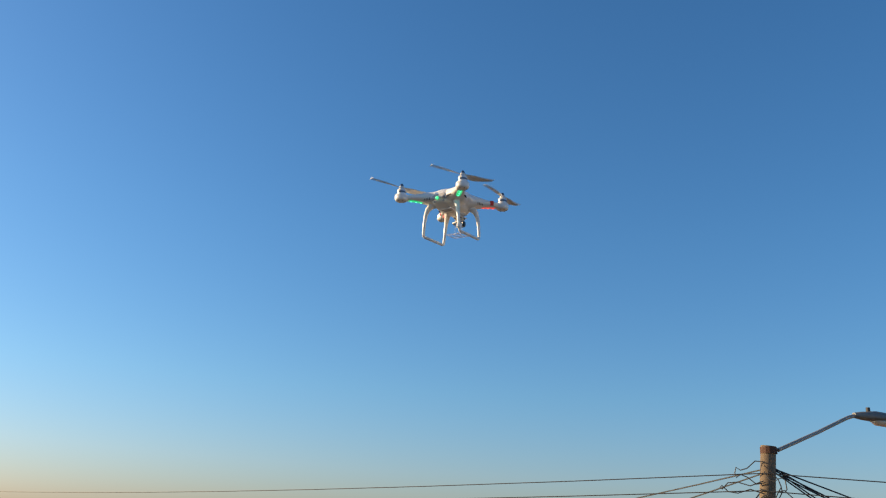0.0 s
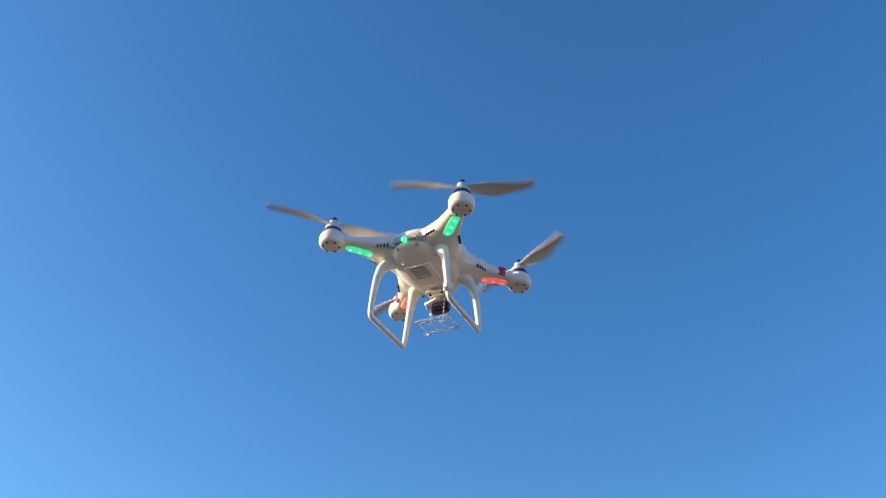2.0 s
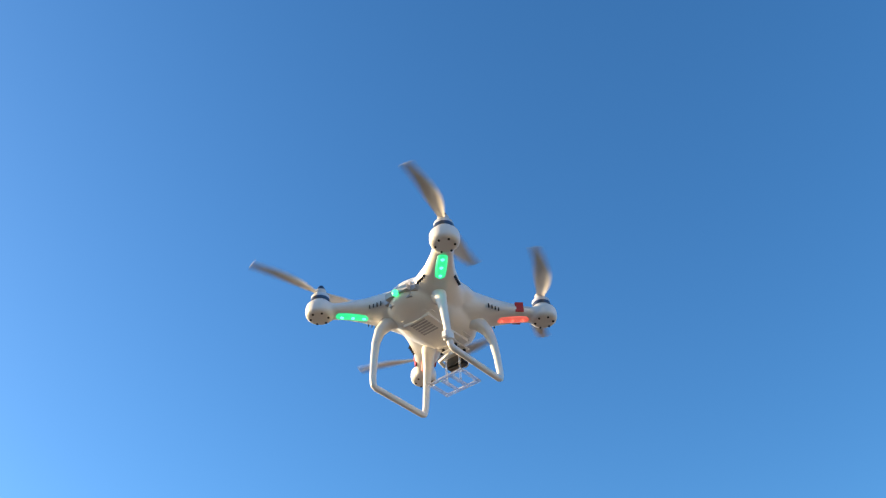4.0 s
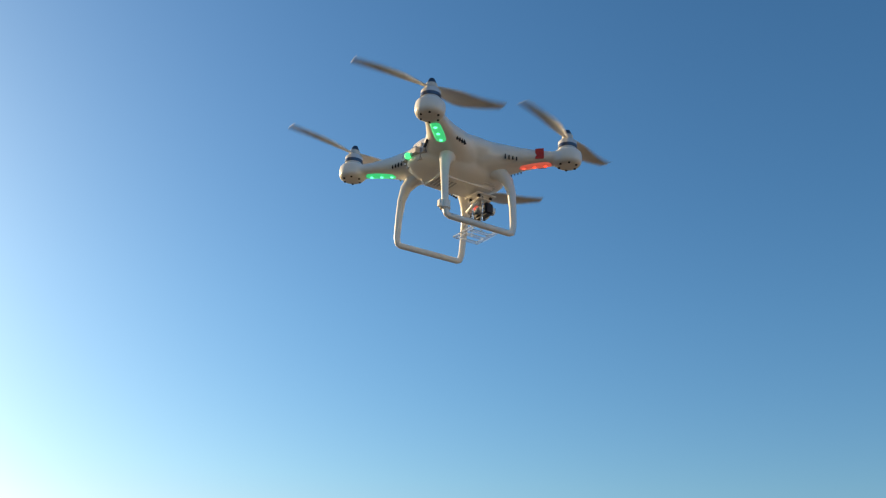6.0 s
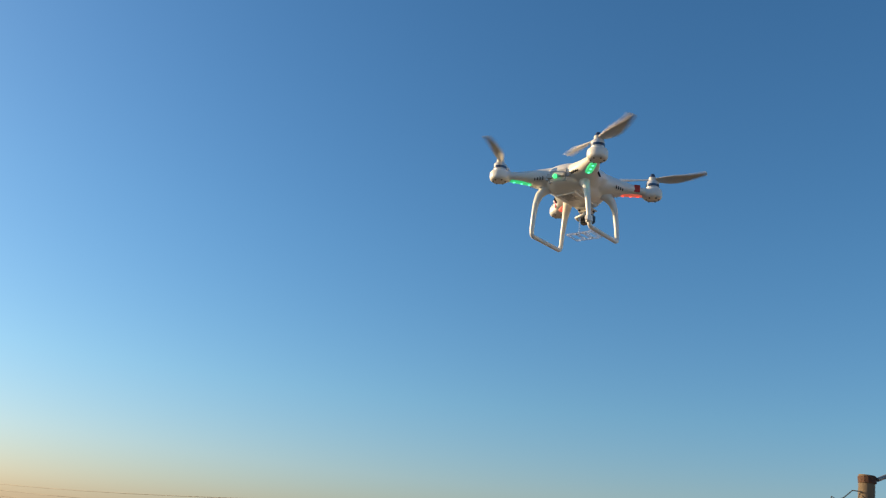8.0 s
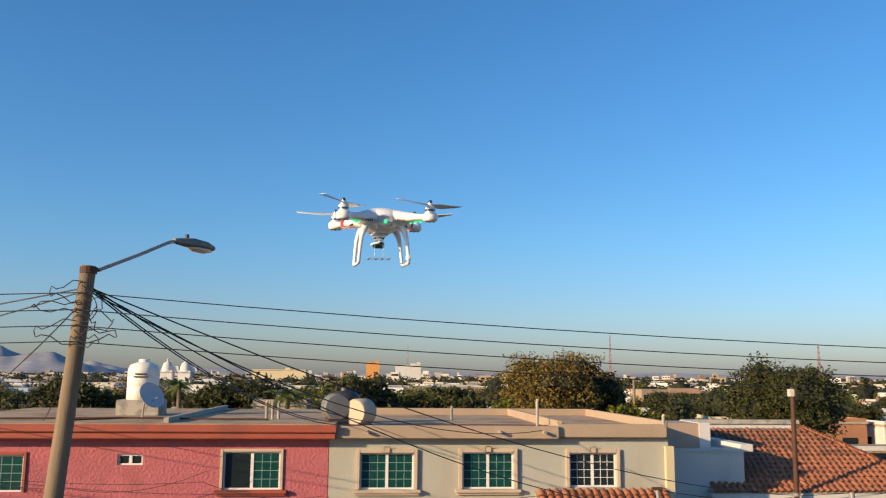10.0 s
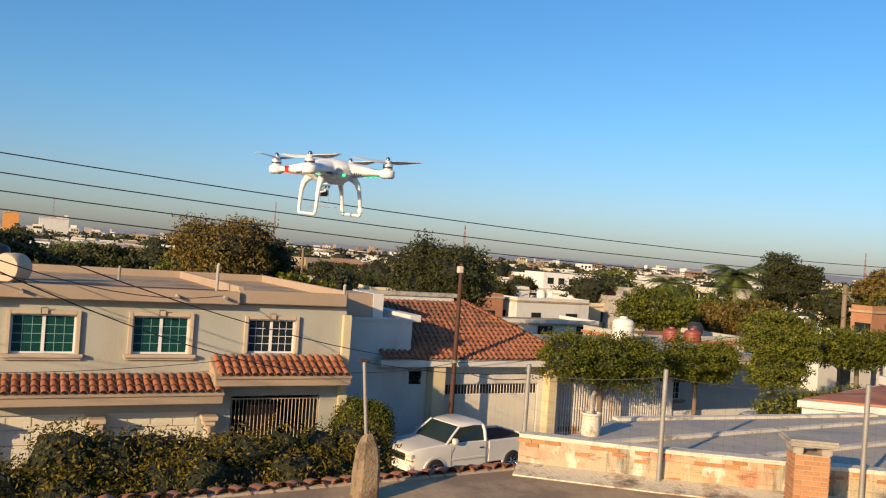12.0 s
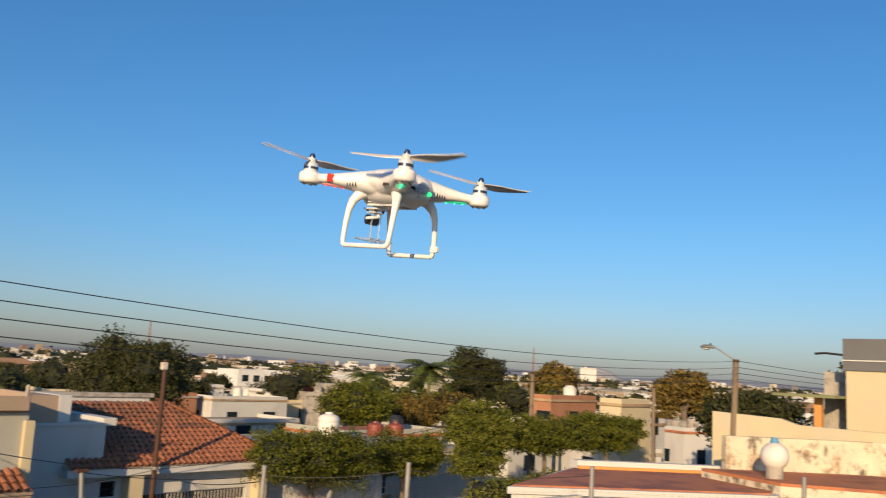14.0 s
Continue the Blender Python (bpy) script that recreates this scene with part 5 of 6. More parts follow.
# ---- street lighting, poles and cables ----
def cobra_lamp(parent, a, tip):
    """The lamp head at the end of the arm, from neck a to tip."""
    a, tip = Vector(a), Vector(tip)
    d = tip - a
    m = Matrix.Translation(a) @ d.to_track_quat("X", "Z").to_matrix().to_4x4()
    ln = d.length
    bm = bmesh.new()
    hull(bm, [(Vector((x * ln, 0, 0)), Vector((0, 1, 0)), w, hi, lo) for x, w, hi, lo in ((-0.02, 0.05, 0.05, 0.04), (0.12, 0.09, 0.08, 0.05), (0.4, 0.16, 0.12, 0.05), (0.75, 0.16, 0.11, 0.05), (0.95, 0.10, 0.06, 0.04), (1.0, 0.04, 0.02, 0.02))], 16)
    bm.transform(m)
    head = part("lamp_head", bm, M_LAMPHEAD, parent, "weathered grey lamp head", smooth=50)
    bm = bmesh.new()
    hull(bm, [(Vector((x * ln, 0, -0.045)), Vector((0, 1, 0)), w, 0.02, lo) for x, w, lo in ((0.38, 0.06, 0.03), (0.5, 0.12, 0.07), (0.75, 0.12, 0.07), (0.92, 0.05, 0.03))], 14)
    bm.transform(m)
    part("refractor", bm, M_LAMPGLASS, head, smooth=60)
    part("photocell", cyl(bmesh.new(), a + d * 0.3 + Vector((0, 0, 0.09)), a + d * 0.3 + Vector((0, 0, 0.17)), 0.035, n=10), M_CABLE, head)


def lamp_post(base, top, r0, r1, neck, tip, label):
    p = thing("street_lamp", label, "street lamp", base)
    b = Vector(base)
    part("pole", cyl(bmesh.new(), (0, 0, 0), Vector(top) - b, r0, r1, 14), M_POLE, p, smooth=40)
    t = Vector(top) - b
    n, q = Vector(neck) - b, Vector(tip) - b
    s = t + Vector((0.13, 0.05, -0.06))
    way = n - s
    part("arm", tube(bmesh.new(), [s, s + way * 0.5, s + way * 0.9 + Vector((0, 0, 0.02)), n + Vector((0, 0, 0.0))], 0.032, 8), M_STEEL, p, smooth=60)
    part("clamp_band", cyl(bmesh.new(), t + Vector((0, 0, -0.12)), t + Vector((0, 0, -0.02)), r1 * 1.12, n=14), M_RUST, p)
    cobra_lamp(p, n, q)
    return p


lamp_post((-4.84, 7.4, 0), (-4.13, 7.4, 8.98), 0.18, 0.115, (-3.26, 9.2, 9.67), (-2.72, 9.95, 9.64), "concrete street lamp hung with many black cables")
lamp_post((34.2, 11.1, 0), (34.0, 10.8, 8.35), 0.17, 0.12, (34.05, 11.75, 8.82), (34.1, 12.4, 8.84), "pale concrete street lamp with a yellowed lamp head")
p = thing("utility_pole", "rusty brown steel pole behind the truck", "pole", (14.8, 22.7, 0))
part("pole", cyl(bmesh.new(), (0, 0, 0), (0.06, 0, 7.1), 0.10, 0.075, 12), M_RUST, p, smooth=40)
part("insulator", boxed(-0.09, 0.1, -0.1, 0.1, 6.75, 7.0, 0.02), M_PLASTICWHITE, p)
part("meter_band", cyl(bmesh.new(), (0.03, 0, 3.4), (0.03, 0, 3.5), 0.115, n=12), M_STEEL, p)
for x, y, z, r, lb in ((38.5, 24.5, 7.3, 0.12, "grey concrete utility pole beside the clipped trees"), (45.0, 20.5, 6.9, 0.1, "brown utility pole by the street"), (70.0, 14.5, 7.0, 0.12, "thin pole beside the yellow house"), (24.0, 70.0, 7.2, 0.12, "pale utility pole among the roofs"), (-18.6, 23.8, 7.4, 0.09, "pale pipe mast beside the low roof")):
    p = thing("utility_pole", lb, "pole", (x, y, 0))
    part("pole", cyl(bmesh.new(), (0, 0, 0), (0.05, 0.03, z), r * 1.2, r, 10), M_POLE, p, smooth=40)


def cable(pts, sag, r=0.011, label="black overhead cable", group="overhead cables"):
    out = []
    for a, b in zip(pts, pts[1:]):
        a, b = Vector(a), Vector(b)
        for k in range(17):
            q = k / 16
            v = a.lerp(b, q)
            out.append((v.x, v.y, v.z - sag * 4 * q * (1 - q)))
    return tagged(part("cable", tube(bmesh.new(), out, r, 5), M_CABLE), label, "cable", group)


TOP = Vector((-4.13, 7.4, 0))
for k, z in enumerate((8.55, 8.29, 8.05, 7.81)):
    cable([(-60, 8.4, z), (-4.2 - 0.03 * k, 7.27, z)], 0.55, 0.0085, "power line along the street")
    cable([(-4.2 - 0.03 * k, 7.27, z), (34.0, 10.65, z - 0.28)], 0.60, 0.0085, "power line along the street")
    cable([(34.0, 10.65, z - 0.28), (85, 9.0, z - 0.5)], 0.3, 0.012, "power line along the street")
for z, e, s in ((8.66, (-30.0, 20.5, 6.5), 0.35), (8.62, (-26.0, 20.5, 5.9), 0.5), (8.55, (-12.5, 21.1, 5.9), 0.25), (8.5, (-9.6, 21.1, 5.9), 0.3),
                (8.64, (-0.6, 21.0, 5.9), 0.5), (8.6, (0.2, 20.5, 5.86), 0.65), (8.66, (1.4, 20.5, 5.86), 0.55), (8.58, (5.6, 20.5, 5.7), 0.8), (8.62, (9.6, 20.8, 3.3), 0.75), (8.64, (14.7, 22.6, 3.45), 0.7)):
    cable([(-4.1, 7.45, z), e], s, 0.012, "drooping service cable from the lamp post")
cable([(-13.5, 20.9, 4.6), (-4.6, 20.2, 4.2), (-1.1, 20.9, 3.7)], 0.25, 0.009, "loose cable along the pink facade")
cable([(-13.0, 20.9, 4.9), (-8.4, 20.3, 4.0), (-4.5, 20.4, 4.5)], 0.3, 0.009, "loose cable along the pink facade")
cable([(-1.0, 20.6, 3.4), (5.6, 20.5, 3.75), (9.7, 20.7, 3.35), (14.7, 22.6, 3.4)], 0.1, 0.010, "cable slung along the cream facade")
cable([(14.8, 22.6, 3.42), (38.5, 24.4, 5.6)], 0.35, 0.012, "pale service cable across the front yards")
cable([(14.8, 22.6, 3.35), (8.0, 7.35, 5.3)], 0.2, 0.010, "thin cable across the street")
cable([(4.38, 6.17, 5.75), (7.95, 7.35, 5.4), (9.5, 5.62, 5.6), (12.05, 3.78, 5.6)], 0.08, 0.006, "thin wire between the fence posts")
# tangle at the head of the pole
rr = random.Random(9)
for k in range(9):
    z0, out, low = 8.72 - 0.1 * k, rr.uniform(0.25, 0.75), rr.uniform(0.15, 0.6)
    sd = 1 if k % 3 else -1
    c = [(-4.15 + sd * out * math.sin(math.pi * s / 10), 7.25 - 0.03 * k, z0 - low * s / 10 + 0.05 * math.sin(s * 1.9 + k)) for s in range(11)]
    tagged(part("cable", tube(bmesh.new(), c, 0.009, 5), M_CABLE), "tangled loose cable at the lamp post", "cable", "tangled cables")


# ---- things on the roofs across the street ----
def water_tank(x, y, z, r, hgt, material, label):
    t = thing("water_tank", label, "water tank", (x, y, z))
    part("shell", lathe(bmesh.new(), [(0, 0), (r * 0.97, 0), (r, 0.06), (r, hgt * 0.33), (r * 0.97, hgt * 0.35), (r, hgt * 0.37), (r, hgt * 0.62), (r * 0.97, hgt * 0.64), (r, hgt * 0.66), (r, hgt * 0.80), (r * 0.85, hgt * 0.92), (r * 0.4, hgt), (0, hgt)], 24), material, t, smooth=40)
    part("lid", cyl(bmesh.new(), (0, 0, hgt), (0, 0, hgt + 0.1), r * 0.36, r * 0.33, 16), material, t)
    return t


s = thing("tank_stand", "square concrete tank stand on the flat roof", "stand", (-7.95, 26.0, 5.86))
part("block", boxed(-0.75, 0.75, -0.6, 0.6, 0, 0.55, 0.02), M_CONCRETE, s)
water_tank(-7.95, 26.0, 6.41, 0.55, 1.35, M_PLASTICWHITE, "cream plastic water tank on a concrete stand")
bm = bmesh.new()
for k, (w, z) in enumerate(((0.5, 0.0), (0.42, 0.1))):
    box(bm, -w / 2, w / 2, -0.006, 0.006, z, z + 0.05)
ob = tagged(part("tank_mark", bm, M_IRON), "dark illegible lettering on the water tank", "lettering")
ob.matrix_basis = pose(-7.9, 25.435, 7.2)


def dish(x, y, z, r, turn, label):
    d = thing("satellite_dish", label, "satellite dish", (x, y, z), turn)
    bm = lathe(bmesh.new(), [(0, 0.0), (r * 0.5, 0.04 * r), (r * 0.8, 0.12 * r), (r, 0.22 * r), (r, 0.25 * r), (r * 0.8, 0.15 * r), (r * 0.5, 0.07 * r), (0, 0.03 * r)], 24)
    bowl = part("bowl", bm, M_DISH, d, smooth=60)
    bowl.matrix_basis = pose(0, -0.1, 0.75, 62, 0, 0)
    part("mast", tube(bmesh.new(), [(0.0, 0.25, 0), (0, 0.2, 0.5), (0, 0.0, 0.75)], 0.03, 8), M_STEEL, d, smooth=60)
    part("feed_arm", tube(bmesh.new(), [(0, -0.05, 0.5), (0, -0.5, 0.75)], 0.015, 6), M_STEEL, d)


M_DISH = surface("grey_dish_paint", (0.40, 0.42, 0.45), 0.5, 0.1)
dish(-6.9, 22.6, 5.86, 0.45, 50, "grey satellite dish on the pink house roof")
dish(-15.6, 26.0, 4.6, 0.62, 20, "blue satellite dish on the low roof")


def cooler(x, y, z, turn, material, label):
    """An old rounded drum-shaped fan housing lying on its side."""
    c = thing("roof_drum", label, "drum", (x, y, z), turn)
    bm = lathe(bmesh.new(), [(0.30, 0.0), (0.42, 0.0), (0.44, 0.05), (0.44, 0.62), (0.40, 0.68), (0.0, 0.70), (0.0, 0.64), (0.37, 0.62), (0.38, 0.04), (0.30, 0.0)], 24)
    o = part("shell", bm, material, c, smooth=40)
    o.matrix_basis = pose(0, 0, 0.44, 90, 0, 0)
    part("support", boxed(-0.3, 0.3, -0.7, -0.05, 0, 0.06), M_RUST, c)


cooler(-0.95, 23.1, 5.862, 15, M_LAMPHEAD, "old grey drum lying open on the roof")
cooler(0.15, 23.0, 5.70, -35, M_TRIM, "old beige drum lying on the roof")
water_tank(-0.6, 24.4, 5.86, 0.5, 0.95, M_TANKBLACK, "squat black plastic water tank on the roof")
for k, (x, y, z, hh) in enumerate(((5.75, 22.0, 5.7, 0.92), (9.6, 20.86, 5.88, 0.3), (-3.2, 23.5, 5.86, 0.6), (-3.0, 23.5, 5.86, 0.6), (-2.8, 23.5, 5.86, 0.6), (3.4, 27.0, 5.7, 0.5))):
    bm = tube(bmesh.new(), [(x, y, z), (x, y, z + hh * 0.9), (x + 0.03, y, z + hh)], 0.05, 9)
    tagged(part("vent_pipe", bm, M_CONCRETE, smooth=50), "upright vent pipe on the flat roof", "pipe", "roof pipes")
for a, b in (((-12.5, 22.3), (-3.0, 22.5)), ((-9.0, 21.6), (-6.2, 23.2)), ((1.0, 22.6), (8.8, 22.2))):
    bm = tube(bmesh.new(), [(a[0], a[1], 5.90 if a[0] < -1 else 5.73), ((a[0] + b[0]) / 2, (a[1] + b[1]) / 2 + 0.15, 5.93 if a[0] < -1 else 5.74), (b[0], b[1], 5.90 if a[0] < -1 else 5.73)], 0.03, 7)
    tagged(part("roof_pipe", bm, M_RUST, smooth=60), "rusty water pipe lying along the flat roof", "pipe", "roof pipes")
water_tank(31.8, 33.8, 3.2, 0.62, 1.25, M_PLASTICWHITE, "white plastic water tank on a pale roof")
water_tank(35.2, 33.5, 3.2, 0.5, 0.75, M_RED, "round red water tank on a pale roof")
water_tank(36.4, 33.0, 3.2, 0.5, 0.75, M_RED, "round red water tank on a pale roof")


# ---- low ochre house beyond the pink one ----
def ochre_house():
    h = thing("ochre_house", "low ochre house with a corrugated lean-to", "house")
    part("wall", boxed(-26.0, -15.2, 19.0, 26.0, 0, 5.35), M_OCHRE, h)
    part("roof", boxed(-26.1, -15.1, 18.9, 26.1, 5.353, 5.5), M_ROOF, h)
    part("link_wall", boxed(-15.08, -13.98, 21.5, 26.0, 0, 5.2), M_WHITE, h)
    part("link_roof", boxed(-15.08, -13.98, 21.4, 26.0, 5.203, 5.3), M_ROOF, h)
    for k in range(12):
        part("lean_to_rib", cyl(bmesh.new(), (-15.15 + k * 0.1, 19.8, 4.1), (-15.15 + k * 0.1, 21.4, 4.7), 0.05, n=8), M_RUST, h)


ochre_house()


# ---- the town beyond ----
def paint_mix(name, colours, rough=0.9):
    """Walls of many small houses: each keeps one of the town's wall colours, with dirt."""
    m = surface(name, (0.8, 0.8, 0.8), rough, 0.12, 0.3, 3, 0.1)
    n, l = m.node_tree.nodes, m.node_tree.links
    p = n["Principled BSDF"]
    old = p.inputs["Base Color"].links[0].from_socket
    geo = n.new("ShaderNodeNewGeometry")
    rp = n.new("ShaderNodeValToRGB")
    rp.color_ramp.interpolation = "CONSTANT"
    while len(rp.color_ramp.elements) < len(colours):
        rp.color_ramp.elements.new(0.5)
    for k, c in enumerate(colours):
        rp.color_ramp.elements[k].position = k / len(colours)
        rp.color_ramp.elements[k].color = (*c, 1)
    l.new(geo.outputs["Random Per Island"], rp.inputs["Fac"])
    mx = n.new("ShaderNodeMix")
    mx.data_type, mx.blend_type = "RGBA", "MULTIPLY"
    mx.inputs["Factor"].default_value = 1.0
    l.new(rp.outputs["Color"], mx.inputs["A"])
    l.new(old, mx.inputs["B"])
    l.new(mx.outputs["Result"], p.inputs["Base Color"])
    return m


M_TOWN = paint_mix("town_walls", [(0.85, 0.83, 0.78), (0.75, 0.68, 0.56), (0.88, 0.86, 0.82), (0.42, 0.32, 0.22), (0.70, 0.62, 0.48), (0.30, 0.19, 0.13), (0.30, 0.28, 0.26), (0.50, 0.46, 0.40)])
WALLS = [M_WHITE, M_CREAM, M_IVORY, M_WHITE, M_BEIGE, M_CONCRETE, M_WHITE]
TOWN_WINDOW = mesh_of(boxed(-0.5, 0.5, -0.03, 0.03, -0.5, 0.5), "pane")
TOWN_WINDOW.materials.append(M_DARKGLASS)


def town_house(x, y, w, d, h, wall, seed, turn=0.0, label="small flat-roofed town house", stair=True):
    q = random.Random(seed)
    t = thing("town_house", label, "house", (x, y, 0), turn)
    part("wall", boxed(-w / 2, w / 2, 0, d, 0, h), wall, t)
    part("roof", boxed(-w / 2 - 0.12, w / 2 + 0.12, -0.12, d + 0.1, h + 0.003, h + 0.18), q.choice([M_ROOFWHITE, M_ROOF, M_ROOFRED, M_ROOFWHITE]), t)
    bm = bmesh.new()
    for a in ((-w / 2, w / 2, 0, 0.15), (-w / 2, -w / 2 + 0.15, 0.16, d), (w / 2 - 0.15, w / 2, 0.16, d)):
        box(bm, a[0], a[1], a[2], a[3], h + 0.183, h + 0.5)
    part("parapet", bm, wall, t)
    for z in ([1.4] if h < 4.2 else [1.4, 4.2]):
        n = max(1, int(w / 3.2))
        for k in range(n):
            win = new("window", TOWN_WINDOW)
            win.parent = t
            win.matrix_basis = pose(-w / 2 + (k + 0.5) * w / n + q.uniform(-0.3, 0.3), -0.02, z) @ Matrix.Diagonal((q.choice([0.9, 1.2, 1.5]), 1, q.choice([1.0, 1.2]), 1))
        win = new("window", TOWN_WINDOW)
        win.parent = t
        win.matrix_basis = pose(-w / 2 - 0.02, d * 0.4, z, 0, 0, 90) @ Matrix.Diagonal((1.2, 1, 1.0, 1))
    if q.random() < 0.6:
        bm = lathe(bmesh.new(), [(0, 0), (0.5, 0), (0.52, 0.8), (0.3, 1.05), (0, 1.08)], 14, (q.uniform(-w / 3, w / 3), d * q.uniform(0.3, 0.7), h + 0.18))
        part("roof_tank", bm, q.choice([M_PLASTICWHITE, M_TANKBLACK, M_PLASTICWHITE, M_CONCRETE]), t, smooth=40)
    if q.random() < 0.4 and stair:
        part("stair_block", boxed(w * 0.1, w * 0.1 + 2.2, d * 0.4, d * 0.4 + 2.5, h + 0.18, h + 1.5), wall, t)
    return t


# houses that the view picks out
M_BRICKWALL = surface("raw_brick_wall", (0.36, 0.17, 0.09), 0.92, 0.2, 0.8, 12, 0.4)
M_REDBAND = surface("bright_red_paint", (0.50, 0.07, 0.04), 0.7, 0.12)
town_house(41.6, 56.0, 11.5, 6.0, 1.95, M_WHITE, 101, 0, "long low white house behind the clipped trees", stair=False)
town_house(53.5, 72.0, 9.5, 7.0, 3.0, M_WHITE, 102, 0, "two-storey white house with a roof terrace", stair=False)
town_house(45.6, 73.0, 4.0, 6.0, 3.2, M_BRICKWALL, 103, 0, "brick-red and white upper house", stair=False)
town_house(66.5, 80.0, 7.0, 6.0, 3.4, M_WHITE, 104, 0, "white house with a red roof band", stair=False)
part("red_band", boxed(-1.2, 3.4, -0.2, -0.13, 3.5, 4.4), M_REDBAND, bpy.data.objects["town_house.003"])
town_house(40.0, 36.5, 9.0, 6.0, 2.75, M_CREAM, 105, 0, "low cream house with tanks on its roof", stair=False)
town_house(49.0, 36.0, 6.0, 6.0, 2.5, M_WHITE, 106, -4, "low white house behind the trees", stair=False)
town_house(55.6, 33.0, 6.2, 1.6, 5.4, M_BRICKWALL, 107, 0, "unfinished brick upper storey on a pale house", stair=False)
town_house(50.95, 25.0, 3.9, 1.6, 5.55, M_IVORY, 108, 0, "tall cream house end beside the street", stair=False)
town_house(54.6, 25.6, 3.0, 2.0, 4.2, M_WHITE, 125, 0, "white porch with a dark doorway", stair=False)
town_house(47.5, 31.0, 5.0, 5.0, 3.7, M_WHITE, 109, 0, "low white house behind the clipped trees", stair=False)
town_house(-35.4, 52.0, 2.8, 4.0, 6.0, M_WHITE, 110, 5, "white house with a stepped roof terrace")
town_house(-32.2, 50.0, 4.8, 6.0, 4.7, M_WHITE, 111, 2, "low white house beyond the ochre roof")
town_house(-6.5, 60.0, 4.0, 5.0, 5.0, M_BEIGE, 112, 0, "small brick-coloured rooftop room")
town_house(-31.0, 40.0, 7.0, 6.0, 3.3, M_CREAM, 113, 8, "cream house by the side street")
town_house(-45.0, 52.0, 8.0, 6.0, 5.0, M_WHITE, 114, 8, "white house by the side street")
town_house(-162.0, 258.0, 8.0, 5.0, 10.5, M_TEAL, 115, 12, "turquoise office block on the skyline")
town_house(-151.5, 252.0, 5.5, 5.0, 7.6, M_BLUE, 116, 12, "blue office block below the turquoise one")
town_house(2.0, 520.0, 8.0, 8.0, 15.0, M_ORANGE, 117, 0, "orange block on the skyline")
town_house(22.0, 480.0, 14.0, 8.0, 13.0, M_WHITE, 118, 0, "white hospital block on the skyline")
town_house(34.0, 620.0, 6.0, 6.0, 16.0, M_WHITE, 119, 0, "slim pale tower on the skyline")
town_house(-44.0, 420.0, 26.0, 10.0, 9.5, M_IVORY, 120, 0, "long cream warehouse on the skyline")
town_house(-45.0, 190.0, 2.6, 2.6, 7.6, M_WHITE, 121, 0, "white church tower on the skyline")
town_house(-41.0, 190.0, 2.6, 2.6, 7.6, M_WHITE, 121, 0, "white church tower on the skyline")
for x in (-45.0, -41.0):
    bm = lathe(bmesh.new(), [(1.6, 0), (1.3, 0.5), (1.2, 1.2), (0.9, 1.9), (0.2, 2.4), (0.1, 3.0), (0, 3.1)], 12, (x, 191.3, 7.78))
    tagged(part("tower_dome", bm, M_WHITE, smooth=40), "small white dome on the church tower", "dome", "church domes")
town_house(305.0, 205.0, 9.0, 6.0, 12.0, M_WHITE, 122, -50, "white block on the skyline hill")
town_house(318.0, 200.0, 7.0, 6.0, 11.5, M_WHITE, 123, -50, "white block on the skyline hill")
town_house(380.0, 108.0, 7.0, 7.0, 17.0, M_WHITE, 124, -60, "slim white tower on the skyline")

def villa_view(x, y):
    """The stretch of gardens before the villas, without tall trees or other houses."""
    return 28 < math.degrees(math.atan2(x, y + 5)) < 47 and math.hypot(x, y + 5) < 100


# the nearer blocks, house by house
rc = random.Random(31)
made = 0
for ring, (r0, r1, n) in enumerate(((56, 78, 16), (78, 112, 62), (112, 180, 120))):
    for k in range(n):
        yaw = radians(46 - 122 * (k + rc.uniform(0.1, 0.9)) / n)
        r = rc.uniform(r0, r1)
        x, y = -math.sin(yaw) * r, math.cos(yaw) * r - 5
        if y < 33 and x < 52 or (abs(y - 15) < 8) or (40 < x < 76 and 38 < y < 70) or villa_view(x, y):
            continue
        town_house(x, y, rc.uniform(3.6, 7), rc.uniform(4, 7), rc.choice([2.1, 2.3, 2.5, 2.6, 3.6]) * rc.uniform(0.9, 1.05), rc.choice(WALLS), 200 + made, rc.uniform(-6, 6) - math.degrees(math.atan2(x, y)) * 0.3)
        made += 1

# garden trees between the houses
for k in range(70):
    yaw = radians(44 - 118 * (k + rc.uniform(0.1, 0.9)) / 70)
    r = rc.uniform(74, 150)
    x, y = -math.sin(yaw) * r, math.cos(yaw) * r - 5
    if y < 33 and x < 52 or (abs(y - 15) < 8) or villa_view(x, y):
        continue
    s = rc.uniform(0.7, 1.25)
    tree("garden_tree", rc.choice(["small dark green tree among the roofs", "olive-green tree in a walled garden"]), x, y, lumps(7, 1.9 * s, 1.8 * s, 1.3 * s, 3.0 + 0.6 * s, 0.95 * s, 600 + k), 1800, 0.2, rc.choice([M_LEAF_DARK, M_LEAF_DARK, M_LEAF_TREE, M_LEAF_DRY]), 700 + k, 0.14, group="garden trees")

# the far town, too many to count
rf = np.random.default_rng(8)
verts, faces = [], []
wv, wf = [], []


def add_box(vl, fl, x, y, w, d, z0, z1, c, s):
    b = len(vl)
    for px, py in ((-w, 0), (w, 0), (w, d), (-w, d)):
        for z in (z0, z1):
            vl.append((x + px * c - py * s, y + px * s + py * c, z))
    fl += [(b, b + 2, b + 3, b + 1), (b + 2, b + 4, b + 5, b + 3), (b + 4, b + 6, b + 7, b + 5), (b + 6, b, b + 1, b + 7), (b + 1, b + 3, b + 5, b + 7)]


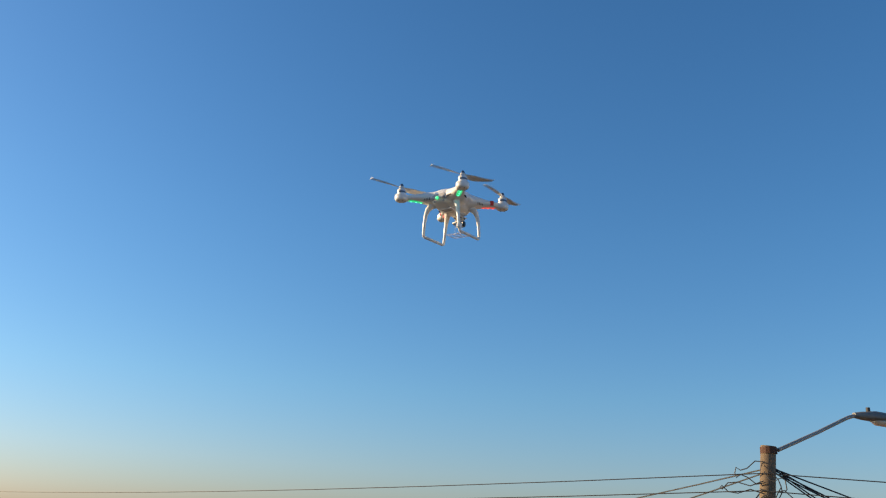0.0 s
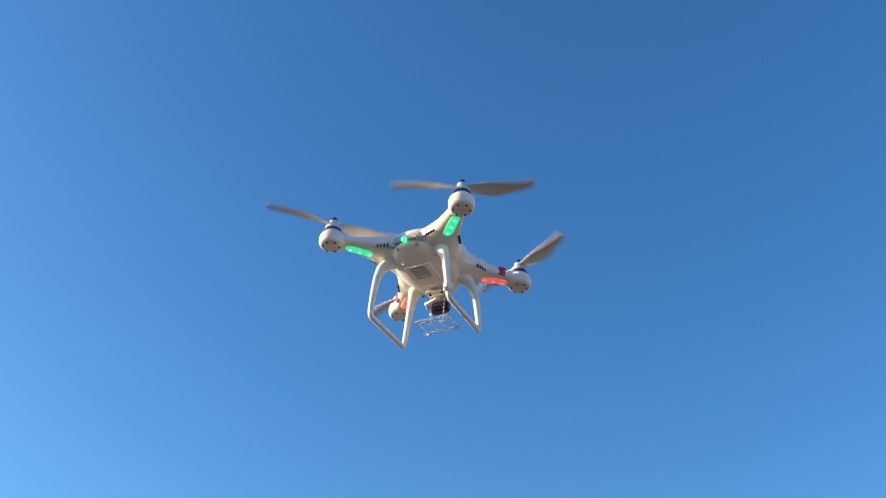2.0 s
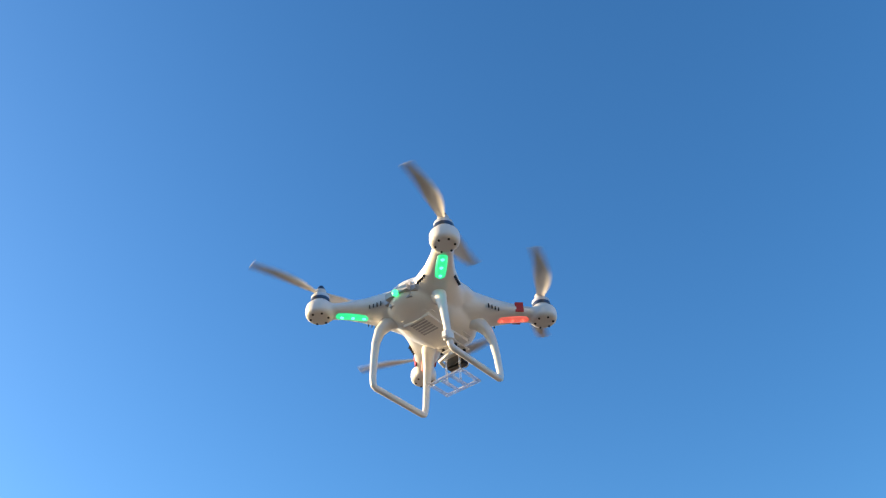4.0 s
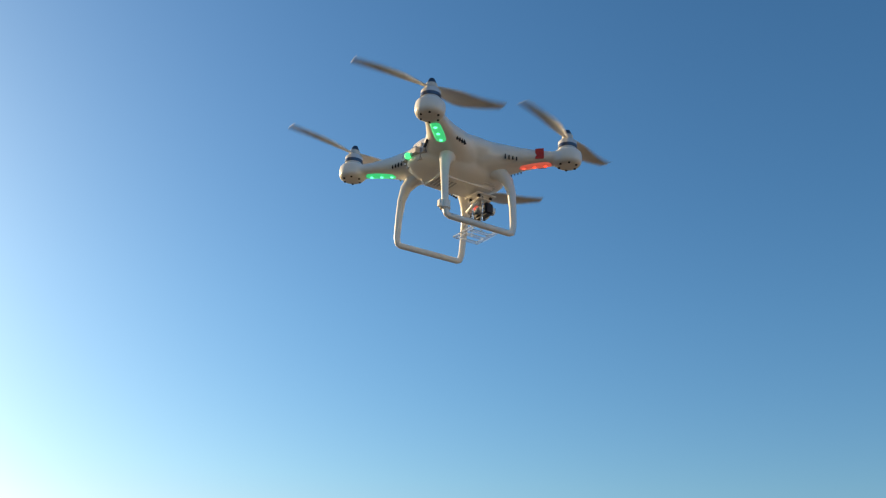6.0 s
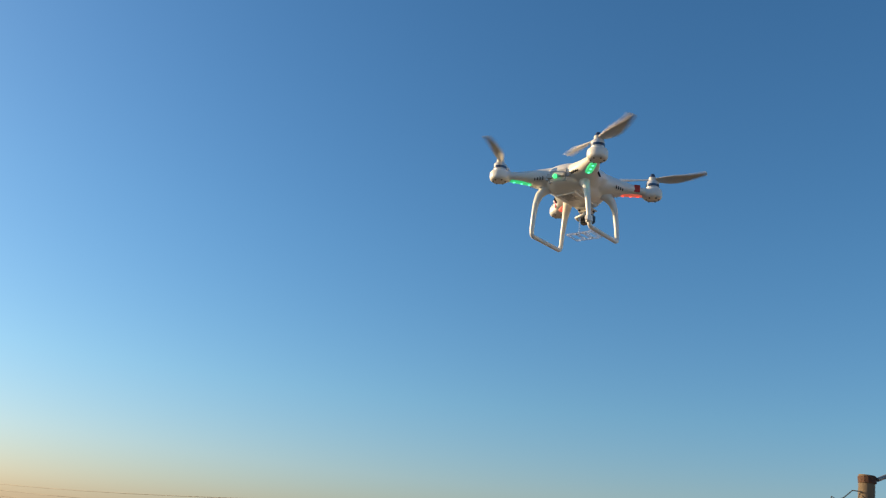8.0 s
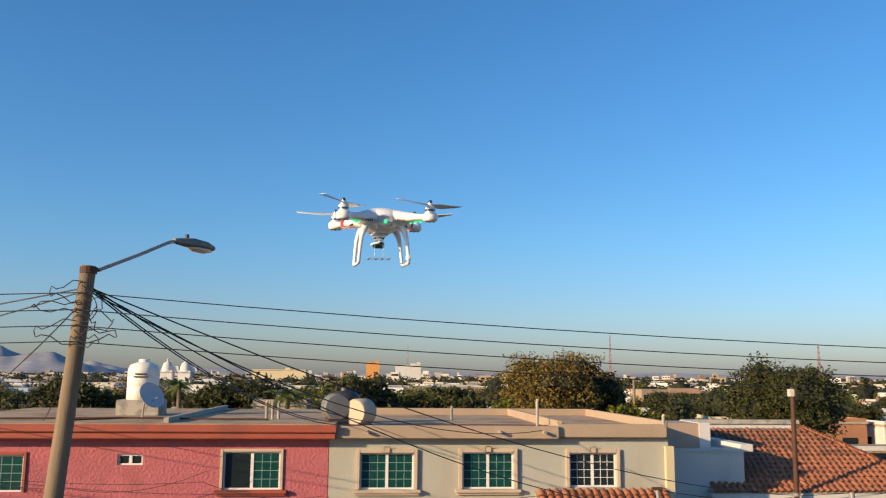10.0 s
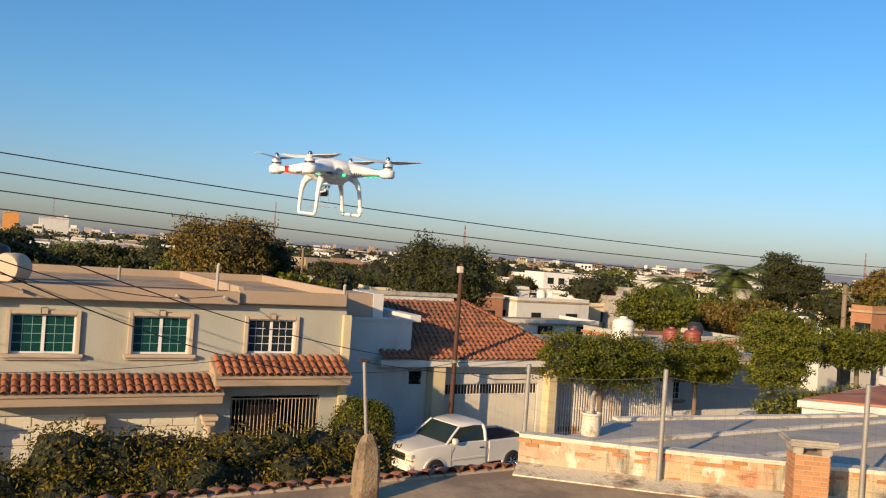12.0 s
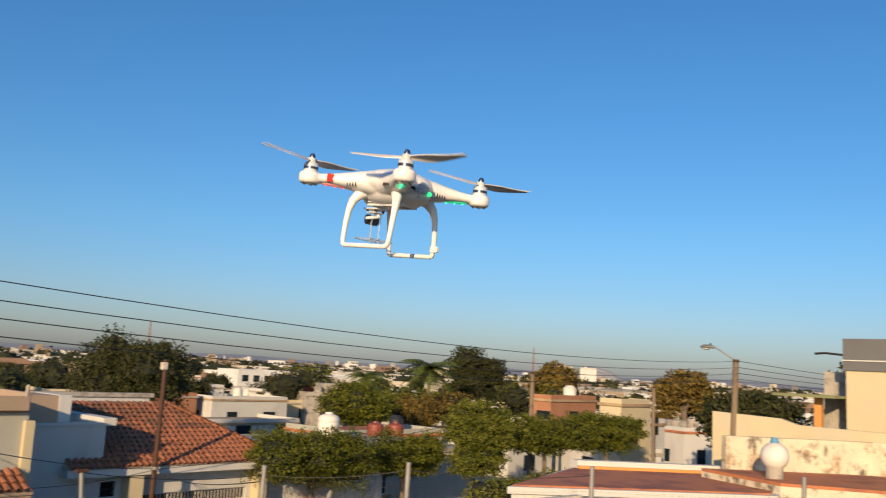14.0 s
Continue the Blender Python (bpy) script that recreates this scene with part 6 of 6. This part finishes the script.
for k in range(11500):
    r = 150 * math.exp(rf.random() * math.log(2600 / 150))
    yaw = radians(rf.uniform(-80, 78))
    x, y = -math.sin(yaw) * r, math.cos(yaw) * r - 5
    w, d, h = rf.uniform(1.8, 4.2), rf.uniform(4, 8), rf.choice([2.7, 2.9, 3.1, 4.9, 5.3]) * rf.uniform(0.9, 1.1)
    if r > 420:
        h *= 1 + (rf.random() < 0.10) * rf.uniform(0.3, 1.2) * min(1.6, r / 900) + r / 6000
    a = rf.uniform(-0.2, 0.2) - math.atan2(x, y) * 0.4
    c, s = math.cos(a), math.sin(a)
    add_box(verts, faces, x, y, w, d, 0, h, c, s)
    if r < 900:
        for j in range(3):
            px = (j - 1) * w * 0.6
            add_box(wv, wf, x + px * c + 0.05 * s, y + px * s - 0.05 * c, 0.6, 0.1, h - 2.0, h - 0.9, c, s)
me = bpy.data.meshes.new("far_town")
me.from_pydata(verts, [], faces)
me.materials.append(M_TOWN)
tagged(new("far_town", me), "crowded pale flat-roofed houses of the town", "town", kind="stuff")
me = bpy.data.meshes.new("far_windows")
me.from_pydata(wv, [], wf)
me.materials.append(M_DARKGLASS)
tagged(new("far_windows", me), "dark windows of the far town houses", "windows", kind="stuff")


def wood(name, label, count, r0, r1, leaf, size, material, seed, per=34):
    q = np.random.default_rng(seed)
    blobs = []
    for k in range(count):
        r = r0 * math.exp(q.random() * math.log(r1 / r0))
        yaw = radians(q.uniform(-80, 78))
        s = q.uniform(1.6, 3.2) * (1 + r / 1500)
        x, y = -math.sin(yaw) * r, math.cos(yaw) * r - 5
        if abs(y - 15) < 9 or (y < 36 and x < 50) or villa_view(x, y):
            continue
        hgt = q.uniform(2.4, 4.6) * (1 + r / 3500)
        blobs.append((x, y, hgt, s, s, s * 0.8))
        blobs.append((x + s * q.uniform(-0.9, 0.9), y + s * 0.5, hgt - s * 0.3, s * 0.8, s * 0.8, s * 0.7))
    tagged(part(name, leaf_mesh(name, blobs, len(blobs) * per, size, seed, 0.68), material), label, "trees", kind="stuff")


wood("town_trees", "dark green tree crowns between the houses", 115, 84, 210, 0, 0.24, M_LEAF_DARK, 71, 420)
wood("town_trees", "olive tree crowns between the houses", 85, 88, 220, 0, 0.24, M_LEAF_TREE, 72, 420)
wood("far_trees", "dark tree crowns in the far town", 2300, 165, 2200, 0, 0.8, M_LEAF_DARK, 73, 40)

# far masts, standing thin against the sky
for x, y, z in ((150.0, 520.0, 34.0), (210.0, 380.0, 24.0), (40.0, 900.0, 40.0), (455.0, 330.0, 26.0)):
    bm = bmesh.new()
    for k in range(4):
        a = math.pi / 4 + k * math.pi / 2
        cyl(bm, (x + math.cos(a), y + math.sin(a), 0), (x + 0.25 * math.cos(a), y + 0.25 * math.sin(a), z), 0.12, 0.06, 5)
    for k in range(1, 10):
        q = k / 10
        w = 1 - 0.75 * q
        for j in range(4):
            a, b = math.pi / 4 + j * math.pi / 2, math.pi / 4 + (j + 1) * math.pi / 2
            cyl(bm, (x + w * math.cos(a), y + w * math.sin(a), z * q), (x + w * math.cos(b), y + w * math.sin(b), z * (q + 0.05)), 0.06, n=4)
    tagged(part("radio_mast", bm, M_RED), "thin lattice radio mast on the skyline", "mast", "radio masts")

# flat pale grey: the haze of distance is put into the hills' colour
M_ROCK = surface("hazed_hill_rock", (0.29, 0.29, 0.30), 0.97, 0.2, 0.006, 0.03, 0.0)


def hill(x, y, rx, ry, h, seed, sharp=1.0):
    q = np.random.default_rng(seed)
    n = 40
    g = np.linspace(-1, 1, n)
    ph = q.uniform(0, 6, 8)
    vs = []
    for a in g:
        for b in g:
            d = math.hypot(a, b)
            base = max(0.0, 1 - d ** sharp)
            w = 0.10 * math.sin(7 * a + ph[0]) * math.sin(6 * b + ph[1]) + 0.05 * math.sin(15 * a + ph[2]) + 0.04 * math.sin(23 * a + 9 * b + ph[3])
            vs.append((x + a * rx, y + b * ry, -2 + h * base * (1 + w)))
    fs = [(i * n + j, (i + 1) * n + j, (i + 1) * n + j + 1, i * n + j + 1) for i in range(n - 1) for j in range(n - 1)]
    me = bpy.data.meshes.new("hill")
    me.from_pydata(vs, [], fs)
    me.shade_smooth()
    me.materials.append(M_ROCK)
    return tagged(new("hill", me), "bare hazy grey hill on the horizon", "hill", "hills")


def hill_at(az, dist, width, h, seed, sharp=0.9):
    a = radians(az)
    hill(-math.sin(a) * dist, math.cos(a) * dist, width, width, h, seed, sharp)


hill_at(29.3, 3400, 330, 122, 1)
hill_at(22.8, 3400, 300, 104, 2)
hill_at(20.6, 3300, 330, 80, 3, 1.2)
hill_at(17.6, 3500, 260, 55, 4, 1.2)
hill_at(33.0, 3600, 420, 60, 5, 1.3)
hill_at(43.0, 3400, 420, 112, 6)
hill_at(37.0, 3700, 500, 60, 7, 1.3)
hill_at(-58.0, 1500, 60, 30, 8, 1.5)
for k, (az, w, h) in enumerate(((10, 900, 34), (-5, 1100, 28), (-20, 1000, 30), (-34, 1100, 32), (-50, 1000, 38), (-66, 1000, 36))):
    hill_at(az, 4100, w, h, 20 + k, 1.5)


# ---- the quadcopter ----
M_SHELL = surface("white_gloss_plastic", (0.80, 0.79, 0.77), 0.28, 0.03, 8, 60, 0.02)
M_SHELLGREY = surface("grey_battery_plastic", (0.42, 0.42, 0.43), 0.4, 0.05, 8, 60, 0.02)
M_BLADE = surface("propeller_plastic", (0.60, 0.58, 0.55), 0.4, 0.05, 8, 60, 0.0)
M_MOTOR = surface("motor_metal", (0.70, 0.70, 0.70), 0.42, 0.06, 40, 200, 0.0, metal=0.25)
M_NUT = surface("dark_spinner_metal", (0.10, 0.12, 0.16), 0.3, 0.1, 40, 200, 0.0, metal=0.8)
M_VENT = surface("black_vent", (0.02, 0.02, 0.02), 0.7, 0.1, bump=0)
M_REDMARK = surface("red_sticker", (0.55, 0.02, 0.015), 0.4, 0.05, bump=0)
M_GREENLENS = glowing("green_light_lens", (0.02, 0.9, 0.35), 0.35, (0.05, 0.55, 0.28))
M_GREENDOT = glowing("green_diode", (0.05, 1.0, 0.45), 1.6, (0.1, 0.7, 0.3))
M_REDLENS = glowing("red_light_lens", (1.0, 0.12, 0.08), 0.25, (0.75, 0.38, 0.34))
M_REDDOT = glowing("red_diode", (1.0, 0.06, 0.04), 1.5, (0.7, 0.1, 0.1))
M_ACRYLIC = clear("clear_acrylic", (0.93, 0.94, 0.95), 0.05, 0.85)
M_CAMBLACK = surface("camera_black", (0.015, 0.015, 0.017), 0.3, 0.1, bump=0)


def blade_mesh():
    """A two-bladed propeller with twist and a tapering, curved plan."""
    bm = bmesh.new()
    for turn in (0, 1):
        rot = Matrix.Rotation(math.pi * turn, 4, "Z")
        rows = []
        for s in range(11):
            q = s / 10
            r = 0.006 + 0.113 * q
            chord = 0.010 + 0.017 * math.sin(min(1, q * 2.2) * math.pi / 2) - 0.016 * max(0, q - 0.35) ** 1.3 / 0.57
            chord = max(chord, 0.005)
            tw = radians(26 - 19 * q)
            sweep = 0.006 * math.sin(q * math.pi)
            row = []
            for j in range(6):
                u = j / 5 - 0.45
                camber = 0.0022 * (1 - (2 * (j / 5) - 1) ** 2)
                y, z = u * chord * math.cos(tw) + sweep, -u * chord * math.sin(tw) + camber + 0.006 * q * q
                row.append(Vector((r, y, z)))
            rows.append(row)
        top = [[bm.verts.new(rot @ (v + Vector((0, 0, 0.0008)))) for v in row] for row in rows]
        low = [[bm.verts.new(rot @ (v - Vector((0, 0, 0.0008)))) for v in row] for row in rows]
        for a in range(10):
            for j in range(5):
                bm.faces.new((top[a][j], top[a + 1][j], top[a + 1][j + 1], top[a][j + 1]))
                bm.faces.new((low[a][j], low[a][j + 1], low[a + 1][j + 1], low[a + 1][j]))
            for j, flip in ((0, 0), (5, 1)):
                q = (top[a][j], low[a][j], low[a + 1][j], top[a + 1][j])
                bm.faces.new(q[::-1] if flip else q)
        bm.faces.new([*top[10], *low[10][::-1]])
    cyl(bm, (0, 0, -0.004), (0, 0, 0.005), 0.0085, n=16)
    return mesh_of(bm, "propeller", 40)


def quadcopter():
    d = thing("quadcopter", "white camera quadcopter hovering with green and red lights", "drone")
    bm = bmesh.new()
    ball(bm, (0, 0, 0.004), 1.0, 28, (0.080, 0.074, 0.032))
    ball(bm, (0, 0, -0.016), 1.0, 28, (0.086, 0.054, 0.026))
    for sx in (1, -1):
        for sy in (1, -1):
            way = Vector((sx, sy, 0)).normalized()
            side = Vector((-way.y, way.x, 0))
            st = [(way * r + Vector((0, 0, z)), side, w, hi, lo) for r, z, w, hi, lo in ((0.0, 0.0, 0.056, 0.031, 0.030), (0.045, 0.0, 0.047, 0.029, 0.027), (0.075, 0.0, 0.034, 0.023, 0.020), (0.105, -0.001, 0.0235, 0.017, 0.014), (0.135, -0.002, 0.0175, 0.012, 0.010), (0.165, -0.003, 0.0145, 0.009, 0.009), (0.175, -0.003, 0.013, 0.008, 0.008))]
            hull(bm, st)
            c = way * 0.175
            lathe(bm, [(0, -0.0165), (0.017, -0.0165), (0.0215, -0.012), (0.0225, -0.003), (0.0215, 0.005), (0.018, 0.008), (0, 0.008)], 24, c)
    body = part("body_shell", bm, M_SHELL, d, smooth=180)
    mod = body.modifiers.new("blend", "REMESH")
    mod.mode, mod.voxel_size, mod.use_smooth_shade = "VOXEL", 0.0024, True
    sm = body.modifiers.new("round", "SMOOTH")
    sm.factor, sm.iterations = 0.5, 7
    # battery in the tail
    bm = boxed(-0.088, -0.02, -0.030, 0.030, -0.024, 0.004, 0.009)
    part("battery", bm, M_SHELLGREY, d, "grey battery pack", smooth=40)
    part("belly_plate", boxed(-0.050, 0.060, -0.031, 0.031, -0.041, -0.028, 0.007), M_SHELL, d, smooth=40)
    bm = bmesh.new()
    for k in range(6):
        box(bm, -0.040 + k * 0.006, -0.037 + k * 0.006, -0.014, 0.014, -0.0418, -0.0409)
    part("belly_vent", bm, M_SHELLGREY, d)
    part("status_light", ball(bmesh.new(), (-0.0895, 0, -0.014), 0.0052, 14), glowing("status_diode", (0.02, 1.0, 0.30), 0.8, (0.1, 0.6, 0.3)), d)
    prop = blade_mesh()
    prop.materials.append(M_BLADE)
    rotors = []
    for sx in (1, -1):
        for sy in (1, -1):
            way = Vector((sx, sy, 0)).normalized()
            side = Vector((-way.y, way.x, 0))
            c = way * 0.175
            motor = part("motor", lathe(bmesh.new(), [(0.0, 0.007), (0.0145, 0.007), (0.0145, 0.012), (0.0135, 0.0125), (0.0135, 0.015), (0.0145, 0.0155), (0.0145, 0.024), (0.012, 0.027), (0, 0.027)], 24, c), M_MOTOR, d, smooth=40)
            part("winding_band", lathe(bmesh.new(), [(0.0136, 0.0135), (0.0149, 0.0135), (0.0149, 0.0185), (0.0136, 0.0185), (0.0136, 0.0135)], 24, c), M_NUT, motor, "dark band of windings", smooth=40)
            part("spinner", lathe(bmesh.new(), [(0.0, 0.036), (0.0062, 0.036), (0.0062, 0.041), (0.004, 0.0455), (0.0, 0.047)], 16, c), M_NUT, motor, smooth=40)
            bm = bmesh.new()
            for k in range(6):
                a = k * math.pi / 3
                cyl(bm, c + Vector((0.014 * math.cos(a), 0.014 * math.sin(a), -0.0175)), c + Vector((0.014 * math.cos(a), 0.014 * math.sin(a), -0.0150)), 0.0018, n=8)
            part("pod_screw", bm, M_VENT, d)
            rot = part("propeller", prop, None, d)
            rot.location = c + Vector((0, 0, 0.0315))
            rotors.append((rot, sx * sy, ("F" if sx > 0 else "R") + ("L" if sy > 0 else "R")))
            green = sx < 0
            # light strip under the arm
            bm = bmesh.new()
            st = [(way * r + Vector((0, 0, z)), side, w, 0.006, 0.0052) for r, z, w in ((0.100, -0.0105, 0.006), (0.104, -0.0110, 0.0098), (0.125, -0.0098, 0.0092), (0.146, -0.0088, 0.0080), (0.150, -0.0086, 0.005))]
            hull(bm, st, 14)
            strip = part("light_strip", bm, M_GREENLENS if green else M_REDLENS, d, "green light strip" if green else "red light strip", smooth=60)
            for r in (0.107, 0.124, 0.141):
                part("diode", ball(bmesh.new(), way * r + Vector((0, 0, -0.0138 + (r - 0.107) * 0.05)), 0.0036, 10), M_GREENDOT if green else M_REDDOT, strip, smooth=180)
            # cooling slits on both flanks
            for sd in (1, -1):
                for k in range(4):
                    r = 0.083 + 0.0055 * k
                    p = way * r + side * sd * (0.0300 - 0.0026 * k) + Vector((0, 0, -0.008))
                    slit = part("vent_slit", boxed(-0.0008, 0.0008, -0.0018, 0.0018, -0.0042, 0.0042), M_VENT, d)
                    slit.matrix_basis = Matrix.Translation(p) @ Matrix.Rotation(math.atan2(way.y, way.x), 4, "Z") @ pose(0, 0, 0, 20 * sd, 0, 0)
            if not green:
                for sd in (1, -1):
                    bm = boxed(-0.0065, 0.0065, -0.0012, 0.0012, -0.0075, 0.0085)
                    st = part("red_marker", bm, M_REDMARK, d, "red arm sticker")
                    st.matrix_basis = Matrix.Translation(way * 0.134 + side * sd * 0.0172 + Vector((0, 0, -0.001))) @ Matrix.Rotation(math.atan2(way.y, way.x), 4, "Z") @ pose(0, 0, 0, -8 * sd, 0, 0)
    # landing gear: two hoops
    for sy in (1, -1):
        gear = new("landing_gear")
        gear.parent = d
        for sx in (1, -1):
            bm = bmesh.new()
            tube(bm, [(sx * 0.040, sy * 0.040, -0.016), (sx * 0.050, sy * 0.052, -0.024), (sx * 0.0575, sy * 0.060, -0.038), (sx * 0.0605, sy * 0.0655, -0.058), (sx * 0.061, sy * 0.069, -0.085), (sx * 0.0605, sy * 0.072, -0.118), (sx * 0.058, sy * 0.0728, -0.1275)], [0.013, 0.0115, 0.0088, 0.0066, 0.0056, 0.0050, 0.0048], 12)
            part("leg", bm, M_SHELL, gear, smooth=60)
        part("skid", tube(bmesh.new(), [(-0.0592, sy * 0.0726, -0.1240), (-0.0575, sy * 0.073, -0.1285), (-0.053, sy * 0.073, -0.1305), (0.053, sy * 0.073, -0.1305), (0.0575, sy * 0.073, -0.1285), (0.0592, sy * 0.0726, -0.1240)], 0.0048, 12), M_SHELL, gear, smooth=60)
        if sy < 0:
            bm = cyl(bmesh.new(), (-0.0606, -0.0712, -0.109), (-0.0603, -0.0722, -0.121), 0.0078, n=14)
            box(bm, -0.072, -0.062, -0.076, -0.068, -0.120, -0.109, 0.001)
            part("clamp", bm, M_SHELL, gear, smooth=40)
        else:
            part("cable", tube(bmesh.new(), [(-0.052, 0.052, -0.03), (-0.064, 0.062, -0.06), (-0.064, 0.068, -0.09)], 0.0014, 6), M_VENT, gear)
    # camera on its gimbal, under the nose
    g = new("gimbal")
    g.parent = d
    bm = boxed(0.028, 0.066, -0.018, 0.018, -0.047, -0.0445, 0.001)
    box(bm, 0.034, 0.060, -0.014, 0.014, -0.054, -0.0518, 0.001)
    part("damper_plate", bm, M_SHELL, g)
    for x in (0.036, 0.058):
        for y in (-0.012, 0.012):
            part("rubber_damper", ball(bmesh.new(), (x, y, -0.0493), 0.0030, 10), M_VENT, g, smooth=180)
    part("gimbal_arm", tube(bmesh.new(), [(0.044, 0.0, -0.053), (0.034, 0.0, -0.062), (0.036, 0.020, -0.066), (0.050, 0.022, -0.067)], 0.0032, 8), M_SHELL, g, smooth=60)
    bm = boxed(0.046, 0.062, -0.017, 0.017, -0.078, -0.058, 0.003)
    camera_box = part("camera_box", bm, M_CAMBLACK, g, "small black camera", smooth=40)
    part("lens", cyl(bmesh.new(), (0.062, -0.006, -0.067), (0.068, -0.006, -0.067), 0.0065, n=16), M_MOTOR, camera_box, smooth=40)
    # clear guard hanging below the camera
    tray = new("guard_tray")
    tray.parent = d
    for y in (-0.013, 0.013):
        part("hanger", cyl(bmesh.new(), (0.042, y, -0.050), (0.042, y, -0.1085), 0.0017, n=8), M_ACRYLIC, tray)
    bm = bmesh.new()
    for a in ((0.018, 0.024, -0.033, 0.033), (0.060, 0.066, -0.033, 0.033), (0.024, 0.060, -0.033, -0.027), (0.024, 0.060, 0.027, 0.033), (0.024, 0.060, -0.012, -0.006), (0.024, 0.060, 0.006, 0.012)):
        box(bm, a[0], a[1], a[2], a[3], -0.1120, -0.1085, 0.0008)
    part("guard_frame", bm, M_ACRYLIC, tray, "clear acrylic frame")
    return d, rotors


DRONE, ROTORS = quadcopter()


def motions():
    walk(DRONE, [(t, pose(*v)) for t, *v in FLIGHT])
    for rot, sense, name in ROTORS:
        at = rot.location.copy()
        aims = BLADES[name]
        angles, spin, k = [], float(aims[0][1]), 0
        for t, goal in [*aims, (14.0, None)]:
            n = frame(t) - 1 - k
            if n <= 0:
                if k == 0:
                    spin = float(goal)
                continue
            turn = sense * 76.0 * n
            if goal is not None:
                turn += (goal - spin - turn + 90) % 180 - 90
            angles += [spin + turn * i / n for i in range(n)]
            spin, k = spin + turn, k + n
        angles.append(spin)
        walk(rot, [(i / FPS, Matrix.Translation(at) @ Matrix.Rotation(radians(a), 4, "Z")) for i, a in enumerate(angles)])


# where each rotor's blades point (seconds, degrees about the motor), half turns alike
BLADES = {
    "FL": [(12.5, 10), (13, 24), (14, 84)],
    "FR": [(0.5, 2), (1, 8), (2.5, 178), (3, 176), (5.5, 172), (6, 18), (6.5, 136), (7, 26), (9.5, 134)],
    "RL": [(0, 160), (0.5, 170), (1, 168), (1.5, 84), (2, 136), (2.5, 142), (3, 136), (5.5, 118), (6, 6), (6.5, 166), (7, 118), (9.5, 56), (10, 146), (10.5, 48), (11, 126), (12, 16), (12.5, 108), (13, 16), (13.5, 26), (14, 10)],
    "RR": [(0, 156), (0.5, 66), (1, 150), (1.5, 120), (2, 112), (2.5, 90), (3, 104), (5.5, 150), (6, 174), (6.5, 122), (7, 142), (9.5, 34), (10, 118), (10.5, 2), (11, 116), (11.5, 132), (12, 92), (12.5, 88), (13, 172), (13.5, 92), (14, 64)],
}

FLIGHT = [
    (0, -1.145, -4.333, 8.405, 0.5, -3.3, 94.3),
    (0.5, -0.926, -4.533, 8.324, -2.0, -4.6, 95.1),
    (1, -0.554, -4.784, 8.225, -1.2, -7.0, 95.1),
    (1.5, -0.276, -5.099, 8.147, 0.6, -2.1, 95.9),
    (2, -0.081, -5.390, 8.234, 0.9, -1.5, 94.2),
    (2.5, -0.011, -5.472, 8.259, 1.6, -1.0, 92.5),
    (3, 0.017, -5.536, 8.240, 0.3, -2.1, 95.4),
    (4.25, -0.173, -5.681, 8.138, 1.2, -1.5, 94.3),
    (5.5, -0.319, -5.874, 8.042, 2.2, -0.9, 93.3),
    (6, -0.471, -5.857, 8.005, 2.3, -1.4, 93.5),
    (6.5, -0.572, -5.785, 8.110, 2.4, -0.7, 92.4),
    (7, -0.558, -5.563, 8.167, 2.0, -1.7, 93.5),
    (8.25, -0.425, -4.884, 8.070, 0.3, -1.6, 95.0),
    (9.5, 0.225, -4.263, 7.796, -1.3, -1.5, 96.5),
    (10, 0.264, -3.601, 7.789, -1.3, -2.8, 97.5),
    (10.5, 0.411, -3.363, 7.711, -2.0, -2.0, 96.1),
    (11, 0.546, -2.939, 7.666, -2.4, -4.4, 97.4),
    (11.5, 0.616, -2.753, 7.593, -3.5, -4.5, 97.8),
    (12, 0.555, -2.709, 7.570, -2.7, -2.6, 95.6),
    (12.5, 0.371, -2.854, 7.575, -0.9, -1.4, 93.6),
    (13, 0.471, -2.650, 7.544, -0.9, -2.8, 96.2),
    (13.5, 0.532, -2.663, 7.606, -1.9, -1.9, 94.8),
    (14, 0.587, -2.973, 7.570, -0.0, -4.6, 96.1),
]

motions()
